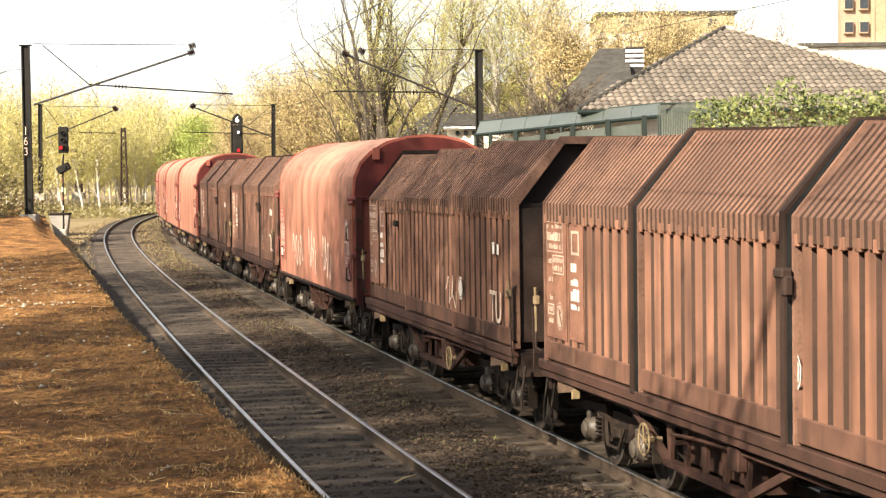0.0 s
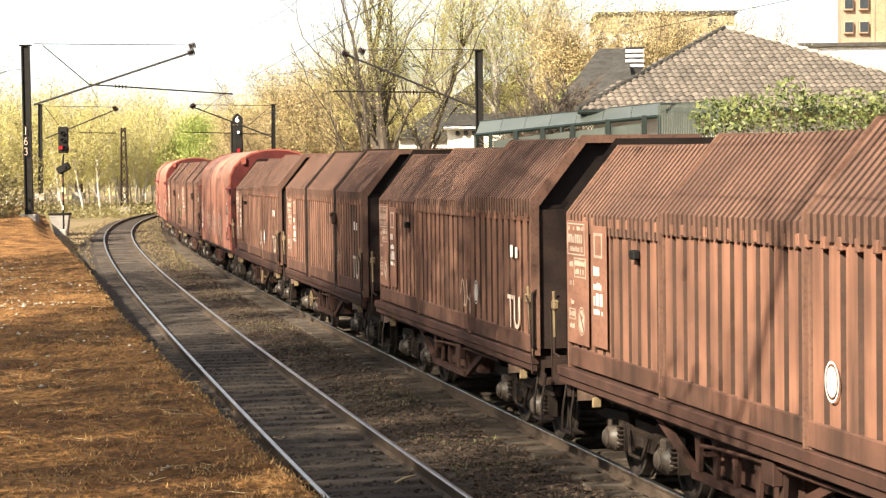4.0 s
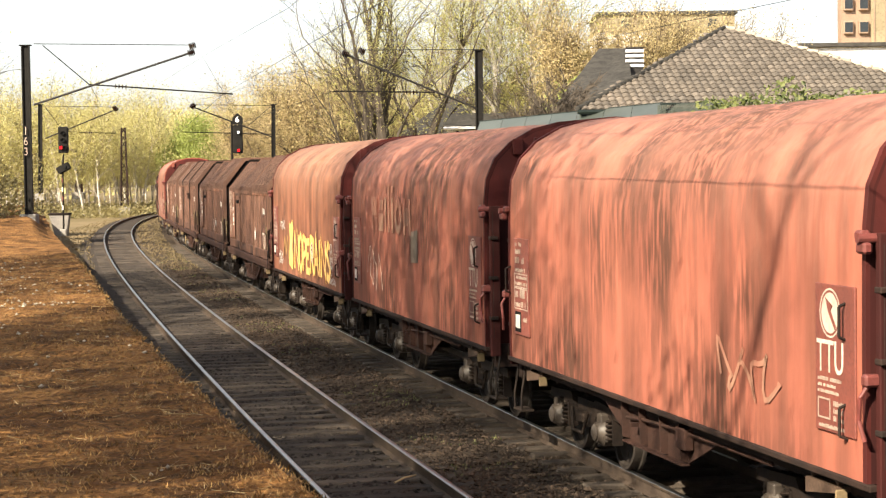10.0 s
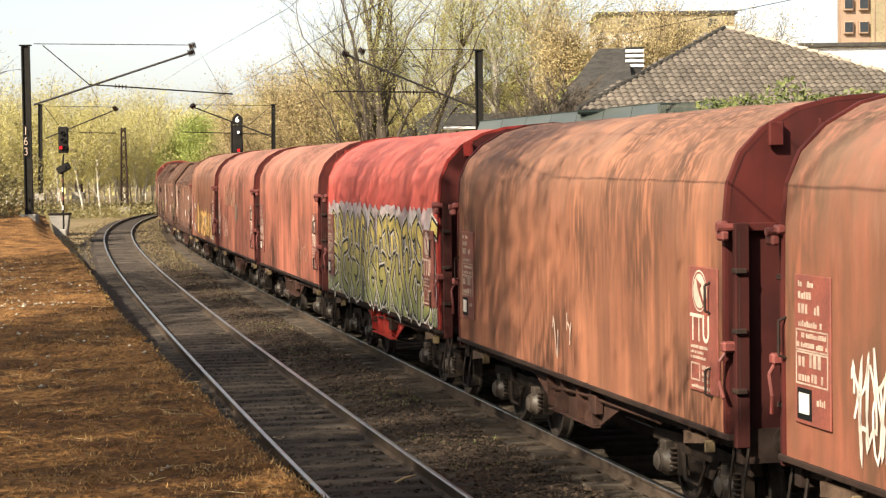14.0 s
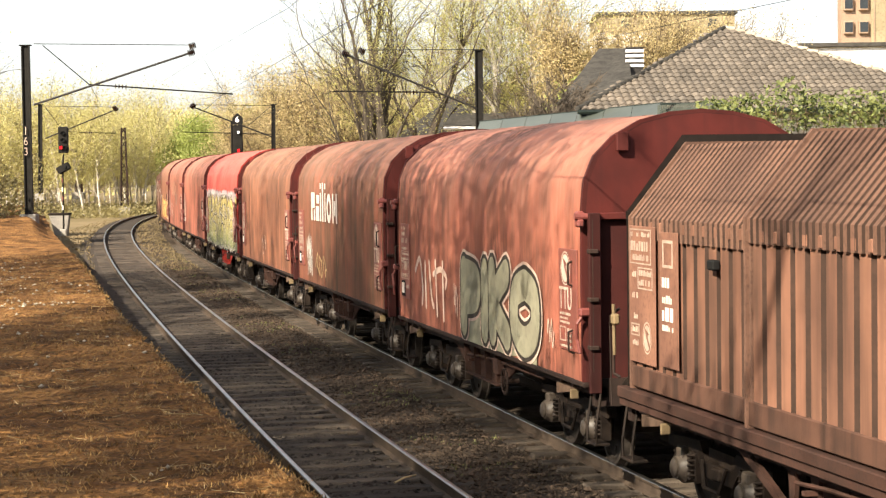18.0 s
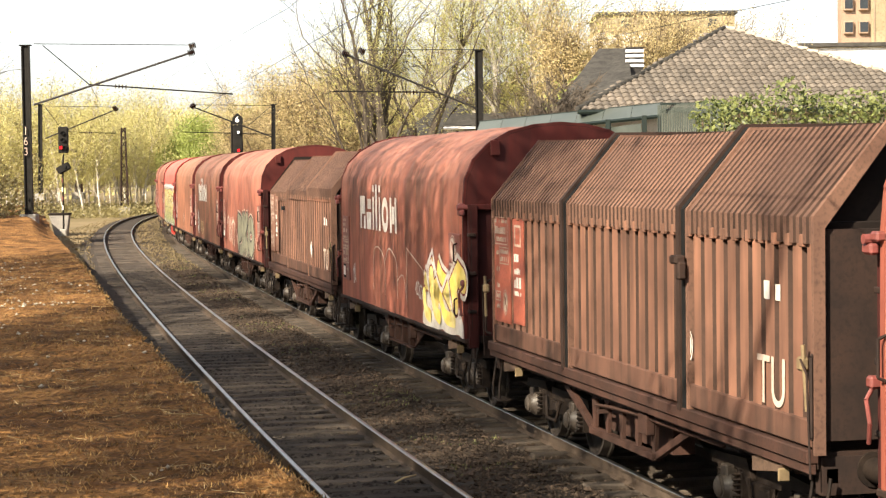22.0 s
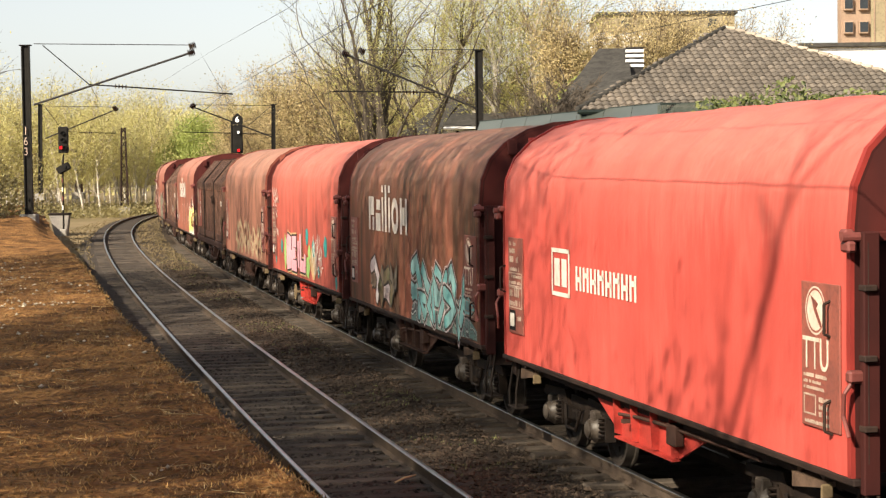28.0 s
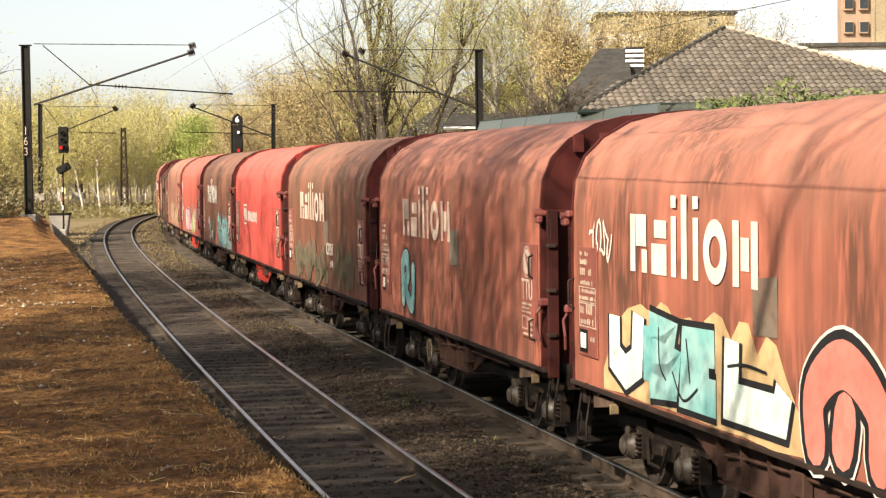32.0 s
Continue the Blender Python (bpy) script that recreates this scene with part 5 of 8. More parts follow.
def backdrop_wood():
    """A far belt of woodland behind everything, uneven along its top."""
    r = random.Random(77)
    sh = Shape()
    for i in range(9000):
        d = r.uniform(250, 300)
        a = r.uniform(-0.34, 0.16)
        top = 11.5 + 3 * noise.noise(Vector((a * 40, 0, 0))) + 2.5 * noise.noise(Vector((a * 160, 1, 0))) - max(0.0, a + 0.09) * 30
        c = Vector((d * a, d, r.random() ** 0.8 * top))
        u = Vector((r.gauss(0, 1), r.gauss(0, 1), r.gauss(0, 1))).normalized()
        v = u.orthogonal().normalized()
        k = r.uniform(0.3, 0.8)
        sh.add([c - v * k, c + u.cross(v) * k * 0.6, c + v * k, c - u.cross(v) * k * 0.6], [(0, 1, 2, 3)])
    solid("far_wood", sh.mesh("far_wood", M_LEAF_FAR, False, False), None, "far yellow-brown spring woodland", "wood", kind="stuff")


backdrop_wood()


# trees behind the platform, beside and behind the camera, that shade the line
def shade_trees():
    g = "trees behind the platform"
    a = tree("platform_tree", 81, 20, 0.32, "tall tree behind the platform, barely in leaf", M_BARK, M_LEAF, 0.4, 0.06, 0.3, 4, 0.65, 0.06, lean=0.1, low=3, group=g, m=along(-14.0, -17.0, 0.3))
    b = tree("platform_tree", 84, 18, 0.27, "leafy young tree behind the platform", M_BARK, M_LEAF, 4, 0.07, 0.6, 4, 0.7, 0.05, lean=0.1, low=13.2, group=g, m=along(29.0, -18.0, 0.2))
    r = random.Random(8)
    put_tree(a, at(-6, -20), 70, 0.9, 0.3)
    put_tree(a, at(-22, -18), 150, 0.8, 0.3)
    c = tree("platform_tree", 87, 20, 0.24, "nearly bare slender tree behind the platform", M_BARK, M_LEAF, 0.15, 0.06, 0.3, 4, 0.55, 0.06, lean=0.1, low=3, group=g, m=along(3.9, -16.0, 0.2), dense=0.42, thin=0.022)
    put_tree(c, at(8.9, -15.6), 120, 0.95, 0.2)
    d = tree("platform_tree", 92, 10.6, 0.16, "small round leafy tree at the back of the platform", M_BARK, M_LEAF, 5, 0.075, 0.45, 4, 0.8, 0.03, lean=0.1, low=7.4, group=g, m=along(3.5, -13.4, 0.2))
    for i in range(1, 5):
        put_tree(d, at(3.5 + 2.9 * i, -13.4 + 0.5 * (i % 2)), 77 * i, 0.94 + 0.03 * (i % 3), 0.2)
    s = 15.0
    while s < 66:
        put_tree(b, at(s, r.uniform(-17.5, -15.0)), r.uniform(0, 360), r.uniform(0.8, 1.05), 0.2)
        s += r.uniform(2.7, 4.0) if s < 29 else r.uniform(6.0, 8.5)


shade_trees()


# added bushes, out of view, that keep skylight off the line
def shade_bushes():
    r = random.Random(19)
    sh = Shape()
    stems = Shape()
    for i in range(44):
        s = -24 + i * 2.2 + r.uniform(-1, 1)
        p = at(s, edge_lat(s) - r.uniform(9.8, 12.5), 0.6)
        rad, h = r.uniform(0.9, 1.6), r.uniform(2.6, 5.2)
        for q in range(3):
            stems.tube(p + Vector((r.uniform(-0.2, 0.2), r.uniform(-0.2, 0.2), -0.3)), p + Vector((r.uniform(-0.6, 0.6), r.uniform(-0.6, 0.6), h * r.uniform(0.5, 0.9))), 0.03, 0.01, 5)
        for _ in range(330):
            a, q, t = r.uniform(0, 6.28), rad * math.sqrt(r.random()), r.random()
            c = p + Vector((math.cos(a) * q, math.sin(a) * q, t * h))
            u = Vector((r.gauss(0, 1), r.gauss(0, 1), r.gauss(0, 1))).normalized()
            v = u.orthogonal().normalized()
            k = r.uniform(0.08, 0.24)
            sh.add([c - v * k, c + u.cross(v) * k * 0.5, c + v * k, c - u.cross(v) * k * 0.5], [(0, 1, 2, 3)])
    ob = solid("platform_bushes", sh.mesh("platform_bushes", M_BRUSH, False, False), None, "unseen ragged bushes added behind the platform to block skylight", "bushes", kind="stuff")
    part("stems", stems, M_BARK, ob)


shade_bushes()


# ---- masts, wires, signals ----
def overhead_mast(base, top, tube, tie, brace, arm, label, wide=0.17):
    """A steel mast with a long bracket: tube, tie, brace and steady arm, each a pair of points."""
    t = thing("overhead_mast", label, "mast", pose(*base), group="overhead line masts")
    o = Vector(base)
    def loc(p):
        return Vector(p) - o
    h = Shape()
    tp = loc(top)
    a, b, f, g = wide + 0.03, wide - 0.03, 0.12, 0.02
    beam = [(-a, -f), (-b, -f), (-b, -g), (b, -g), (b, -f), (a, -f), (a, f), (b, f), (b, g), (-b, g), (-b, f), (-a, f)]
    h.sweep([[(x, y, 0.0) for x, y in beam], [(tp.x + x, tp.y + y, tp.z) for x, y in beam]], closed=True)
    part("post", h, M_MAST, t)
    part("cap", Shape().box(tp.x - wide - 0.12, tp.x + wide + 0.12, tp.y - 0.14, tp.y + 0.14, tp.z, tp.z + 0.06, bevel=0.01), M_MAST, t)
    a, b = loc(tube[0]), loc(tube[1])
    part("bracket_tube", Shape().tube(a, b, 0.055, n=10), M_GALV, t, "", True)
    part("tie_wire", Shape().tube(loc(tie[0]), loc(tie[1]), 0.022, n=6), M_GALV, t)
    part("brace", Shape().tube(loc(brace[0]), loc(brace[1]), 0.028, n=6), M_GALV, t)
    part("steady_arm", Shape().tube(loc(arm[0]), loc(arm[1]), 0.035, n=8), M_MAST, t, "", True)
    d = (b - a).normalized()
    for q, k in ((b, 0.0), (loc(tie[1]), 0.25)):
        s = Shape()
        for j in range(4):
            c = q - d * (0.09 * j)
            s.lathe(c, d, [(-0.03, 0.12), (0.0, 0.21), (0.04, 0.11)], 12)
        part("insulator", s, M_INSUL, t, "ribbed brown insulator", True)
    s = Shape()
    m0, m1 = loc(arm[0]), loc(arm[1])
    e = (m1 - m0).normalized()
    for j in range(4):
        s.lathe(m0.lerp(m1, 0.18) + e * (0.17 * j), e, [(-0.03, 0.06), (0.0, 0.14), (0.04, 0.06)], 10)
    part("insulator", s, M_INSUL, t, "", True)
    f = Shape().box(-0.4, 0.4, -0.4, 0.4, -0.5, 0.12, bevel=0.03)
    part("footing", f, M_CONCRETE, t)
    return t


left = overhead_mast((-20.30, 95.00, 1.43), (-20.31, 95.00, 9.79), ((-19.96, 95.00, 6.91), (-12.26, 96.50, 9.49)), ((-19.89, 95.00, 9.89), (-12.20, 96.50, 9.82)), ((-19.48, 95.00, 9.83), (-17.31, 95.50, 7.89)), ((-17.31, 95.50, 7.89), (-10.40, 96.90, 7.38)), "black steel mast with a long bracket over two tracks")
for dz, digit in ((4.02, "1"), (3.52, "6"), (3.02, "3")):
    me_ = lettering(digit, 0.55)
    me_.materials.append(M_DATA)
    part("mast_marking", me_, None, left, "faded pale digit").matrix_basis = Matrix.Translation((-0.17, -0.15, dz)) @ Matrix.Rotation(math.pi / 2, 4, "X") @ Matrix.Diagonal((0.8, 1, 1, 1))
overhead_mast((1.93, 98.00, 2.59), (1.94, 98.00, 9.44), ((1.84, 98.00, 6.51), (-4.87, 96.80, 9.33)), ((1.79, 98.00, 9.50), (-4.05, 97.00, 9.49)), ((1.45, 98.00, 9.45), (-0.51, 97.50, 7.60)), ((-0.29, 97.50, 7.35), (-5.36, 96.60, 7.44)), "black steel mast with a bracket, behind the train")
overhead_mast((-13.08, 150.00, 2.27), (-12.97, 150.00, 8.57), ((-13.10, 150.00, 6.08), (-19.14, 148.00, 8.50)), ((-13.06, 150.00, 8.52), (-19.01, 148.00, 8.59)), ((-13.23, 150.00, 8.40), (-14.82, 149.00, 7.00)), ((-13.18, 150.00, 6.30), (-19.83, 148.00, 6.53)), "grey steel mast far down the line", 0.12)
overhead_mast((-34.26, 165.00, 1.69), (-34.13, 165.00, 9.33), ((-33.77, 165.00, 6.45), (-27.88, 167.00, 8.97)), ((-33.94, 165.00, 9.23), (-28.03, 167.00, 9.12)), ((-33.71, 165.00, 9.13), (-32.41, 166.00, 7.12)), ((-31.05, 166.00, 6.95), (-28.07, 167.00, 6.88)), "rusty steel mast on the curve", 0.14)


def lattice_mast(base, top):
    t = thing("lattice_mast", "slender rusty lattice mast at the curve", "mast", pose(*base), group="overhead line masts")
    h = top[2] - base[2]
    leg = Shape()
    for sx in (-1, 1):
        for sy in (-1, 1):
            part("leg", Shape().tube((sx * 0.32, sy * 0.28, -0.3), (sx * 0.16, sy * 0.14, h), 0.065, n=4), M_RIM, t)
    n = 12
    for i in range(n):
        z0, z1 = h * i / n, h * (i + 1) / n
        w0, w1 = 0.32 - 0.16 * i / n, 0.32 - 0.16 * (i + 1) / n
        s = 1 if i % 2 else -1
        part("lattice_bar", Shape().tube((-s * w0, -w0 * 0.88, z0), (s * w1, -w1 * 0.88, z1), 0.035, n=4), M_RIM, t)
        part("lattice_bar", Shape().tube((s * w0, w0 * 0.88, z0), (-s * w1, w1 * 0.88, z1), 0.035, n=4), M_RIM, t)
    part("footing", Shape().box(-0.55, 0.55, -0.5, 0.5, -0.4, 0.25, bevel=0.03), M_CONCRETE, t)


lattice_mast((-28.25, 172.00, 0.15), (-28.35, 172.00, 7.47))
lattice_mast((-34.74, 185.00, 1.40), (-34.77, 185.00, 7.50))


def wire(pts, r, label):
    solid("overhead_wire", Shape().pipe(pts, r, 5), M_WIRE, label, "wire", "overhead wires")


wire([at(s, NEAR, 5.34) for s in range(-60, 20, 10)] + [(-0.48, 21.00, 5.48), (-10.84, 96.50, 7.37)], 0.006, "thin dark contact wire above the empty track")
wire([(-20.00, 148.00, 6.53), (-10.84, 96.50, 7.37)], 0.014, "thin dark overhead wire, far span")
wire([(-27.88, 167.00, 8.97), (-11.08, 96.50, 9.67), (-2.64, 33.80, 6.40)] + [at(s, NEAR, 6.32) for s in range(20, -61, -10)], 0.005, "thin carrying wire of the line")
wire([(-5.36, 96.60, 7.44), (-26.70, 190.00, 5.82)], 0.012, "thin dark overhead wire on the curve")
wire([(-19.01, 148.00, 8.50), (-4.87, 96.80, 9.33), (-4.08, 50.00, 7.93), at(-50, 0.1, 6.6)], 0.006, "thin carrying wire behind the train")
wire([(7.10, 90.00, 9.36), (11.21, 60.00, 8.68)], 0.012, "thin slack cable between houses")
wire([(-28.07, 167.00, 6.88), (-17.26, 95.50, 7.83)], 0.012, "thin overhead wire of the curve")
for a_, b_ in (((-11.86, 96.00, 9.37), (-10.80, 96.90, 7.35)), ((-12.05, 96.50, 7.13), (-10.80, 96.90, 7.35))):
    wire([a_, b_], 0.006, "thin dropper wire of the overhead line")

def left_signal():
    base = (-23.73, 121.00, -0.19)
    t = thing("main_signal", "black colour-light signal showing red on a slim post", "signal", pose(*base) @ Matrix.Diagonal((1.42, 1.42, 1.42, 1)))
    o = Vector(base)
    post = Shape().tube((0, 0, 0), (0.02, 0, 3.0), 0.04, n=10)
    part("post", post, M_MAST, t, "", True)
    for i in range(4):
        part("band", Shape().tube((0.0, 0, 1.0 + i * 0.4), (0.0, 0, 1.2 + i * 0.4), 0.044, n=10), M_WHITE if i % 2 == 0 else M_PINK, t)
    q = (Vector((-23.63, 121.00, 5.60)) - o) / 1.42
    part("lamp_box", Shape().box(q.x - 0.21, q.x + 0.21, q.y - 0.1, q.y + 0.15, q.z - 0.58, q.z + 0.58, bevel=0.03), M_MAST, t, "black lamp box")
    for i, (dx, dz, on) in enumerate(((-0.08, -0.33, True), (0.08, -0.33, False), (0.0, 0.3, False), (0.0, 0.0, False))):
        c = Vector((q.x + dx, q.y - 0.1, q.z + dz))
        hood_ = Shape().lathe(c + Vector((0, 0.02, 0)), (0, -1, 0), [(0, 0.09), (0.14, 0.09), (0.14, 0.075), (0.03, 0.075)], 14)
        lamp = part("lamp_hood", hood_, M_MAST, t)
        part("lens", Shape().lathe(c, (0, -1, 0), [(0, 0.085), (0.04, 0.06)], 14), M_SIGRED if on else M_BLACK, lamp, "glowing red lens" if on else "dark lens")
    q2 = (Vector((-23.64, 121.00, 3.84)) - o) / 1.42
    m = Matrix.Translation(q2) @ Matrix.Rotation(radians(-28), 4, "Y")
    part("distant_lamp_box", Shape().box(-0.30, 0.30, -0.12, 0.12, -0.17, 0.17, m, 0.05), M_MAST, t, "tilted black lamp unit")
    c = m @ Vector((0.1, -0.13, 0))
    part("lens", Shape().lathe(c, (0, -1, 0), [(0, 0.08), (0.03, 0.06)], 12), M_BLACK, t, "dark lens")
    part("bracket", Shape().tube((0, 0, q2.z), (q.x, q.y, q.z - 0.6), 0.04, n=8), M_MAST, t)
    f = Shape()
    f.box(-0.16, 0.16, -0.16, 0.16, -0.35, 0.16, bevel=0.05)
    part("footing", f, M_CONCRETE, t, "pale concrete footing")
    c2 = thing("concrete_trough", "pale cracked concrete trough beside the signal post", "trough", pose(base[0] - 0.35, base[1] + 0.8, base[2] - 0.1) @ Matrix.Diagonal((1.42, 1.42, 1.42, 1)))
    part("body", Shape().plate([(-0.20, -0.1), (0.30, -0.1), (0.42, 0.84), (-0.46, 0.84)], "y", -0.25, 0.25), M_CONCRETE, c2)
    part("rim", Shape().box(-0.50, 0.46, -0.30, 0.30, 0.84, 0.93, bevel=0.02), M_UNDER, c2, "dark rusty rim")


left_signal()


def right_signal():
    base = (-12.99, 120.00, 2.57)
    t = thing("main_signal", "black colour-light signal with a speed indicator on top", "signal", pose(*base))
    o = Vector(base)
    top = Vector((-12.98, 120.00, 6.60)) - o
    part("post", Shape().tube((0, 0, -3.2), (0, 0, top.z), 0.07, n=10), M_MAST, t, "", True)
    q = Vector((-12.62, 120.00, 5.51)) - o
    part("lamp_box", Shape().box(q.x - 0.30, q.x + 0.30, q.y - 0.1, q.y + 0.2, q.z - 0.9, q.z + 0.85, bevel=0.04), M_MAST, t, "black lamp box")
    for z_, mt, lb in ((0.40, M_SIGWHITE, "small white lamp"), (-0.72, M_SIGRED, "glowing red lens")):
        lamp = part("lamp_hood", Shape().lathe((q.x + 0.05, q.y - 0.08, q.z + z_), (0, -1, 0), [(0, 0.12), (0.16, 0.12), (0.16, 0.10), (0.03, 0.10)], 14), M_MAST, t)
        part("lens", Shape().lathe((q.x + 0.05, q.y - 0.1, q.z + z_), (0, -1, 0), [(0, 0.10), (0.05, 0.07)], 14), mt, lamp, lb)
    r = Shape().plate([(q.x - 0.32, q.z + 0.88), (q.x + 0.32, q.z + 0.88), (q.x + 0.32, q.z + 1.3), (q.x, q.z + 1.6), (q.x - 0.32, q.z + 1.3)], "y", q.y - 0.06, q.y + 0.1)
    ind = part("speed_indicator", r, M_MAST, t, "black house-shaped indicator showing a white 6")
    me = lettering("6", 0.5)
    me.materials.append(M_SIGWHITE)
    ob = part("digit", me, None, ind, "glowing white digit 6")
    ob.matrix_basis = Matrix.Translation((q.x - 0.14, q.y - 0.075, q.z + 1.02)) @ Matrix.Rotation(math.pi / 2, 4, "X")


right_signal()


# ---- houses and barriers beyond the train ----
M_TILE = surface("weathered_roof_tile", (0.17, 0.142, 0.115), (0.11, 0.095, 0.08), (0.045, 0.038, 0.033), rough=0.85, blotch=0.7, grain=12, vary=0.2, cover=0.6)
M_TILES = surface("weathered_roof_tiles", (0.17, 0.142, 0.115), (0.11, 0.095, 0.08), (0.045, 0.038, 0.033), rough=0.85, blotch=0.7, grain=12, vary=0.2, cover=0.6, island=True)
M_RIDGE = surface("pale_ridge_tile", (0.42, 0.36, 0.29), (0.32, 0.27, 0.22), rough=0.85, blotch=3, vary=0.2)
M_SLATE = surface("grey_roof_slates", (0.065, 0.060, 0.053), (0.042, 0.039, 0.035), rough=0.8, blotch=2.5, grain=5, bump=0.8, dist=0.05)
M_PLASTER = surface("cream_plaster", (0.68, 0.62, 0.50), (0.60, 0.54, 0.44), rough=0.9, blotch=1.0, grain=20)
M_WHITEWALL = surface("white_plaster", (0.80, 0.78, 0.74), (0.74, 0.72, 0.68), rough=0.9, blotch=0.6, grain=10)
M_OCHRE = surface("ochre_facade", (0.30, 0.25, 0.16), (0.25, 0.205, 0.13), rough=0.8, blotch=0.3, grain=3)
M_BRICKPINK = surface("pinkish_brick_facade", (0.34, 0.24, 0.17), (0.29, 0.2, 0.145), rough=0.85, blotch=0.4, grain=6)
M_WINDOW = surface("dark_window_glass", (0.03, 0.035, 0.04), rough=0.08, bump=0)
M_GREENGLASS = surface("dull_green_glazing", (0.062, 0.072, 0.06), (0.08, 0.09, 0.075), (0.045, 0.052, 0.042), rough=0.4, blotch=0.8, grain=5, bump=0.1)
M_GREENPOST = surface("dark_green_post", (0.009, 0.016, 0.012), rough=0.5, blotch=4)


def tile_mesh():
    """One pantile, 0.25 wide, 0.30 long, in its own plane: x across, y up the slope."""
    sh = Shape()
    rows = []
    for v in (0.0, 0.30):
        row = []
        for i in range(6):
            u = i / 5
            row.append(((u - 0.5) * 0.25, v, 0.05 * math.sin(u * math.pi) ** 1.5 + (0.055 if v == 0 else 0.02)))
        rows.append(row)
    rows.insert(0, [(x, y, z - 0.045) for x, y, z in rows[0]])
    return sh.sweep(rows)


def tiled_plane(owner, a, b, top, budget):
    """Fills the triangle a, b (eaves) and top with tiles: the first ones as pieces, the rest as one part."""
    a, b, top = Vector(a), Vector(b), Vector(top)
    ex = (b - a).normalized()
    up = (top - a) - ex * (top - a).dot(ex)
    nz = ex.cross(up).normalized()
    if nz.z < 0:
        nz = -nz
    uy = up.normalized()
    basis = Matrix((ex, uy, nz)).transposed().to_4x4()
    width, apex, rise = (b - a).length, (top - a).dot(ex), up.length
    proto = tile_mesh()
    me = proto.mesh("roof_tile", M_TILE, True)
    rest = Shape()
    r = random.Random(3)
    made, spots = 0, []
    rows = int(rise / 0.27)
    for j in range(rows):
        y = j * 0.27
        x0, x1 = apex * y / rise, width - (width - apex) * y / rise
        k = 0
        while x0 + (k + 0.5) * 0.245 < x1 - 0.1:
            spots.append((x0 - (x0 % 0.245) + (k + 1.0) * 0.245, y))
            k += 1
    mid = apex
    spots.sort(key=lambda q: abs(q[0] - mid) + 0.3 * q[1])
    for x, y in spots:
        m = Matrix.Translation(a + ex * x + uy * y + nz * (0.01 + r.uniform(0, 0.012))) @ basis @ pose(0, 0, 0, r.uniform(-1, 1), 0, r.uniform(-1, 1))
        if made < budget:
            o = part("roof_tile", me, None, owner)
            o.matrix_world = m
            made += 1
        else:
            rest.add([m @ Vector(p) for p in proto.v], proto.f)
    if rest.v:
        o = part("roof_tiles", rest.mesh("roof_tiles", M_TILES, True, False), None, owner)
        o["kind"] = "stuff"


def tiled_house():
    bl, br, top = Vector((4.08, 58.00, 5.30)), Vector((17.49, 60.00, 5.11)), Vector((9.40, 64.00, 8.01))
    br.z = bl.z = (bl.z + br.z) / 2
    back = Vector((1.5, 14, 0))
    t = thing("house", "low house with a hipped roof of weathered brown pantiles", "house")
    w = Shape()
    c = [bl + Vector((0.5, 0.6, 0)), br + Vector((-0.5, 0.6, 0)), br + back + Vector((-0.5, -0.6, 0)), bl + back + Vector((0.5, -0.6, 0))]
    w.add([(p.x, p.y, -0.5) for p in c] + [(p.x, p.y, bl.z - 0.05) for p in c], [(0, 1, 5, 4), (1, 2, 6, 5), (2, 3, 7, 6), (3, 0, 4, 7), (4, 5, 6, 7)])
    part("wall", w, M_PLASTER, t, "cream plastered wall")
    roof = Shape()
    tb = top + Vector((1.0, 6, 0))
    roof.add([bl, br, br + back, bl + back, top, tb], [(0, 1, 4), (1, 2, 5, 4), (2, 3, 5), (3, 0, 4, 5), (0, 3, 2, 1)])
    rf = part("roof", roof, M_SLATE, t, "hipped roof")
    tiled_plane(rf, bl, br, top, 300)
    for a, b, nm in ((bl, top, M_SLATE), (br, top, M_RIDGE)):
        n = int((b - a).length / 0.36)
        for i in range(n):
            p, q = a.lerp(b, i / n), a.lerp(b, (i + 1.15) / n)
            z = Vector((0, 0, 0.07))
            part("ridge_tile", Shape().tube(p + z * 1.25, q + z * 0.7, 0.085, 0.07, n=8), nm, rf)
    g = Shape().tube(bl + Vector((0, -0.08, -0.02)), br + Vector((0, -0.08, -0.02)), 0.07, n=8)
    part("gutter", g, M_GREENPOST, t, "dark gutter")


tiled_house()


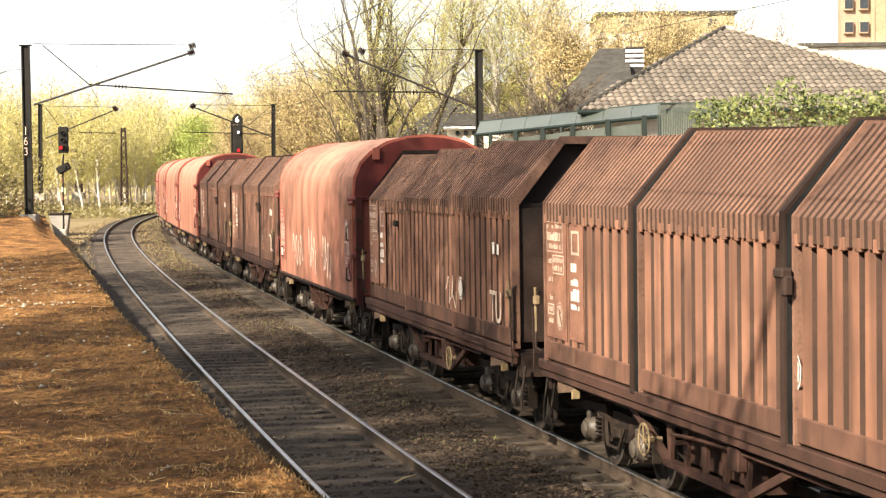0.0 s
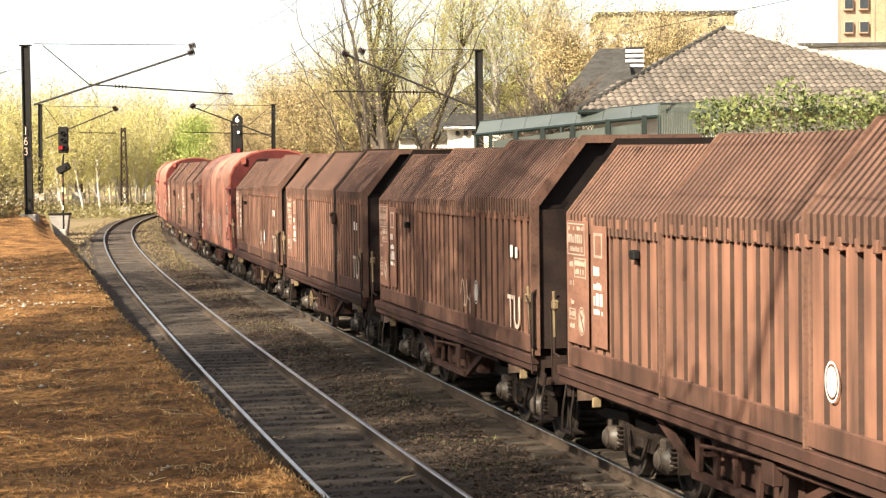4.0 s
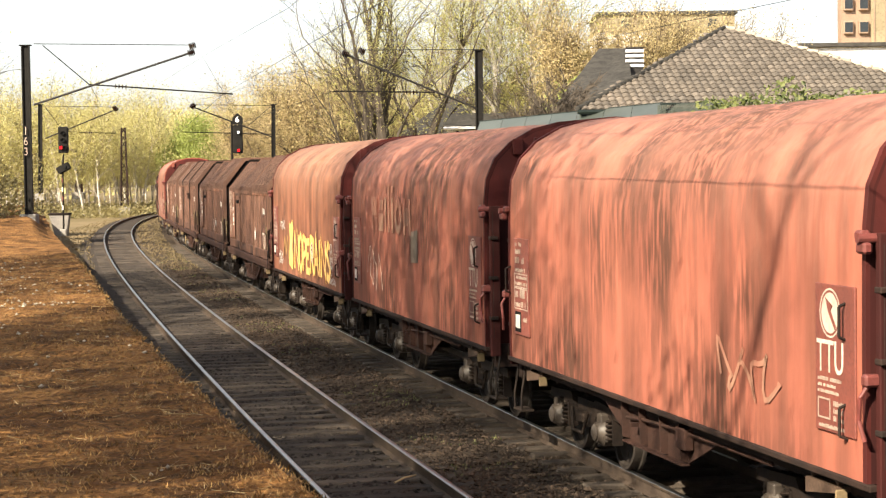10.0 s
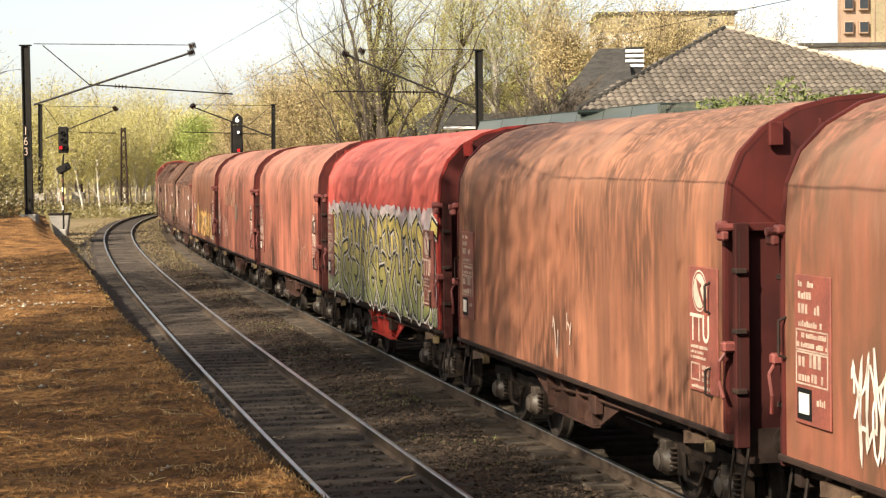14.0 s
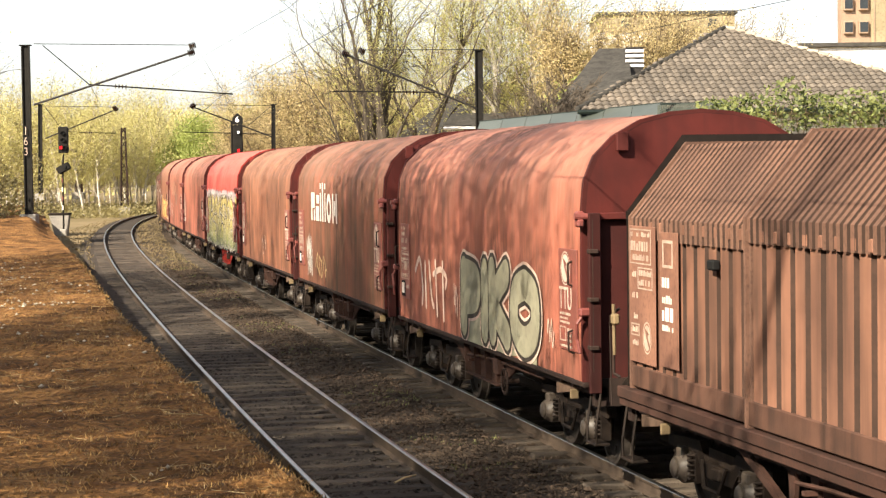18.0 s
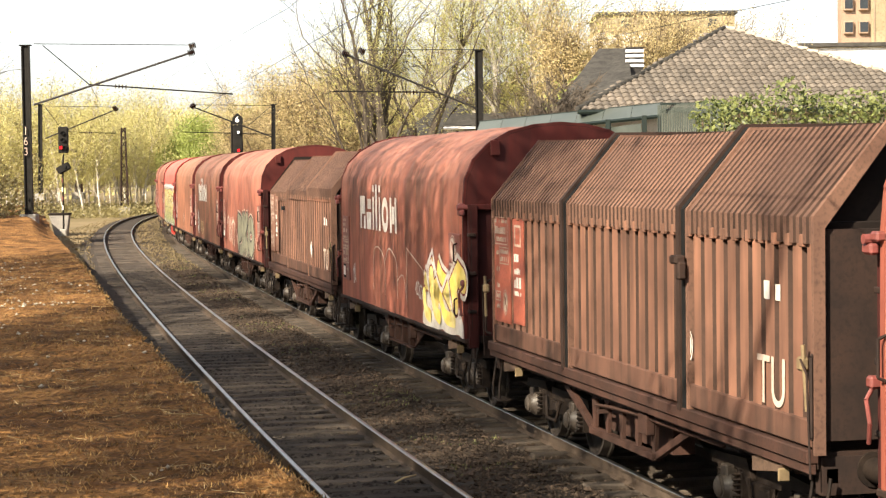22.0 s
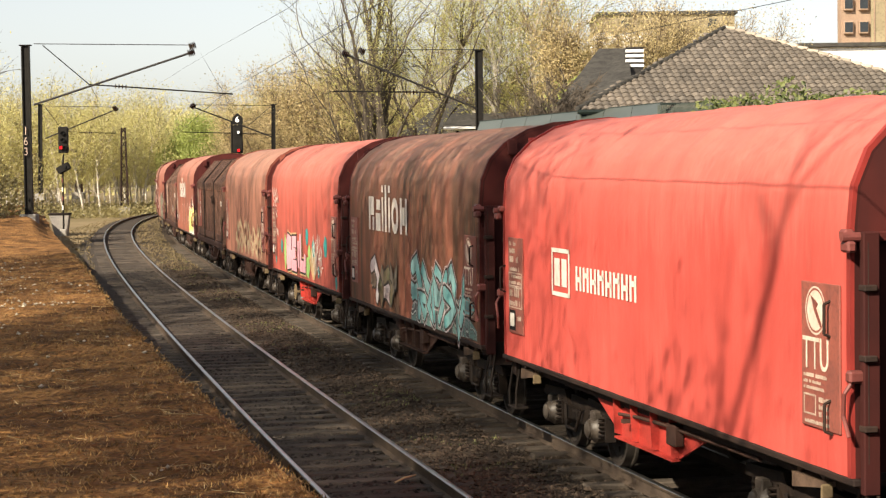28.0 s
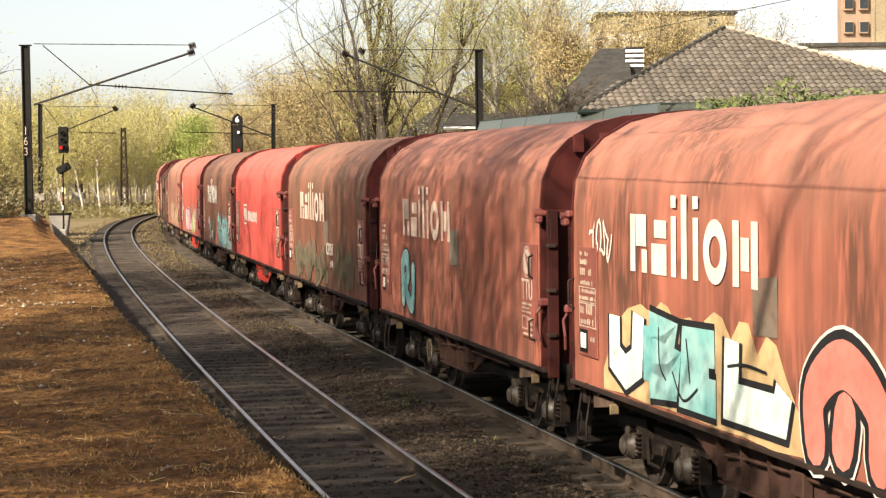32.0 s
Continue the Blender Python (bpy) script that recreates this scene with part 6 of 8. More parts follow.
def plain_house(name, label, fl, fr, ridge_l, ridge_r, wall_mat, roof_mat, depth=7.0):
    """A gabled house: front eave from fl to fr, ridge behind it."""
    t = thing(name, label, "house")
    fl, fr, rl, rr = Vector(fl), Vector(fr), Vector(ridge_l), Vector(ridge_r)
    bk = Vector((0.5, depth, 0))
    w = Shape()
    c = [fl + Vector((0.2, 0.3, -0.1)), fr + Vector((-0.2, 0.3, -0.1)), fr + bk + Vector((-0.2, -0.3, -0.1)), fl + bk + Vector((0.2, -0.3, -0.1))]
    w.add([(p.x, p.y, -0.6) for p in c] + [tuple(p) for p in c], [(0, 1, 5, 4), (1, 2, 6, 5), (2, 3, 7, 6), (3, 0, 4, 7), (4, 5, 6, 7)])
    part("wall", w, wall_mat, t)
    r = Shape()
    z = Vector((0, 0, 0.14))
    a = [fl, fr, rr, rl, fl + bk, fr + bk]
    r.add([*a, *[p + z for p in a]], [(6, 7, 8, 9), (9, 8, 11, 10), (0, 1, 7, 6), (1, 2, 8, 7), (2, 5, 11, 8), (0, 3, 9, 6), (3, 4, 10, 9), (4, 5, 11, 10), (0, 1, 2, 3), (3, 2, 5, 4)])
    rf = part("roof", r, roof_mat, t)
    part("gutter", Shape().tube(fl + Vector((0, -0.06, 0.02)), fr + Vector((0, -0.06, 0.02)), 0.07, n=8), M_WHITEWALL if depth < 7 else M_SLATE, t)
    return t


h1 = plain_house("house", "grey slate-roofed house behind the trees", (-2.71, 114.00, 5.29), (7.28, 114.00, 5.22), (2.06, 122.00, 8.75), (7.82, 122.00, 8.67), M_PLASTER, M_SLATE)
h2 = plain_house("house", "low grey-roofed annex with a pale gutter", (0.11, 99.60, 5.56), (3.60, 99.60, 5.58), (0.58, 103.00, 6.29), (3.73, 103.00, 6.30), M_PLASTER, M_SLATE, 6)
for i_ in range(3):
    q_ = Vector(((0.84, 99.50, 5.32)[0] + i_ * 0.42, (0.84, 99.50, 5.32)[1], (0.84, 99.50, 5.32)[2]))
    part("vent_hole", Shape().tube(q_ + Vector((0, 0.5, 0)), q_ + Vector((0, 0.2, 0)), 0.13, n=10), M_BLACK, h2)
h3 = plain_house("house", "dark roof ridge behind the tiled house", (4.53, 76.00, 5.88), (7.53, 76.00, 6.50), (6.71, 82.00, 8.37), (7.90, 82.00, 8.36), M_PLASTER, M_SLATE)
chim = thing("roof_vent", "white louvred ventilation box on the roof", "vent", pose(*(7.98, 80.00, 7.91)))
part("body", Shape().box(-0.36, 0.36, -0.3, 0.3, -1.2, 0.5, bevel=0.02), M_GALV, chim)
for i_ in range(4):
    part("louvre", Shape().box(-0.38, 0.38, -0.36, -0.3, -0.32 + i_ * 0.2, -0.2 + i_ * 0.2, bevel=0.01), M_WHITEWALL, chim)


def barrier():
    """The green glazed screen behind the train."""
    t = thing("noise_barrier", "screen of pale green glass between dark green posts", "fence")
    tops = [(1.47, 58.00, 4.56), (2.14, 56.00, 4.62), (2.82, 54.00, 4.66), (3.52, 52.00, 4.71), (4.30, 50.00, 4.77), (5.03, 48.00, 4.81)]
    for p in tops:
        part("post", Shape().box(p[0] - 0.06, p[0] + 0.06, p[1] - 0.06, p[1] + 0.06, -0.3, p[2], bevel=0.01), M_GREENPOST, t)
    for p, q in zip(tops, tops[1:]):
        a, b = Vector(p), Vector(q)
        for lo, hi in ((0.3, 0.02), ):
            s = Shape().add([(a.x + 0.08, a.y, 0.2), (b.x - 0.08, b.y, 0.2), (b.x - 0.08, b.y, b.z - 0.2), (a.x + 0.08, a.y, a.z - 0.2), (a.x + 0.08, a.y + 0.03, 0.2), (b.x - 0.08, b.y + 0.03, 0.2), (b.x - 0.08, b.y + 0.03, b.z - 0.2), (a.x + 0.08, a.y + 0.03, a.z - 0.2)],
                            [(0, 1, 2, 3), (4, 5, 6, 7), (0, 1, 5, 4), (1, 2, 6, 5), (2, 3, 7, 6), (3, 0, 4, 7)])
            part("pane", s, M_GREENGLASS, t)
    c = thing("canopy", "long pale green glazed canopy behind the screen", "canopy")
    a, b = Vector((1.10, 62.00, 4.60)), Vector((6.10, 54.00, 4.93))
    a2, b2 = Vector((1.29, 64.00, 5.06)), Vector((6.39, 56.00, 5.34))
    n = 7
    for i in range(n):
        p0, p1, q0, q1 = a.lerp(b, i / n), a.lerp(b, (i + 0.985) / n), a2.lerp(b2, i / n), a2.lerp(b2, (i + 0.985) / n)
        z = Vector((0, 0, 0.03))
        part("pane", Shape().add([p0, p1, q1, q0, p0 + z, p1 + z, q1 + z, q0 + z], [(0, 1, 2, 3), (4, 5, 6, 7), (0, 1, 5, 4), (1, 2, 6, 5), (2, 3, 7, 6), (3, 0, 4, 7)]), M_GREENGLASS, c)
    part("edge_beam", Shape().tube(a, b, 0.06, n=6), M_GREENPOST, c)
    part("top_beam", Shape().tube(a2, b2, 0.05, n=6), M_GREENPOST, c)
    for i in range(5):
        p = a.lerp(b, i / 4)
        part("post", Shape().tube((p.x, p.y, -0.3), p, 0.06, n=8), M_GREENPOST, c)
    f = thing("slatted_fence", "grey-green fence of narrow upright slats", "fence")
    a, b = Vector((6.05, 54.00, 4.93)), Vector((7.72, 52.00, 4.95))
    for i in range(40):
        p = a.lerp(b, i / 40)
        part("slat", Shape().box(p.x - 0.018, p.x + 0.018, p.y, p.y + 0.02, -0.2, p.z + 0.32), M_GREENGLASS, f)
    part("rail", Shape().box(a.x, b.x, a.y - 0.5, a.y - 0.45, a.z + 0.30, a.z + 0.36), M_GREENPOST, f)


barrier()


def hedge():
    r = random.Random(12)
    sh = Shape()
    lumps = [((6.88, 49.00, 4.77), 0.8, 0.55), ((7.55, 48.00, 4.84), 0.9, 0.5), ((8.35, 47.00, 4.94), 1.0, 0.75), ((9.18, 47.00, 4.79), 0.9, 0.5), ((9.79, 46.00, 4.82), 1.0, 0.55), ((10.66, 46.00, 4.81), 1.0, 0.6), ((11.53, 46.00, 4.80), 1.0, 0.6)]
    for p, w, h in lumps:
        c0 = Vector(p)
        for _ in range(420):
            v = Vector((r.gauss(0, 1), r.gauss(0, 1), r.gauss(0, 1))).normalized() * (r.random() ** 0.3)
            c = c0 + Vector((v.x * w * 0.75, v.y * 0.7, v.z * h))
            u = Vector((r.gauss(0, 0.6), -0.6 + r.gauss(0, 0.6), 0.6 + r.gauss(0, 0.6))).normalized()
            b = u.orthogonal().normalized()
            b.rotate(Matrix.Rotation(r.uniform(0, 6.28), 3, u))
            k = r.uniform(0.04, 0.09)
            sh.add([c - b * k, c + u.cross(b) * k * 0.6, c + b * k, c - u.cross(b) * k * 0.6], [(0, 1, 2, 3)])
    ob = solid("hedge", sh.mesh("hedge", M_IVY, False, False), None, "glossy green hedge top behind the train", "hedge", kind="stuff")
    st = Shape()
    for p, w, h in lumps:
        for k in range(5):
            st.tube((p[0] + r.uniform(-0.5, 0.5), p[1] + r.uniform(-0.3, 0.3), -0.3), (p[0] + r.uniform(-0.6, 0.6), p[1], p[2]), 0.03, 0.01, 4)
    part("stems", st, M_TWIG, ob)


hedge()


def far_buildings():
    # brick tower with bay windows
    p, q = (61.95, 300.00, 22.00), (71.73, 300.00, 21.87)
    t = thing("tower_block", "tall pinkish brick tower with bay windows", "building")
    x0, y0 = p[0], p[1]
    part("wall", Shape().box(x0, x0 + 22, y0, y0 + 2.5, -1, 44), M_BRICKPINK, t)
    part("glazed_front", Shape().box(x0 + 4.6, x0 + 16, y0 - 0.5, y0, 20, 44), M_OCHRE, t, "ochre glazed front")
    for i in range(7):
        z = 16.0 + i * 3.6
        for bx in (0.35, 2.7):
            b = part("window", Shape().box(x0 + bx, x0 + bx + 1.5, y0 - 0.7, y0, z, z + 2.0, bevel=0.1), M_BRICKPINK, t)
            part("pane", Shape().box(x0 + bx + 0.15, x0 + bx + 1.35, y0 - 0.75, y0 - 0.7, z + 0.3, z + 1.8), M_WINDOW, b)
    for k in range(5):
        part("mullion", Shape().box(x0 + 5 + k * 1.7, x0 + 5.2 + k * 1.7, y0 - 0.6, y0 - 0.5, 20, 44), M_BRICKPINK, t)
    # white flat-roofed hall
    a = (21.39, 115.00, 8.79)
    t2 = thing("white_hall", "white flat-roofed hall behind the tiled house", "building")
    z1 = (23.14, 115.00, 10.37)[2]
    part("wall", Shape().box(a[0], a[0] + 24, a[1], a[1] + 12, -1, z1), M_WHITEWALL, t2)
    part("roof", Shape().box(a[0] - 0.3, a[0] + 24.3, a[1] - 0.3, a[1] + 12.3, z1, z1 + 0.25, bevel=0.03), M_SLATE, t2, "thin grey roof edge")
    # long ochre block
    b0, b1 = (17.17, 210.00, 15.62), (31.85, 210.00, 15.42)
    t3 = thing("ochre_block", "long ochre and white block behind the trees", "building")
    zt, zm = (17.21, 210.00, 19.70)[2], (17.20, 210.00, 17.88)[2]
    part("wall", Shape().box(b0[0], b1[0], b0[1], b0[1] + 12, -1, zm), M_WHITEWALL, t3)
    part("upper_storey", Shape().box(b0[0], b1[0], b0[1] - 0.2, b0[1] + 12, zm, zt), M_OCHRE, t3, "ochre upper storey")
    part("roof", Shape().box(b0[0] - 0.3, b1[0] + 0.3, b0[1] - 0.5, b0[1] + 12.3, zt, zt + 0.35), M_SLATE, t3)
    for k in (1, 7):
        x = b0[0] + 0.8 + k * 1.55
        w = part("window", Shape().box(x, x + 1.1, b0[1] - 0.28, b0[1] - 0.2, zm + 0.4, zt - 0.4), M_OCHRE, t3)
        part("pane", Shape().box(x + 0.1, x + 1.0, b0[1] - 0.3, b0[1] - 0.28, zm + 0.5, zt - 0.5), M_WINDOW, w)


far_buildings()

# ---- painted words, signs and graffiti on the wagons ----
Y_PAINT = 1.466
M_YELLOW = paint("yellow_spray_paint", (0.82, 0.465, 0.12), (0.72, 0.45, 0.18))
M_TEAL = paint("teal_spray_paint", (0.15, 0.38, 0.38), (0.30, 0.46, 0.45))
M_DEEPTEAL = paint("deep_teal_spray_paint", (0.04, 0.28, 0.27))
M_ROSE = paint("pink_spray_paint", (0.72, 0.35, 0.40))
M_CORAL = paint("coral_spray_paint", (0.62, 0.20, 0.16))
M_LIME = paint("light_green_spray_paint", (0.32, 0.50, 0.16))
M_OLIVE = paint("dull_green_spray_paint", (0.10, 0.105, 0.06), (0.16, 0.10, 0.065))
M_TAN = paint("tan_spray_paint", (0.55, 0.38, 0.2))
M_GREYGREEN = paint("faded_grey_green_patch", (0.15, 0.13, 0.10), (0.19, 0.13, 0.10))
M_INK = paint("black_spray_paint", (0.02, 0.02, 0.022))
M_INKGREY = paint("washed_black_spray_paint", (0.05, 0.042, 0.036))
M_MAROONINK = paint("dark_red_spray_paint", (0.22, 0.03, 0.025))
M_SUNNY = paint("sunny_yellow_spray_paint", (0.82, 0.60, 0.10), (0.78, 0.64, 0.26))
M_SILVERPAINT = paint("grey_green_silver_paint", (0.29, 0.275, 0.195), (0.23, 0.215, 0.155))
M_PALETEAL = paint("pale_turquoise_spray_paint", (0.62, 0.66, 0.60), (0.46, 0.58, 0.55))
M_WASHED = paint("washed_out_yellowish_paint", (0.46, 0.36, 0.22), (0.36, 0.24, 0.15))
M_OCHREMIST = paint("thin_ochre_spray_paint", (0.40, 0.25, 0.09), (0.34, 0.17, 0.08))
M_CHALK = paint("chalky_white_paint", (0.68, 0.63, 0.57), (0.58, 0.50, 0.44))
M_MIST = paint("misty_grey_white_paint", (0.50, 0.45, 0.45), (0.42, 0.30, 0.30))
M_GHOST = paint("ghost_of_old_lettering", (0.33, 0.19, 0.13), (0.38, 0.155, 0.105))
M_FADED = paint("worn_white_paint", (0.55, 0.38, 0.30), (0.62, 0.50, 0.42))
MURAL_GREEN = mural_mat("yellow_green_mural", (0.24, 0.26, 0.10), (0.52, 0.42, 0.17), (0.04, 0.045, 0.03), (0.58, 0.54, 0.46), scale=1.7, width=0.034, stretch=1.2)


def fade_mat(name, low, high, z0, z1):
    """Sprayed paint that changes colour with height, over a ragged edge."""
    mat = paint(name, high)
    n, l = mat.node_tree.nodes, mat.node_tree.links
    b = n["Principled BSDF"]
    co, sep, rz, mix, rag, add = n.new("ShaderNodeTexCoord"), n.new("ShaderNodeSeparateXYZ"), n.new("ShaderNodeMapRange"), n.new("ShaderNodeMix"), n.new("ShaderNodeTexNoise"), n.new("ShaderNodeMath")
    mix.data_type, add.operation = "RGBA", "MULTIPLY_ADD"
    rag.inputs["Scale"].default_value, add.inputs[1].default_value = 2.0, 0.9
    l.new(co.outputs["Object"], sep.inputs[0])
    l.new(co.outputs["Object"], rag.inputs["Vector"])
    l.new(rag.outputs["Fac"], add.inputs[0])
    l.new(sep.outputs["Z"], add.inputs[2])
    rz.inputs["From Min"].default_value, rz.inputs["From Max"].default_value = z0 + 0.45, z1 + 0.45
    l.new(add.outputs[0], rz.inputs["Value"])
    old = b.inputs["Base Color"].links[0].from_socket
    mix.inputs["A"].default_value = (*low, 1)
    l.new(rz.outputs[0], mix.inputs["Factor"])
    l.new(old, mix.inputs["B"])
    l.new(mix.outputs["Result"], b.inputs["Base Color"])
    return mat


MURAL_FILL = fade_mat("yellow_to_olive_spray_paint", (0.22, 0.235, 0.09), (0.62, 0.48, 0.15), 1.3, 2.3)


def flat(w, name, polys, mat, y, label=""):
    """Flat painted outlines, 2 mm thick, on the camera's side, each a piece of its own."""
    for poly in polys:
        ob = part(name, Shape().plate(poly, "y", y, y + 0.002), mat, w, label)
    return ob


def lumpy(x0, x1, z0, z1, seed, n=26, rough_top=0.3, foot=0.06, ends=6.0):
    """A patch with a ragged upper edge."""
    r = random.Random(seed)
    top = []
    for i in range(n + 1):
        u = i / n
        env = max(0.05, min(1.0, ends * u, ends * (1 - u))) ** 0.5
        top.append((x0 + (x1 - x0) * u, z0 + (z1 - z0) * env * (1 - rough_top * abs(math.sin(u * n * 0.9 + seed)) * r.random())))
    bottom = [(x1 + (x0 - x1) * i / 8, z0 - foot * r.random()) for i in range(9)]
    return top + bottom


def blob(x, z, rx, rz, seed):
    r = random.Random(seed)
    return [(x + rx * math.cos(a) * r.uniform(0.75, 1.15), z + rz * math.sin(a) * r.uniform(0.75, 1.15)) for a in [i * math.pi / 7 for i in range(14)]]


def curved(pts, n=6):
    """A smooth line through the points."""
    out = []
    m = len(pts)
    for i in range(m - 1):
        p0, p1, p2, p3 = [Vector(pts[max(0, min(m - 1, j))]) for j in (i - 1, i, i + 1, i + 2)]
        for q in range(n):
            t = q / n
            out.append(tuple(0.5 * (2 * p1 + (p2 - p0) * t + (2 * p0 - 5 * p1 + 4 * p2 - p3) * t * t + (3 * p1 - p0 - 3 * p2 + p3) * t ** 3)))
    return out + [tuple(pts[-1])]


def stroke(sh, pts, width, y, cap=0.5):
    """One sprayed stroke as a flat strip with mitred bends and rounded (cap 0.5) or cut (0) ends."""
    p = [Vector(q) for q in pts]
    h = width / 2
    left, right = [], []
    for i, q in enumerate(p):
        a = (q - p[i - 1]).normalized() if i else (p[1] - p[0]).normalized()
        b = (p[i + 1] - q).normalized() if i + 1 < len(p) else a
        t = (a + b).normalized() if (a + b).length > 0.2 else b
        k = h / max(0.6, abs(t.dot(a)))
        side = Vector((-t.y, t.x)) * k
        if i == 0 and cap:
            for c in (0.95, 0.6):
                e = q - a * h * c
                r = Vector((-a.y, a.x)) * h * math.sqrt(1 - c * c)
                left.append(e + r)
                right.append(e - r)
        left.append(q + side)
        right.append(q - side)
        if i == len(p) - 1 and cap:
            for c in (0.6, 0.95):
                e = q + a * h * c
                r = Vector((-a.y, a.x)) * h * math.sqrt(1 - c * c)
                left.append(e + r)
                right.append(e - r)
    n = len(left)
    sh.add([(v.x, y, v.y) for v in left] + [(v.x, y, v.y) for v in right], [(i, i + 1, n + i + 1, n + i) for i in range(n - 1)])
    return sh


def sprayed(w, name, lines, width, coats, y, label="", cap=0.5, coat=0.004):
    """Strokes in several coats of paint, the widest first: (extra width, material); one mesh."""
    sh, marks = Shape(), []
    for c, (extra, mat) in enumerate(coats):
        for q, pts in enumerate(lines):
            before = len(sh.f)
            stroke(sh, pts, width + extra, y + coat * c + 0.0003 * (q % 4), cap)
            marks += [c] * (len(sh.f) - before)
    me = bpy.data.meshes.new(name)
    me.from_pydata(sh.v, [], sh.f)
    for _, mat in coats:
        me.materials.append(mat)
    me.polygons.foreach_set("material_index", marks)
    me.update()
    return part(name, me, None, w, label)


LETTER = {
    "U": [[(0.1, 1), (0.12, 0.25), (0.5, 0.03), (0.86, 0.25), (0.9, 1.1)]],
    "B": [[(0.1, 0), (0.12, 1)], [(0.12, 0.97), (0.8, 0.88), (0.72, 0.6), (0.2, 0.5)], [(0.2, 0.5), (0.92, 0.4), (0.86, 0.1), (0.1, 0.02)]],
    "E": [[(0.9, 0.95), (0.15, 0.92), (0.1, 0.05), (0.95, 0.05)], [(0.15, 0.5), (0.75, 0.5)]],
    "L": [[(0.1, 1.1), (0.1, 0.1), (0.9, 0.1), (0.95, 0.5)]],
    "P": [[(0.1, 0), (0.12, 1)], [(0.12, 0.96), (0.85, 0.86), (0.8, 0.52), (0.15, 0.42)]],
    "I": [[(0.5, 0), (0.5, 1)]],
    "K": [[(0.1, 0), (0.12, 1)], [(0.9, 1), (0.2, 0.5), (0.9, 0)]],
    "O": [[(0.5, 1), (0.12, 0.8), (0.1, 0.25), (0.5, 0), (0.9, 0.25), (0.88, 0.8), (0.5, 1)]],
    "N": [[(0.1, 0), (0.1, 1), (0.9, 0), (0.9, 1)]],
    "R": [[(0.1, 0), (0.12, 1)], [(0.12, 0.96), (0.85, 0.86), (0.8, 0.52), (0.15, 0.42)], [(0.4, 0.45), (0.95, 0)]],
    "A": [[(0.05, 0), (0.5, 1), (0.95, 0)], [(0.25, 0.35), (0.75, 0.35)]],
    "D": [[(0.1, 0), (0.12, 0.6), (0.5, 1), (0.88, 0.6), (0.9, 0)], [(0.45, 0.05), (0.5, 0.4)]],
    "S": [[(0.9, 0.9), (0.5, 1), (0.12, 0.75), (0.5, 0.52), (0.88, 0.28), (0.5, 0), (0.08, 0.12)]],
}


def piece(w, word, x0, x1, z0, z1, width, coats, y, label, seed=1, gap=0.0, bend=0, wides=None, cap=0.5):
    """A sprayed word: each letter a mesh of its own with its coats of paint."""
    r = random.Random(seed)
    wides = wides or [1.0] * len(word)
    total = sum(wides)
    x = x0
    h = width / 2
    for i, ch in enumerate(word):
        step = (x1 - x0) * wides[i] / total
        a, b = x - h * (1 - gap), x + step + h * (1 - gap)
        tip = r.uniform(-0.05, 0.07) * (z1 - z0)
        lean = r.uniform(-0.05, 0.05)
        lines = []
        for line in LETTER[ch]:
            pts = [(a + (b - a) * (u + lean * v), z0 + h + (z1 - z0 - width + tip) * v) for u, v in line]
            lines.append(curved(pts, bend) if bend and len(pts) > 2 else pts)
        own = [(e, m[i % len(m)] if isinstance(m, list) else m) for e, m in coats]
        sprayed(w, "sprayed_letter", lines, width, own, y + 0.0018 * (i % 2), label, cap)
        x += step


def wild(w, x0, x1, z0, z1, n, width, coats, y, label, seed):
    """Interlocked angular letters: bent bars, hooks and loops sprayed over one another."""
    r = random.Random(seed)
    for i in range(n):
        u = (i + 0.5) / n + r.uniform(-0.3, 0.3) / n
        cx = x0 + (x1 - x0) * u
        lo = z0 + (z1 - z0) * (0.0 if i % 3 else 0.35) + r.uniform(0, 0.12)
        hi = z0 + (z1 - z0) * (1.0 if i % 2 else 0.62) - r.uniform(0, 0.18)
        k = r.uniform(0.16, 0.42) * r.choice((-1, 1))
        shape = i % 4
        if shape == 0:
            pts = [(cx - k, hi), (cx + k * 0.3, hi - 0.08), (cx + k, lo + (hi - lo) * 0.5), (cx + k * 0.2, lo + 0.1), (cx - k * 0.8, lo)]
        elif shape == 1:
            pts = [(cx, lo), (cx - k * 0.4, lo + (hi - lo) * 0.55), (cx + k * 0.5, hi), (cx + k * 1.4, hi - 0.1)]
        elif shape == 2:
            pts = [(cx + k, hi), (cx + k * 0.9, lo + 0.25), (cx, lo), (cx - k, lo + 0.3), (cx - k * 0.7, lo + (hi - lo) * 0.6), (cx + k * 0.2, lo + (hi - lo) * 0.55)]
        else:
            pts = [(cx - k * 1.3, lo + 0.05), (cx - k * 0.2, lo + (hi - lo) * 0.4), (cx + k * 0.2, hi - 0.15), (cx + k * 0.9, hi)]
        own = [(e, m[i % len(m)] if isinstance(m, list) else m) for e, m in coats]
        sprayed(w, "mural_letter", [pts], width * r.uniform(0.75, 1.25), own, y + 0.002 * (i % 9), label, 0.0 if i % 3 == 0 else 0.5, 0.0006)


def ribbon(w, name, strokes, width, mat, y, label=""):
    """Hand-drawn lines as thin flat ribbons, each a piece of its own."""
    for pts in strokes:
        sprayed(w, name, [pts], width, [(0.0, mat)], y, label)


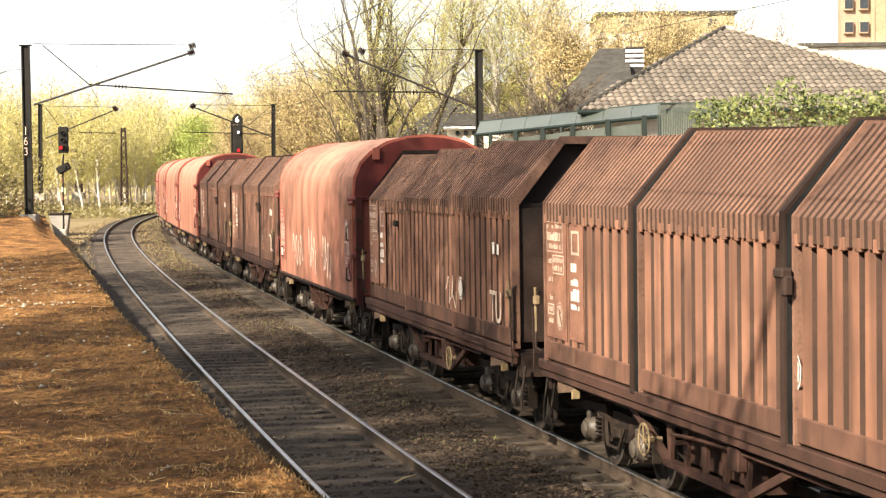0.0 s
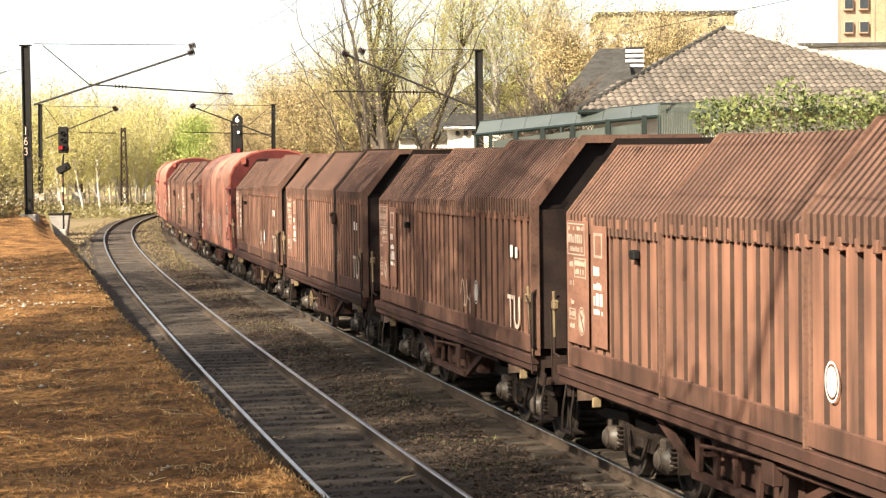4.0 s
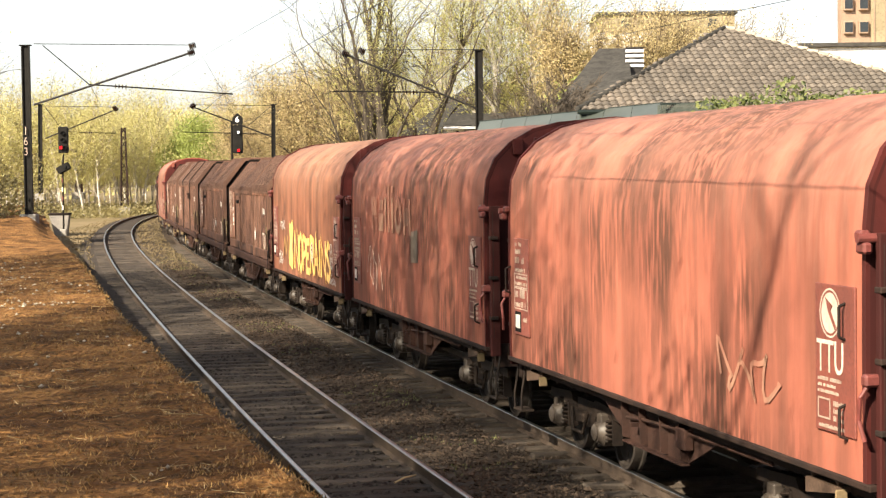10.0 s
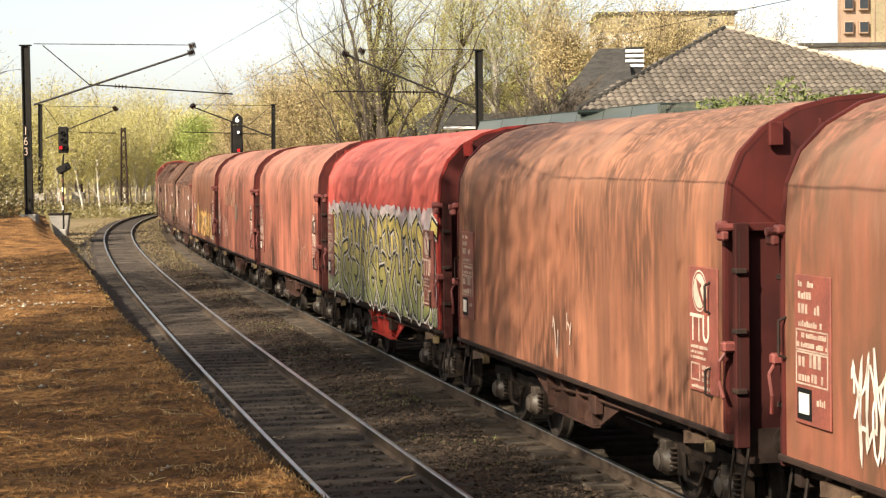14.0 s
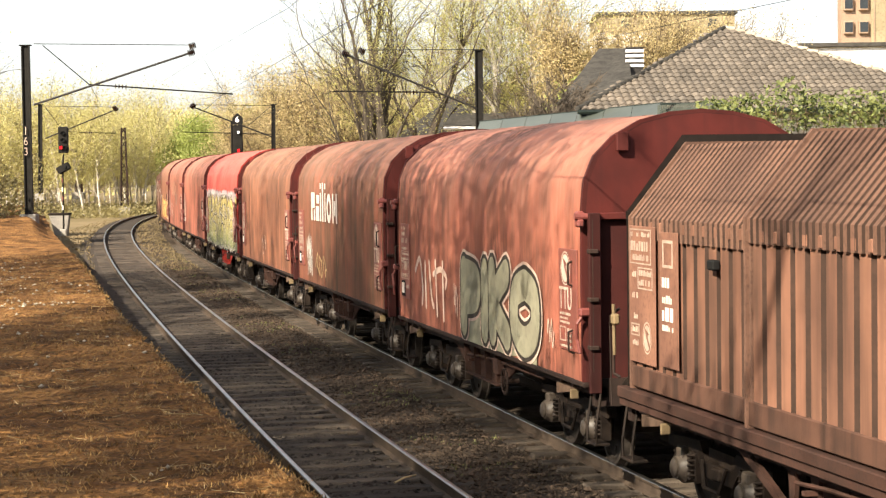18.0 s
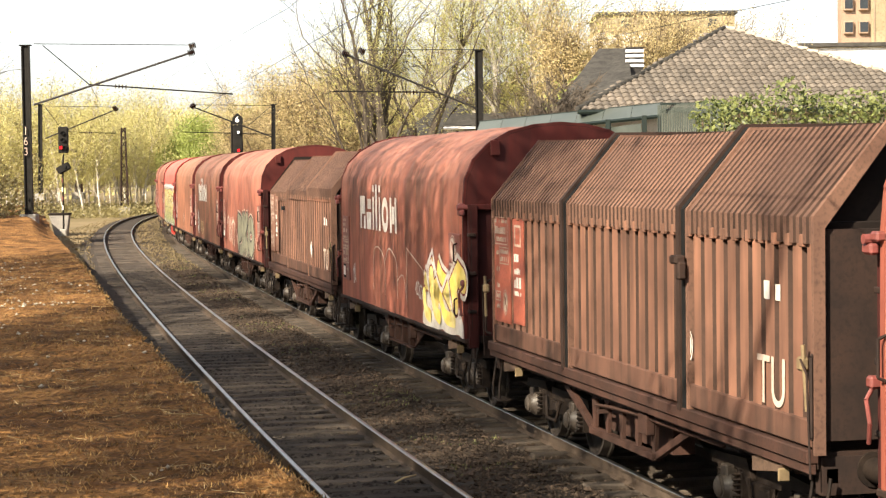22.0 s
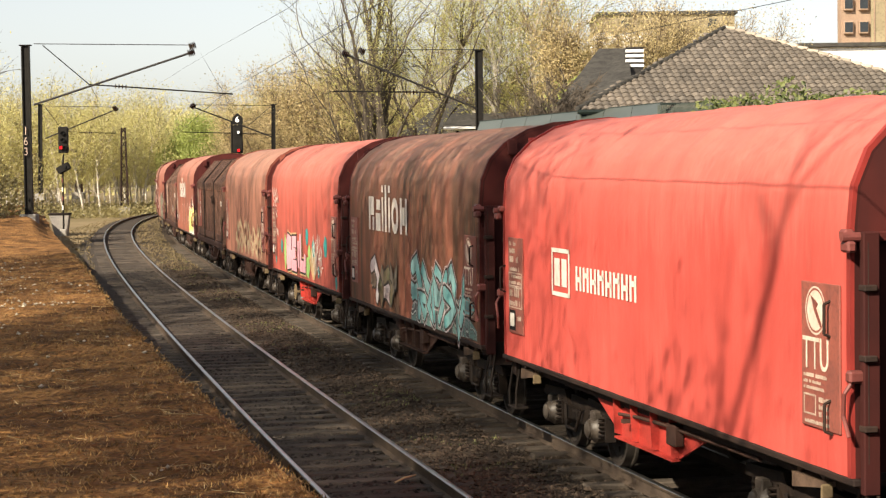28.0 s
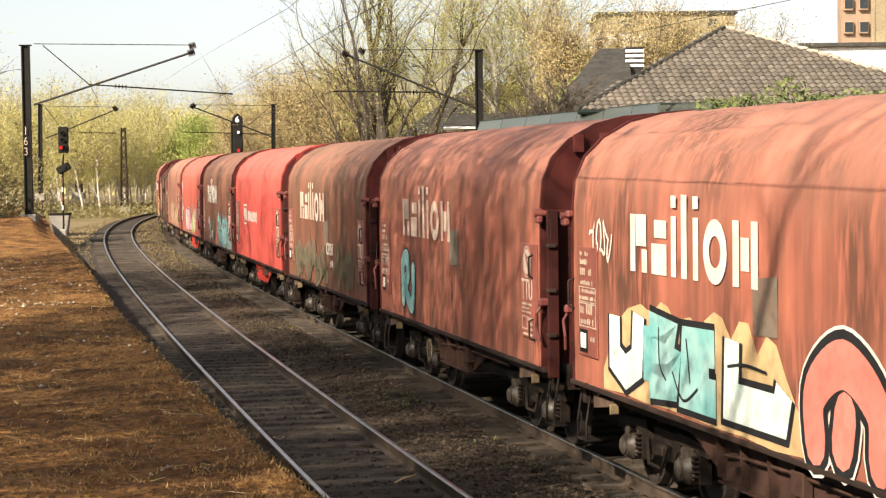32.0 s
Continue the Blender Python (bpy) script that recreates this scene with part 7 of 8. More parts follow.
def scrawl(x0, x1, z0, z1, seed, loops=5):
    """One looping line that fills a box, as a hand-sprayed tag does."""
    r = random.Random(seed)
    pts = []
    n = loops * 14
    f1, f2, f3 = r.uniform(0, 6.28), r.uniform(0, 6.28), r.uniform(1.3, 1.9)
    for i in range(n + 1):
        u = i / n
        a = u * loops * 2 * math.pi
        pts.append((x0 + (x1 - x0) * (u + 0.13 / loops ** 0.5 * math.cos(a * f3 + f1)), (z0 + z1) / 2 + (z1 - z0) / 2 * (0.72 * math.sin(a) + 0.28 * math.sin(a * 2.3 + f2))))
    return pts


def brand(w, mat, x=3.2, z=2.49, wide=3.5, tall=0.60):
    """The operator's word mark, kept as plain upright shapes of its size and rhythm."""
    k = wide / 6.0
    def b(u0, u1, v0, v1):
        return [(x - u0 * k, z + v0 * tall), (x - u1 * k, z + v0 * tall), (x - u1 * k, z + v1 * tall), (x - u0 * k, z + v1 * tall)]
    polys = [b(0.0, 0.26, 0, 1), b(0.30, 0.86, 0.45, 1), b(0.62, 0.9, 0.0, 0.40), b(1.15, 1.92, 0.0, 0.52), b(1.3, 1.92, 0.62, 0.92)]
    polys += [b(2.16, 2.40, 0, 1.0), b(2.16, 2.40, 1.14, 1.34), b(2.66, 2.92, 0.0, 1.36), b(3.22, 3.46, 0, 1.0), b(3.22, 3.46, 1.14, 1.34)]
    polys += [b(4.98, 5.24, 0, 1), b(5.32, 5.66, 0.25, 0.75), b(5.74, 6.0, 0, 1)]
    mark = part("word_mark", disc(Shape(), x - 4.22 * k, z + 0.49 * tall, Y_PAINT + 0.003, 0.51 * tall, 0.25 * tall, 24, 0.52 * k / (0.51 * tall)), mat, w, "large pale word mark of the operator")
    for p in polys:
        flat(mark, "mark_bar", [p], mat, Y_PAINT)
    return mark


def patch(w, x=-0.55, z=2.05, mat=None):
    return flat(w, "repair_patch", [[(x + 0.28, z), (x - 0.28, z + 0.02), (x - 0.28, z + 0.55), (x + 0.28, z + 0.5)]], mat or M_GREYGREEN, Y_PAINT - 0.002, "grey-green repair patch")


def decorate():
    w = TRAIN[0]
    w["label"] = "orange-brown covered wagon with big yellow graffiti letters"
    piece(w, "NOPERAINS", 1.45, -4.05, 1.22, 2.16, 0.165, [(0.0, M_YELLOW)], Y_PAINT + 0.006, "big yellow sprayed letter", 5, 0.9, wides=[1.25, 0.9, 0.9, 0.9, 0.95, 1.0, 0.5, 1.15, 0.95], cap=0.0)
    flat(w, "yellow_blob", [[(2.35, 1.34), (1.75, 1.24), (1.62, 1.5), (1.78, 1.75), (1.6, 2.2), (1.72, 2.42), (2.02, 2.3), (2.26, 2.34), (2.2, 1.9), (2.32, 1.6)]], M_YELLOW, Y_PAINT + 0.002, "ragged yellow sprayed shape")
    ribbon(w, "yellow_mist", [curved([(3.4, 1.5), (3.1, 1.95), (2.9, 1.6), (2.6, 2.0), (2.5, 1.5)]), curved([(1.2, 2.05), (0.95, 2.2), (0.8, 2.0)])], 0.09, M_OCHREMIST, Y_PAINT, "thin ochre sprayed lines")
    ribbon(w, "white_spiral", [[(-1.42 + 0.16 * (1 - i / 30) * math.cos(i * 0.6), 1.75 + 0.26 * (1 - i / 30) * math.sin(i * 0.6)) for i in range(28)], [(-4.17 + 0.2 * (1 - i / 30) * math.cos(i * 0.6), 1.7 + 0.4 * (1 - i / 30) * math.sin(i * 0.6)) for i in range(28)]], 0.03, M_CHALK, Y_PAINT + 0.012)
    ribbon(w, "small_tag", [scrawl(4.2, 3.5, 1.28, 1.62, 4, 5), scrawl(3.9, 3.1, 2.14, 2.36, 6, 4), scrawl(-3.6, -4.6, 1.22, 1.36, 8, 8)], 0.028, M_CHALK, Y_PAINT)

    w = TRAIN[1]
    brand(w, M_GHOST)
    patch(w)
    ribbon(w, "outline_tag", [scrawl(3.6, 2.2, 1.4, 2.2, 12, 3)], 0.03, M_FADED, Y_PAINT)
    w = TRAIN[2]
    ribbon(w, "faint_tag", [scrawl(-2.2, -3.6, 1.5, 2.0, 14, 3)], 0.05, M_GHOST, Y_PAINT)
    w = TRAIN[3]
    w["label"] = "bright red covered wagon with a yellow-green mural"
    flat(w, "mural_ground", [lumpy(5.28, -5.28, 1.17, 2.98, 5, 70, 0.10, 0.02, 200.0)], M_MIST, Y_SIDE - 0.001, "misty white sprayed ground")
    flat(w, "mural", [lumpy(5.27, -5.27, 1.15, 2.50, 7, 60, 0.3, 0.02, 200.0)], MURAL_GREEN, Y_SIDE + 0.006, "grey and olive sprayed underlay of the mural")
    wild(w, 4.95, -4.95, 1.24, 2.72, 46, 0.19, [(0.17, M_CHALK), (0.105, M_INK), (0.0, MURAL_FILL)], Y_SIDE + 0.012, "yellow-green mural letter with black and white outlines", 12)
    side_plates_over(w)
    w = TRAIN[4]
    ribbon(w, "chalk_mark", [scrawl(0.4, 0.15, 1.3, 1.9, 22, 1), scrawl(-0.2, -0.4, 1.5, 1.9, 23, 1)], 0.03, M_FADED, Y_PAINT)
    w = TRAIN[5]
    w["label"] = "red covered wagon with a pale word mark and white tags"
    brand(w, M_CHALK)
    ribbon(w, "white_tag", [scrawl(4.0, 3.2, 1.25, 2.2, 31, 4), scrawl(3.9, 3.3, 1.3, 2.1, 33, 3)], 0.035, M_CHALK, Y_PAINT)
    ribbon(w, "cream_tag", [scrawl(2.6, 1.2, 1.3, 1.8, 35, 3)], 0.05, M_TAN, Y_PAINT)
    w = TRAIN[6]
    w["label"] = "red covered wagon with silver bubble graffiti"
    x0, x1 = 0.69, -3.54
    flat(w, "silver_ground", [lumpy(x0 - 0.1, x1 + 0.15, 1.15, 1.7, 15, 22, 0.22)], M_SILVERPAINT, Y_PAINT, "grey-green sprayed ground")
    piece(w, "PIKO", x0, x1, 1.17, 2.36, 0.40, [(0.20, M_FADED), (0.12, M_INKGREY), (0.0, M_SILVERPAINT)], Y_PAINT + 0.006, "fat grey-green bubble letter with a dark outline", 3, 0.55, 6, [1.15, 0.5, 1.1, 1.35])
    ribbon(w, "flaky_stroke", [curved([(3.95, 1.95), (3.6, 2.15), (3.4, 1.7), (3.45, 1.45)]), curved([(3.2, 2.1), (3.15, 1.42)]), curved([(2.9, 2.12), (2.75, 1.6), (2.6, 1.45)]), curved([(2.45, 2.15), (2.35, 1.35)]), curved([(2.6, 1.95), (2.1, 2.05), (1.7, 1.95), (1.75, 1.8)]), curved([(1.95, 2.15), (1.9, 1.3)])], 0.09, M_FADED, Y_PAINT, "flaking white sprayed stroke")
    ribbon(w, "white_tag", [scrawl(1.19, 0.94, 1.4, 1.9, 43, 2), scrawl(-3.9, -4.15, 1.4, 1.75, 45, 2)], 0.03, M_FADED, Y_PAINT)
    w = TRAIN[8]
    w["label"] = "red covered wagon with a pale word mark and yellow graffiti"
    brand(w, M_CHALK, 3.1, 2.49)
    a, b = -2.58, -5.33
    flat(w, "white_ground", [lumpy(a + 0.1, b, 1.16, 1.8, 17, 16, 0.3)], M_CHALK, Y_PAINT, "white sprayed ground")
    wild(w, a - 0.15, b + 0.35, 1.50, 2.22, 6, 0.30, [(0.22, M_CHALK), (0.07, M_MAROONINK), (0.0, M_SUNNY)], Y_PAINT + 0.006, "yellow sprayed letter with a red line and white edge", 4)
    ribbon(w, "yellow_lobe", [curved([(a - 0.1, 1.62), (a - 0.2, 1.36), (a - 0.5, 1.30)]), curved([(a - 0.7, 1.66), (a - 0.9, 1.4), (a - 1.2, 1.32)]), curved([(a - 1.3, 1.62), (a - 1.6, 1.38), (a - 2.2, 1.34)])], 0.22, M_SUNNY, Y_PAINT + 0.018, "round yellow sprayed lobe")
    ribbon(w, "pale_outline", [curved([(1.83, 1.42), (1.80, 2.05), (1.5, 2.2), (1.0, 2.12), (0.73, 1.9), (0.75, 1.4)]), curved([(0.66, 2.0), (0.4, 2.2), (0.0, 2.15), (-0.35, 1.95), (-0.4, 1.4)]), [(-1.2, 1.35), (-1.2, 2.28), (-2.5, 1.98), (-2.55, 1.9)], curved([(-0.4, 1.7), (-0.9, 1.8), (-1.2, 1.4)])], 0.026, M_FADED, Y_PAINT, "thin pale sprayed outline")
    ribbon(w, "white_tag", [scrawl(-1.95, -2.5, 1.5, 1.78, 61, 3), scrawl(3.95, 3.7, 1.4, 1.8, 63, 2)], 0.03, M_CHALK, Y_PAINT + 0.002)
    w = TRAIN[10]
    w["label"] = "bleached red covered wagon with washed-out pale graffiti"
    flat(w, "graffiti_ghost", [lumpy(2.3, -4.3, 1.18, 1.62, 27, 30, 0.6)], M_GHOST, Y_PAINT - 0.002, "washed-out remains of a sprayed ground")
    wild(w, 2.3, -4.4, 1.22, 2.12, 20, 0.15, [(0.10, M_GHOST), (0.0, M_WASHED)], Y_PAINT + 0.002, "washed-out pale sprayed stroke", 27)
    w = TRAIN[11]
    w["label"] = "bright red covered wagon with pink and green graffiti"
    a, b = 2.51, -0.74
    piece(w, "BEIL", a, b, 1.20, 2.12, 0.26, [(0.16, M_TAN), (0.10, M_INKGREY), (0.0, M_ROSE)], Y_PAINT + 0.005, "fat pink sprayed letter with a dark outline", 8, 0.6, wides=[1.1, 1.1, 0.5, 1.1], cap=0.0)
    flat(w, "green_patch", [blob(a + 0.25, 1.62, 0.22, 0.42, 4), blob(b - 0.28, 1.4, 0.30, 0.26, 5), blob(b - 0.5, 1.75, 0.2, 0.16, 6)], M_LIME, Y_PAINT, "light green sprayed patches")
    flat(w, "teal_spot", [blob(4.55, 1.95, 0.16, 0.14, 7), blob(4.5, 1.4, 0.12, 0.14, 8), blob(a + 0.9, 1.75, 0.16, 0.18, 9), blob(-0.9, 2.1, 0.2, 0.2, 10), blob(-1.9, 1.85, 0.22, 0.22, 11), blob(-3.6, 1.95, 0.26, 0.24, 12), blob(-2.6, 1.4, 0.16, 0.14, 13), blob(-5.0, 1.3, 0.14, 0.16, 14)], M_DEEPTEAL, Y_PAINT, "teal sprayed spots")
    flat(w, "tan_patch", [blob(b - 1.1, 1.55, 0.45, 0.40, 15)], M_TAN, Y_PAINT - 0.002)
    ribbon(w, "white_tag", [scrawl(4.95, 4.0, 2.75, 3.15, 51, 5), scrawl(4.9, 4.2, 2.35, 2.85, 52, 3), scrawl(-1.8, -3.2, 1.3, 1.95, 53, 6), scrawl(-1.9, -3.1, 1.5, 2.2, 55, 4), scrawl(4.35, 3.95, 1.95, 2.15, 57, 3)], 0.03, M_CHALK, Y_PAINT + 0.008)
    w = TRAIN[12]
    w["label"] = "grimy red-brown covered wagon with teal graffiti and pale marks"
    brand(w, M_CHALK)
    a, b = -0.56, -5.35
    flat(w, "teal_ground", [lumpy(a, b + 0.2, 1.16, 1.8, 37, 18, 0.5)], MURAL_TEAL, Y_PAINT, "teal sprayed ground")
    wild(w, a - 0.2, b + 0.5, 1.22, 2.10, 13, 0.2, [(0.13, M_MIST), (0.08, M_INKGREY), (0.0, M_TEAL)], Y_PAINT + 0.006, "teal sprayed letter with a pale outline", 37)
    wild(w, 2.9, 0.7, 1.25, 1.95, 7, 0.2, [(0.08, M_INKGREY), (0.0, [M_GREYGREEN, M_MIST, M_OLIVE])], Y_PAINT + 0.004, "dark brown and blue-grey sprayed shape", 39)
    w = TRAIN[13]
    w["label"] = "clean bright red covered wagon with the operator's white sign"
    a, b = 3.05, 2.30
    z0, z1 = 2.05, 2.62
    t = 0.05
    flat(w, "logo_frame", [[(a, z0), (b, z0), (b, z0 + t), (a, z0 + t)], [(a, z1 - t), (b, z1 - t), (b, z1), (a, z1)], [(a, z0), (a - t, z0), (a - t, z1), (a, z1)], [(b + t, z0), (b, z0), (b, z1), (b + t, z1)]], M_CHALK, Y_PAINT, "white square logo frame")
    m = (a - b) / 2
    flat(w, "logo_shape", [[(a - 0.12, z0 + 0.12), (a - m + 0.03, z0 + 0.12), (a - m + 0.03, z1 - 0.12), (a - 0.12, z1 - 0.12)], [(a - m - 0.05, z0 + 0.12), (b + 0.12, z0 + 0.12), (b + 0.12, z1 - 0.12), (a - m - 0.05, z1 - 0.12)]], M_CHALK, Y_PAINT)
    c, e = 2.05, -0.20
    st = (c - e) / 8
    polys = []
    for i in range(8):
        x = c - i * st
        polys += [[(x, 2.16), (x - st * 0.24, 2.16), (x - st * 0.24, 2.44), (x, 2.44)], [(x - st * 0.24, 2.26 + 0.06 * (i % 2)), (x - st * 0.75, 2.26 + 0.06 * (i % 2)), (x - st * 0.75, 2.32 + 0.06 * (i % 2)), (x - st * 0.24, 2.32 + 0.06 * (i % 2))], [(x - st * 0.55, 2.16), (x - st * 0.78, 2.16), (x - st * 0.78, 2.44), (x - st * 0.55, 2.44)]]
    flat(w, "word_mark", polys, M_CHALK, Y_PAINT, "white word mark of the operator")
    w = TRAIN[14]
    w["label"] = "red-brown covered wagon, pale word mark, dull green patches"
    brand(w, M_FADED)
    patch(w, -0.5, 1.98)
    wild(w, 4.2, -0.6, 1.25, 1.95, 11, 0.26, [(0.12, M_GREYGREEN), (0.0, M_OLIVE)], Y_PAINT - 0.002, "dull green sprayed patch", 45)
    wild(w, -1.7, -3.9, 1.25, 1.95, 6, 0.24, [(0.0, M_OLIVE)], Y_PAINT - 0.002, "dull green sprayed patch", 47)
    write(w, "white_tag", "OBISK", -0.56, 1.82, 0.36, M_CHALK, Y_PAINT + 0.004, "thin white sprayed letters", 0.95)
    ribbon(w, "white_squiggle", [scrawl(-1.06, -1.45, 1.58, 1.72, 59, 4)], 0.03, M_CHALK, Y_PAINT + 0.004)
    w = TRAIN[15]
    w["label"] = "red covered wagon, pale word mark and turquoise tag"
    brand(w, M_FADED)
    patch(w, -0.55, 2.15)
    a = 2.95
    sprayed(w, "turquoise_tag", [curved([(a + 0.28, 1.42), (a + 0.30, 2.0), (a - 0.05, 2.12), (a - 0.12, 1.85), (a + 0.1, 1.7), (a - 0.1, 1.45), (a - 0.45, 1.38), (a - 0.55, 1.95)])], 0.26, [(0.06, M_INKGREY), (0.0, M_TEAL)], Y_PAINT, "turquoise sprayed tag with a dark outline")
    ribbon(w, "dark_line", [curved([(a + 0.1, 2.0), (a + 0.02, 1.9), (a + 0.08, 1.78)]), curved([(a - 0.1, 1.6), (a - 0.35, 1.55), (a - 0.4, 1.7)])], 0.03, M_INKGREY, Y_PAINT + 0.005, "thin dark line on the tag")
    w = TRAIN[16]
    w["label"] = "red covered wagon with teal, white and pink graffiti"
    brand(w, M_CHALK)
    patch(w, -0.45, 2.08)
    a, b = 3.97, -1.03
    flat(w, "tan_cloud", [lumpy(a + 0.2, b - 0.3, 1.16, 2.22, 61, 26, 0.3)], M_TAN, Y_PAINT - 0.003, "tan sprayed cloud")
    piece(w, "UBEL", a, b, 1.20, 2.12, 0.36, [(0.13, M_INK), (0.0, [M_PALETEAL, M_TEAL, M_TEAL, M_PALETEAL])], Y_PAINT + 0.004, "fat pale turquoise sprayed letter with a black outline", 6, 0.5, wides=[1.1, 1.0, 1.05, 1.5], cap=0.0)
    ribbon(w, "black_line", [curved([(2.3, 1.95), (2.28, 1.6), (2.1, 1.45)]), curved([(1.5, 1.9), (1.4, 1.5)]), curved([(0.4, 1.75), (0.0, 1.8), (-0.5, 1.78)]), curved([(1.9, 1.55), (1.6, 1.3), (1.2, 1.45)])], 0.03, M_INK, Y_PAINT + 0.014, "thin black sprayed line")
    c = -1.28
    piece(w, "DD", c, c - 3.4, 1.12, 2.22, 0.40, [(0.22, M_CHALK), (0.16, M_INK), (0.0, [M_CORAL, M_ROSE])], Y_PAINT + 0.004, "fat coral sprayed loop with black and white outlines", 7, 0.5, 6)
    ribbon(w, "white_tag", [scrawl(4.6, 3.9, 2.55, 3.0, 63, 3)], 0.04, M_CHALK, Y_PAINT)
    for k, seed in ((-5, 71), (-2, 73), (-4, 75)):
        if CONSIST[k][0] == "T":
            ribbon(TRAIN[k], "faded_tag", [scrawl(3.0, 1.4, 1.4, 2.1, seed, 4), scrawl(0.5, -0.6, 1.3, 2.3, seed + 1, 3), scrawl(-1.5, -2.6, 1.3, 2.2, seed + 2, 3)], 0.05, M_FADED, Y_PAINT)
        else:
            ribbon(TRAIN[k], "paint_smear", [scrawl(-1.6, -2.2, 1.5, 2.0, seed, 2)], 0.025, M_FADED, 1.47)
    for k in (15, -3, 11):
        hand_wheel(TRAIN[k], 1.55, M_CREAM)
    hand_wheel(TRAIN[6], -1.5, M_FRAME)
    hand_wheel(TRAIN[10], 1.5, M_FRAME)
    hand_wheel(TRAIN[-4], -1.4, M_CREAM)


MURAL_TEAL = mural_mat("teal_mural", (0.12, 0.22, 0.20), (0.20, 0.36, 0.34), (0.05, 0.05, 0.05), (0.5, 0.52, 0.48), scale=1.5, width=0.03)


def side_plates_over(w):
    """The plates of the mural wagon stand proud of the paint."""
    for c in w.children:
        if c.name.startswith(("data_plate", "notice_plate")):
            c.location.y += 0.036


decorate()

# ---- stones, moss, straw ----
def pebble(sh, c, r, rnd):
    """A small uneven stone."""
    a = rnd.uniform(0, 6.28)
    ca, sa = math.cos(a), math.sin(a)
    pts = [(1, 0, 0), (0.1, 0.9, 0.15), (-0.9, 0.1, 0), (-0.1, -0.9, 0.1), (0.15, 0.1, 0.75), (0, 0, -0.6)]
    vs = []
    for x, y, z in pts:
        x, y, z = x * r * rnd.uniform(0.7, 1.25), y * r * rnd.uniform(0.7, 1.25), z * r * rnd.uniform(0.7, 1.2)
        vs.append((c[0] + x * ca - y * sa, c[1] + x * sa + y * ca, c[2] + z))
    sh.add(vs, [(0, 1, 4), (1, 2, 4), (2, 3, 4), (3, 0, 4), (1, 0, 5), (2, 1, 5), (3, 2, 5), (0, 3, 5)])


def stones():
    r = random.Random(101)
    sh = Shape()
    for _ in range(26000):
        s = 17 + 62 * r.random() ** 1.5
        lat = r.uniform(-3.05, -0.3) if r.random() < 0.85 else r.uniform(-0.3, 1.6)
        if abs(abs(lat) - 0.7525) < 0.06:
            continue
        p = at(s, lat, bed(s, lat) + r.uniform(-0.01, 0.02))
        pebble(sh, p, r.uniform(0.018, 0.042) * (1 + 0.4 * (r.random() < 0.1)), r)
    solid("ballast_stones", sh.mesh("ballast_stones", M_STONE, False, False), None, "loose grey-brown ballast stones between the tracks", "stones", kind="stuff")
    sh = Shape()
    for _ in range(9000):
        s = 18 + 60 * r.random() ** 1.5
        lat = NEAR + r.uniform(-0.7, 0.7)
        if r.random() < 0.2:
            lat = NEAR + r.choice((-1, 1)) * r.uniform(0.82, 1.25)
        if ((s - 16) % 0.62) < 0.12 or ((s - 16) % 0.62) > 0.5:
            continue
        pebble(sh, at(s, lat, bed(s, lat) + 0.0), r.uniform(0.02, 0.04), r)
    solid("sooty_stones", sh.mesh("sooty_stones", M_DARKSTONE, False, False), None, "sooty ballast stones of the empty track", "stones", kind="stuff")


stones()


def blades(sh, c, n, length, spread, r, lean=1.0):
    for _ in range(n):
        a = r.uniform(0, 6.28)
        d = Vector((math.cos(a) * spread * lean, math.sin(a) * spread * lean, 1)).normalized() * length * r.uniform(0.5, 1.2)
        o = Vector(c) + Vector((r.gauss(0, spread * 0.04), r.gauss(0, spread * 0.04), 0))
        w = Vector((-math.sin(a), math.cos(a), 0)) * length * 0.12
        sh.add([o - w, o + w, o + d], [(0, 1, 2)])


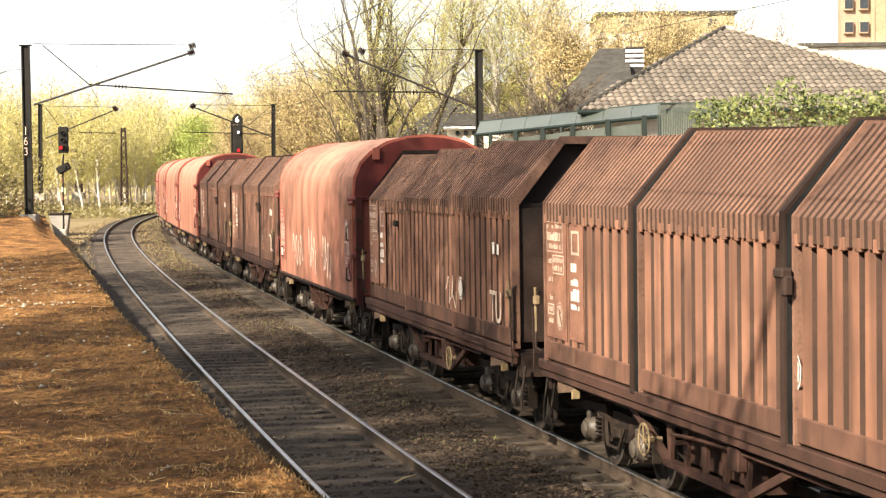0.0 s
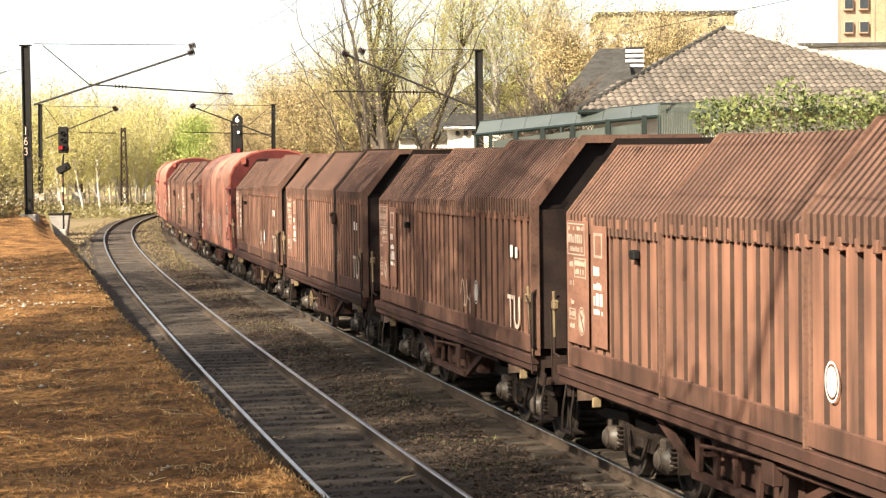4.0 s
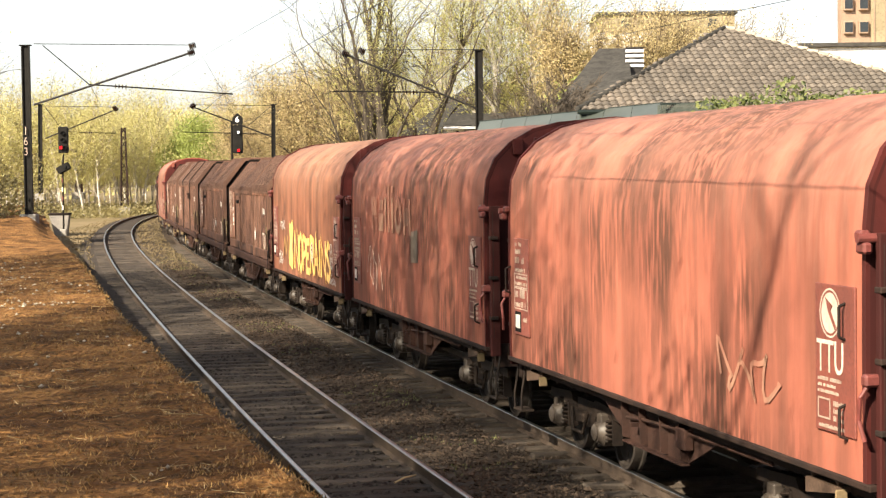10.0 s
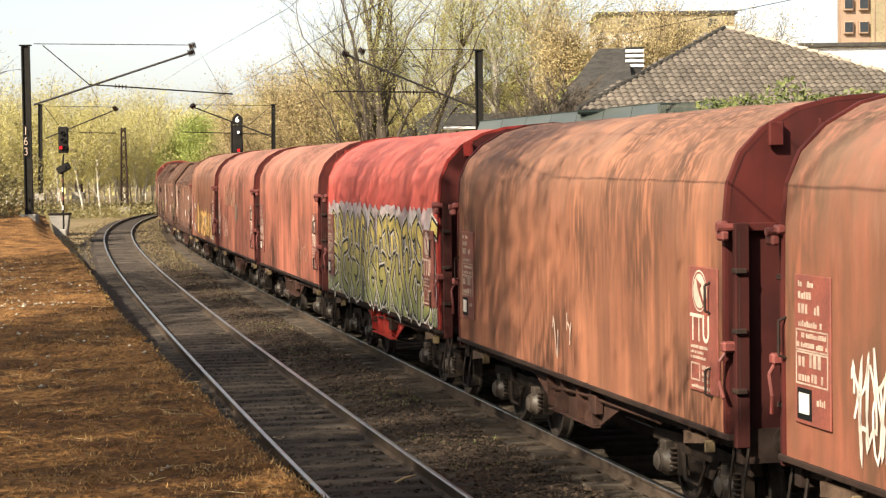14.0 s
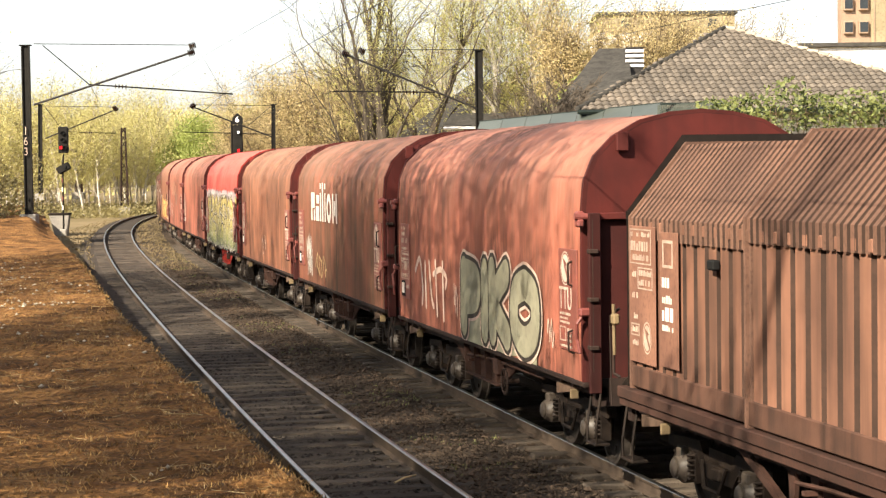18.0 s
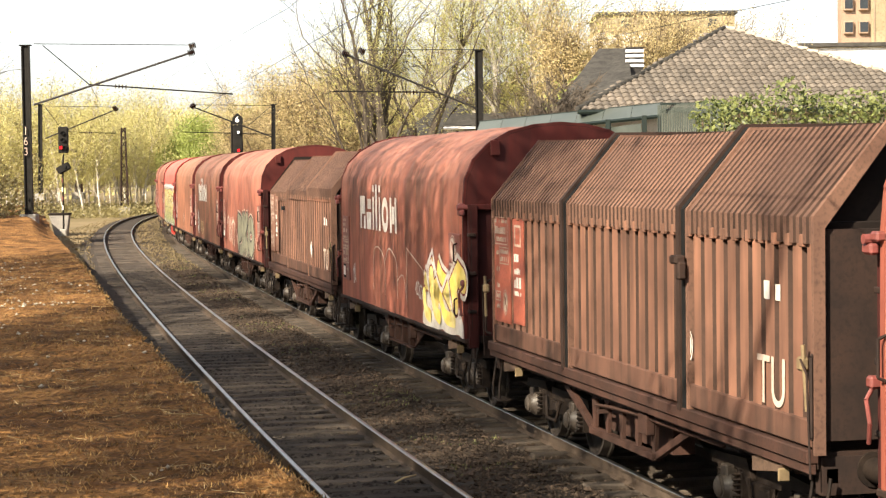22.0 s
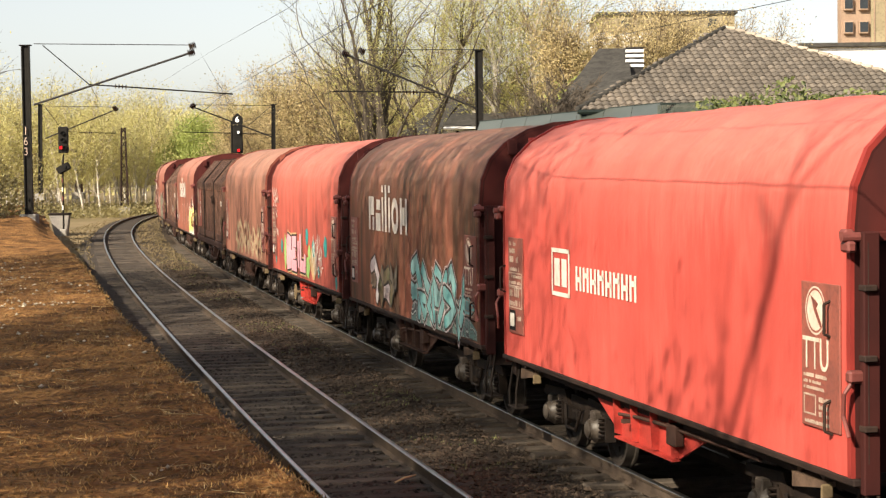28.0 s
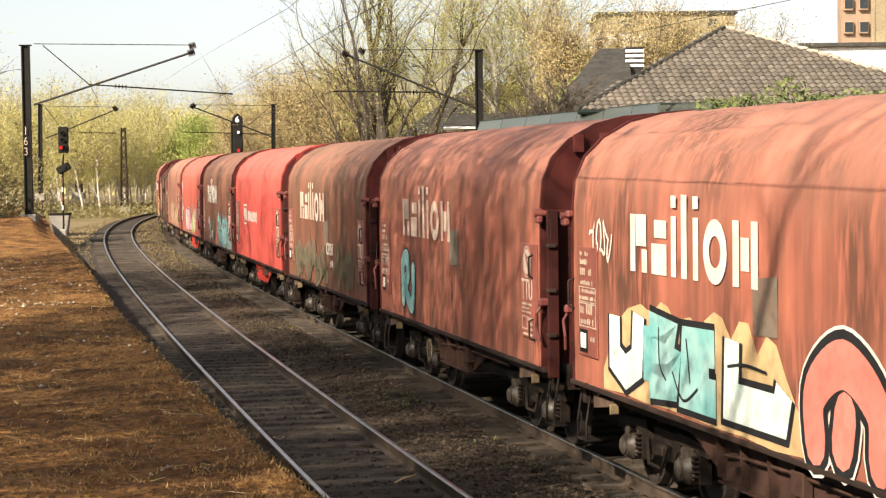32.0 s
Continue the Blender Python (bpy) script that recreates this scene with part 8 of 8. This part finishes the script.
def moss():
    r = random.Random(55)
    sh = Shape()
    for _ in range(20000):
        s = 14 + 56 * r.random() ** 1.7
        e = edge_lat(s)
        d = 9.0 * r.random() ** 1.3
        n1 = noise.noise(Vector((s * 0.8, d * 0.8, 3)))
        if n1 < -0.12 and r.random() < 0.7:
            continue
        p = at(s, e - d, platform_top(s, d) - 0.004)
        blades(sh, p, 4, r.uniform(0.03, 0.085), 0.9, r, 1.2)
    for _ in range(1500):
        s = 14 + 58 * r.random() ** 1.3
        p = at(s, edge_lat(s) - r.uniform(-0.05, 0.1), platform_top(s, 0.0) - 0.05)
        blades(sh, p, 5, r.uniform(0.05, 0.10), 1.0, r, 1.3)
    solid("moss_tufts", sh.mesh("moss_tufts", M_TUFT, False, False), None, "orange-brown moss and withered grass on the platform", "moss", kind="stuff")
    sh = Shape()
    for _ in range(260):
        s = 15 + 50 * r.random() ** 1.4
        d = 7.0 * r.random()
        p = at(s, edge_lat(s) - d, platform_top(s, d) + 0.01)
        a = r.uniform(0, 3.14)
        ln = r.uniform(0.08, 0.35)
        q = p + Vector((math.cos(a) * ln, math.sin(a) * ln * 1.5, r.uniform(0.0, 0.03)))
        sh.tube(p, q, 0.005, 0.003, 3)
    solid("dry_straw", sh.mesh("dry_straw", M_STRAW, False, False), None, "pale dry stalks lying on the platform", "straw", kind="stuff")
    sh = Shape()
    clusters = [(44.5, 1.6, 26, 0.9), (50.0, 1.3, 30, 1.6), (55.0, 2.2, 30, 2.0), (30.0, 1.9, 3, 0.4), (20.3, 1.15, 3, 0.2), (38, 3.0, 16, 1.5), (24, 2.6, 7, 0.8), (62, 2.5, 30, 2.0), (46, 2.6, 22, 2.2), (33, 1.2, 6, 1.5), (27, 1.0, 4, 1.2)]
    for s0, d0, n, sp in clusters:
        for _ in range(n):
            s, d = s0 + r.gauss(0, sp), max(0.1, d0 + r.gauss(0, sp * 0.5))
            pebble(sh, at(s, edge_lat(s) - d, platform_top(s, d) + 0.012), r.uniform(0.022, 0.058), r)
    solid("pebbles", sh.mesh("pebbles", M_PEBBLE, False, False), None, "pale pebbles strewn over the platform", "stones", kind="stuff")
    sh = Shape()
    for _ in range(900):
        s = 24 + 60 * r.random()
        lat = -2.0 + r.gauss(0, 0.4)
        if noise.noise(Vector((s * 0.35, 0, 0))) < 0.05:
            continue
        blades(sh, at(s, lat, bed(s, lat)), 5, r.uniform(0.03, 0.08), 0.8, r)
    solid("thin_grass", sh.mesh("thin_grass", M_GRASS, False, False), None, "thin green grass in the ballast", "grass", kind="stuff")
    sh = Shape()
    for _ in range(5200):
        s = 74 + 90 * r.random()
        lat = r.choice((r.uniform(-7.5, -5.2), r.uniform(-2.8, -1.2)))
        p = at(s, lat, 0)
        z = bed(s, lat) if lat > -5.4 else height(p.x, p.y)
        blades(sh, (p.x, p.y, z), 3, r.uniform(0.06, 0.16), 0.8, r)
    solid("withered_grass", sh.mesh("withered_grass", M_SOIL, False, False), None, "withered grass beside the far tracks", "grass", kind="stuff")
    st = Shape()
    p, q = at(24.2, NEAR + 0.30, -0.13), at(24.5, NEAR + 0.62, -0.10)
    st.pipe([p, (p + q) / 2 + Vector((0, 0, 0.02)), q], 0.012, 6)
    solid("fallen_stick", st, M_STRAW, "pale fallen stick lying beside the rail", "stick")


moss()

# ---- what moves ----
def motions():
    times = [0.5 * i for i in range(65)]
    for k, w in TRAIN.items():
        walk(w, [(t, wagon_pose(k, t)) for t in times])
        if k < -9:
            continue
        for c in w.children:
            if c.name.startswith("wheelset"):
                x = c.location.x
                walk(c, [(i / 15, pose(x, 0, 0.46) @ Matrix.Rotation((run(i / 15) - RUN[0]) / 0.46, 4, "Y")) for i in range(481)])


motions()
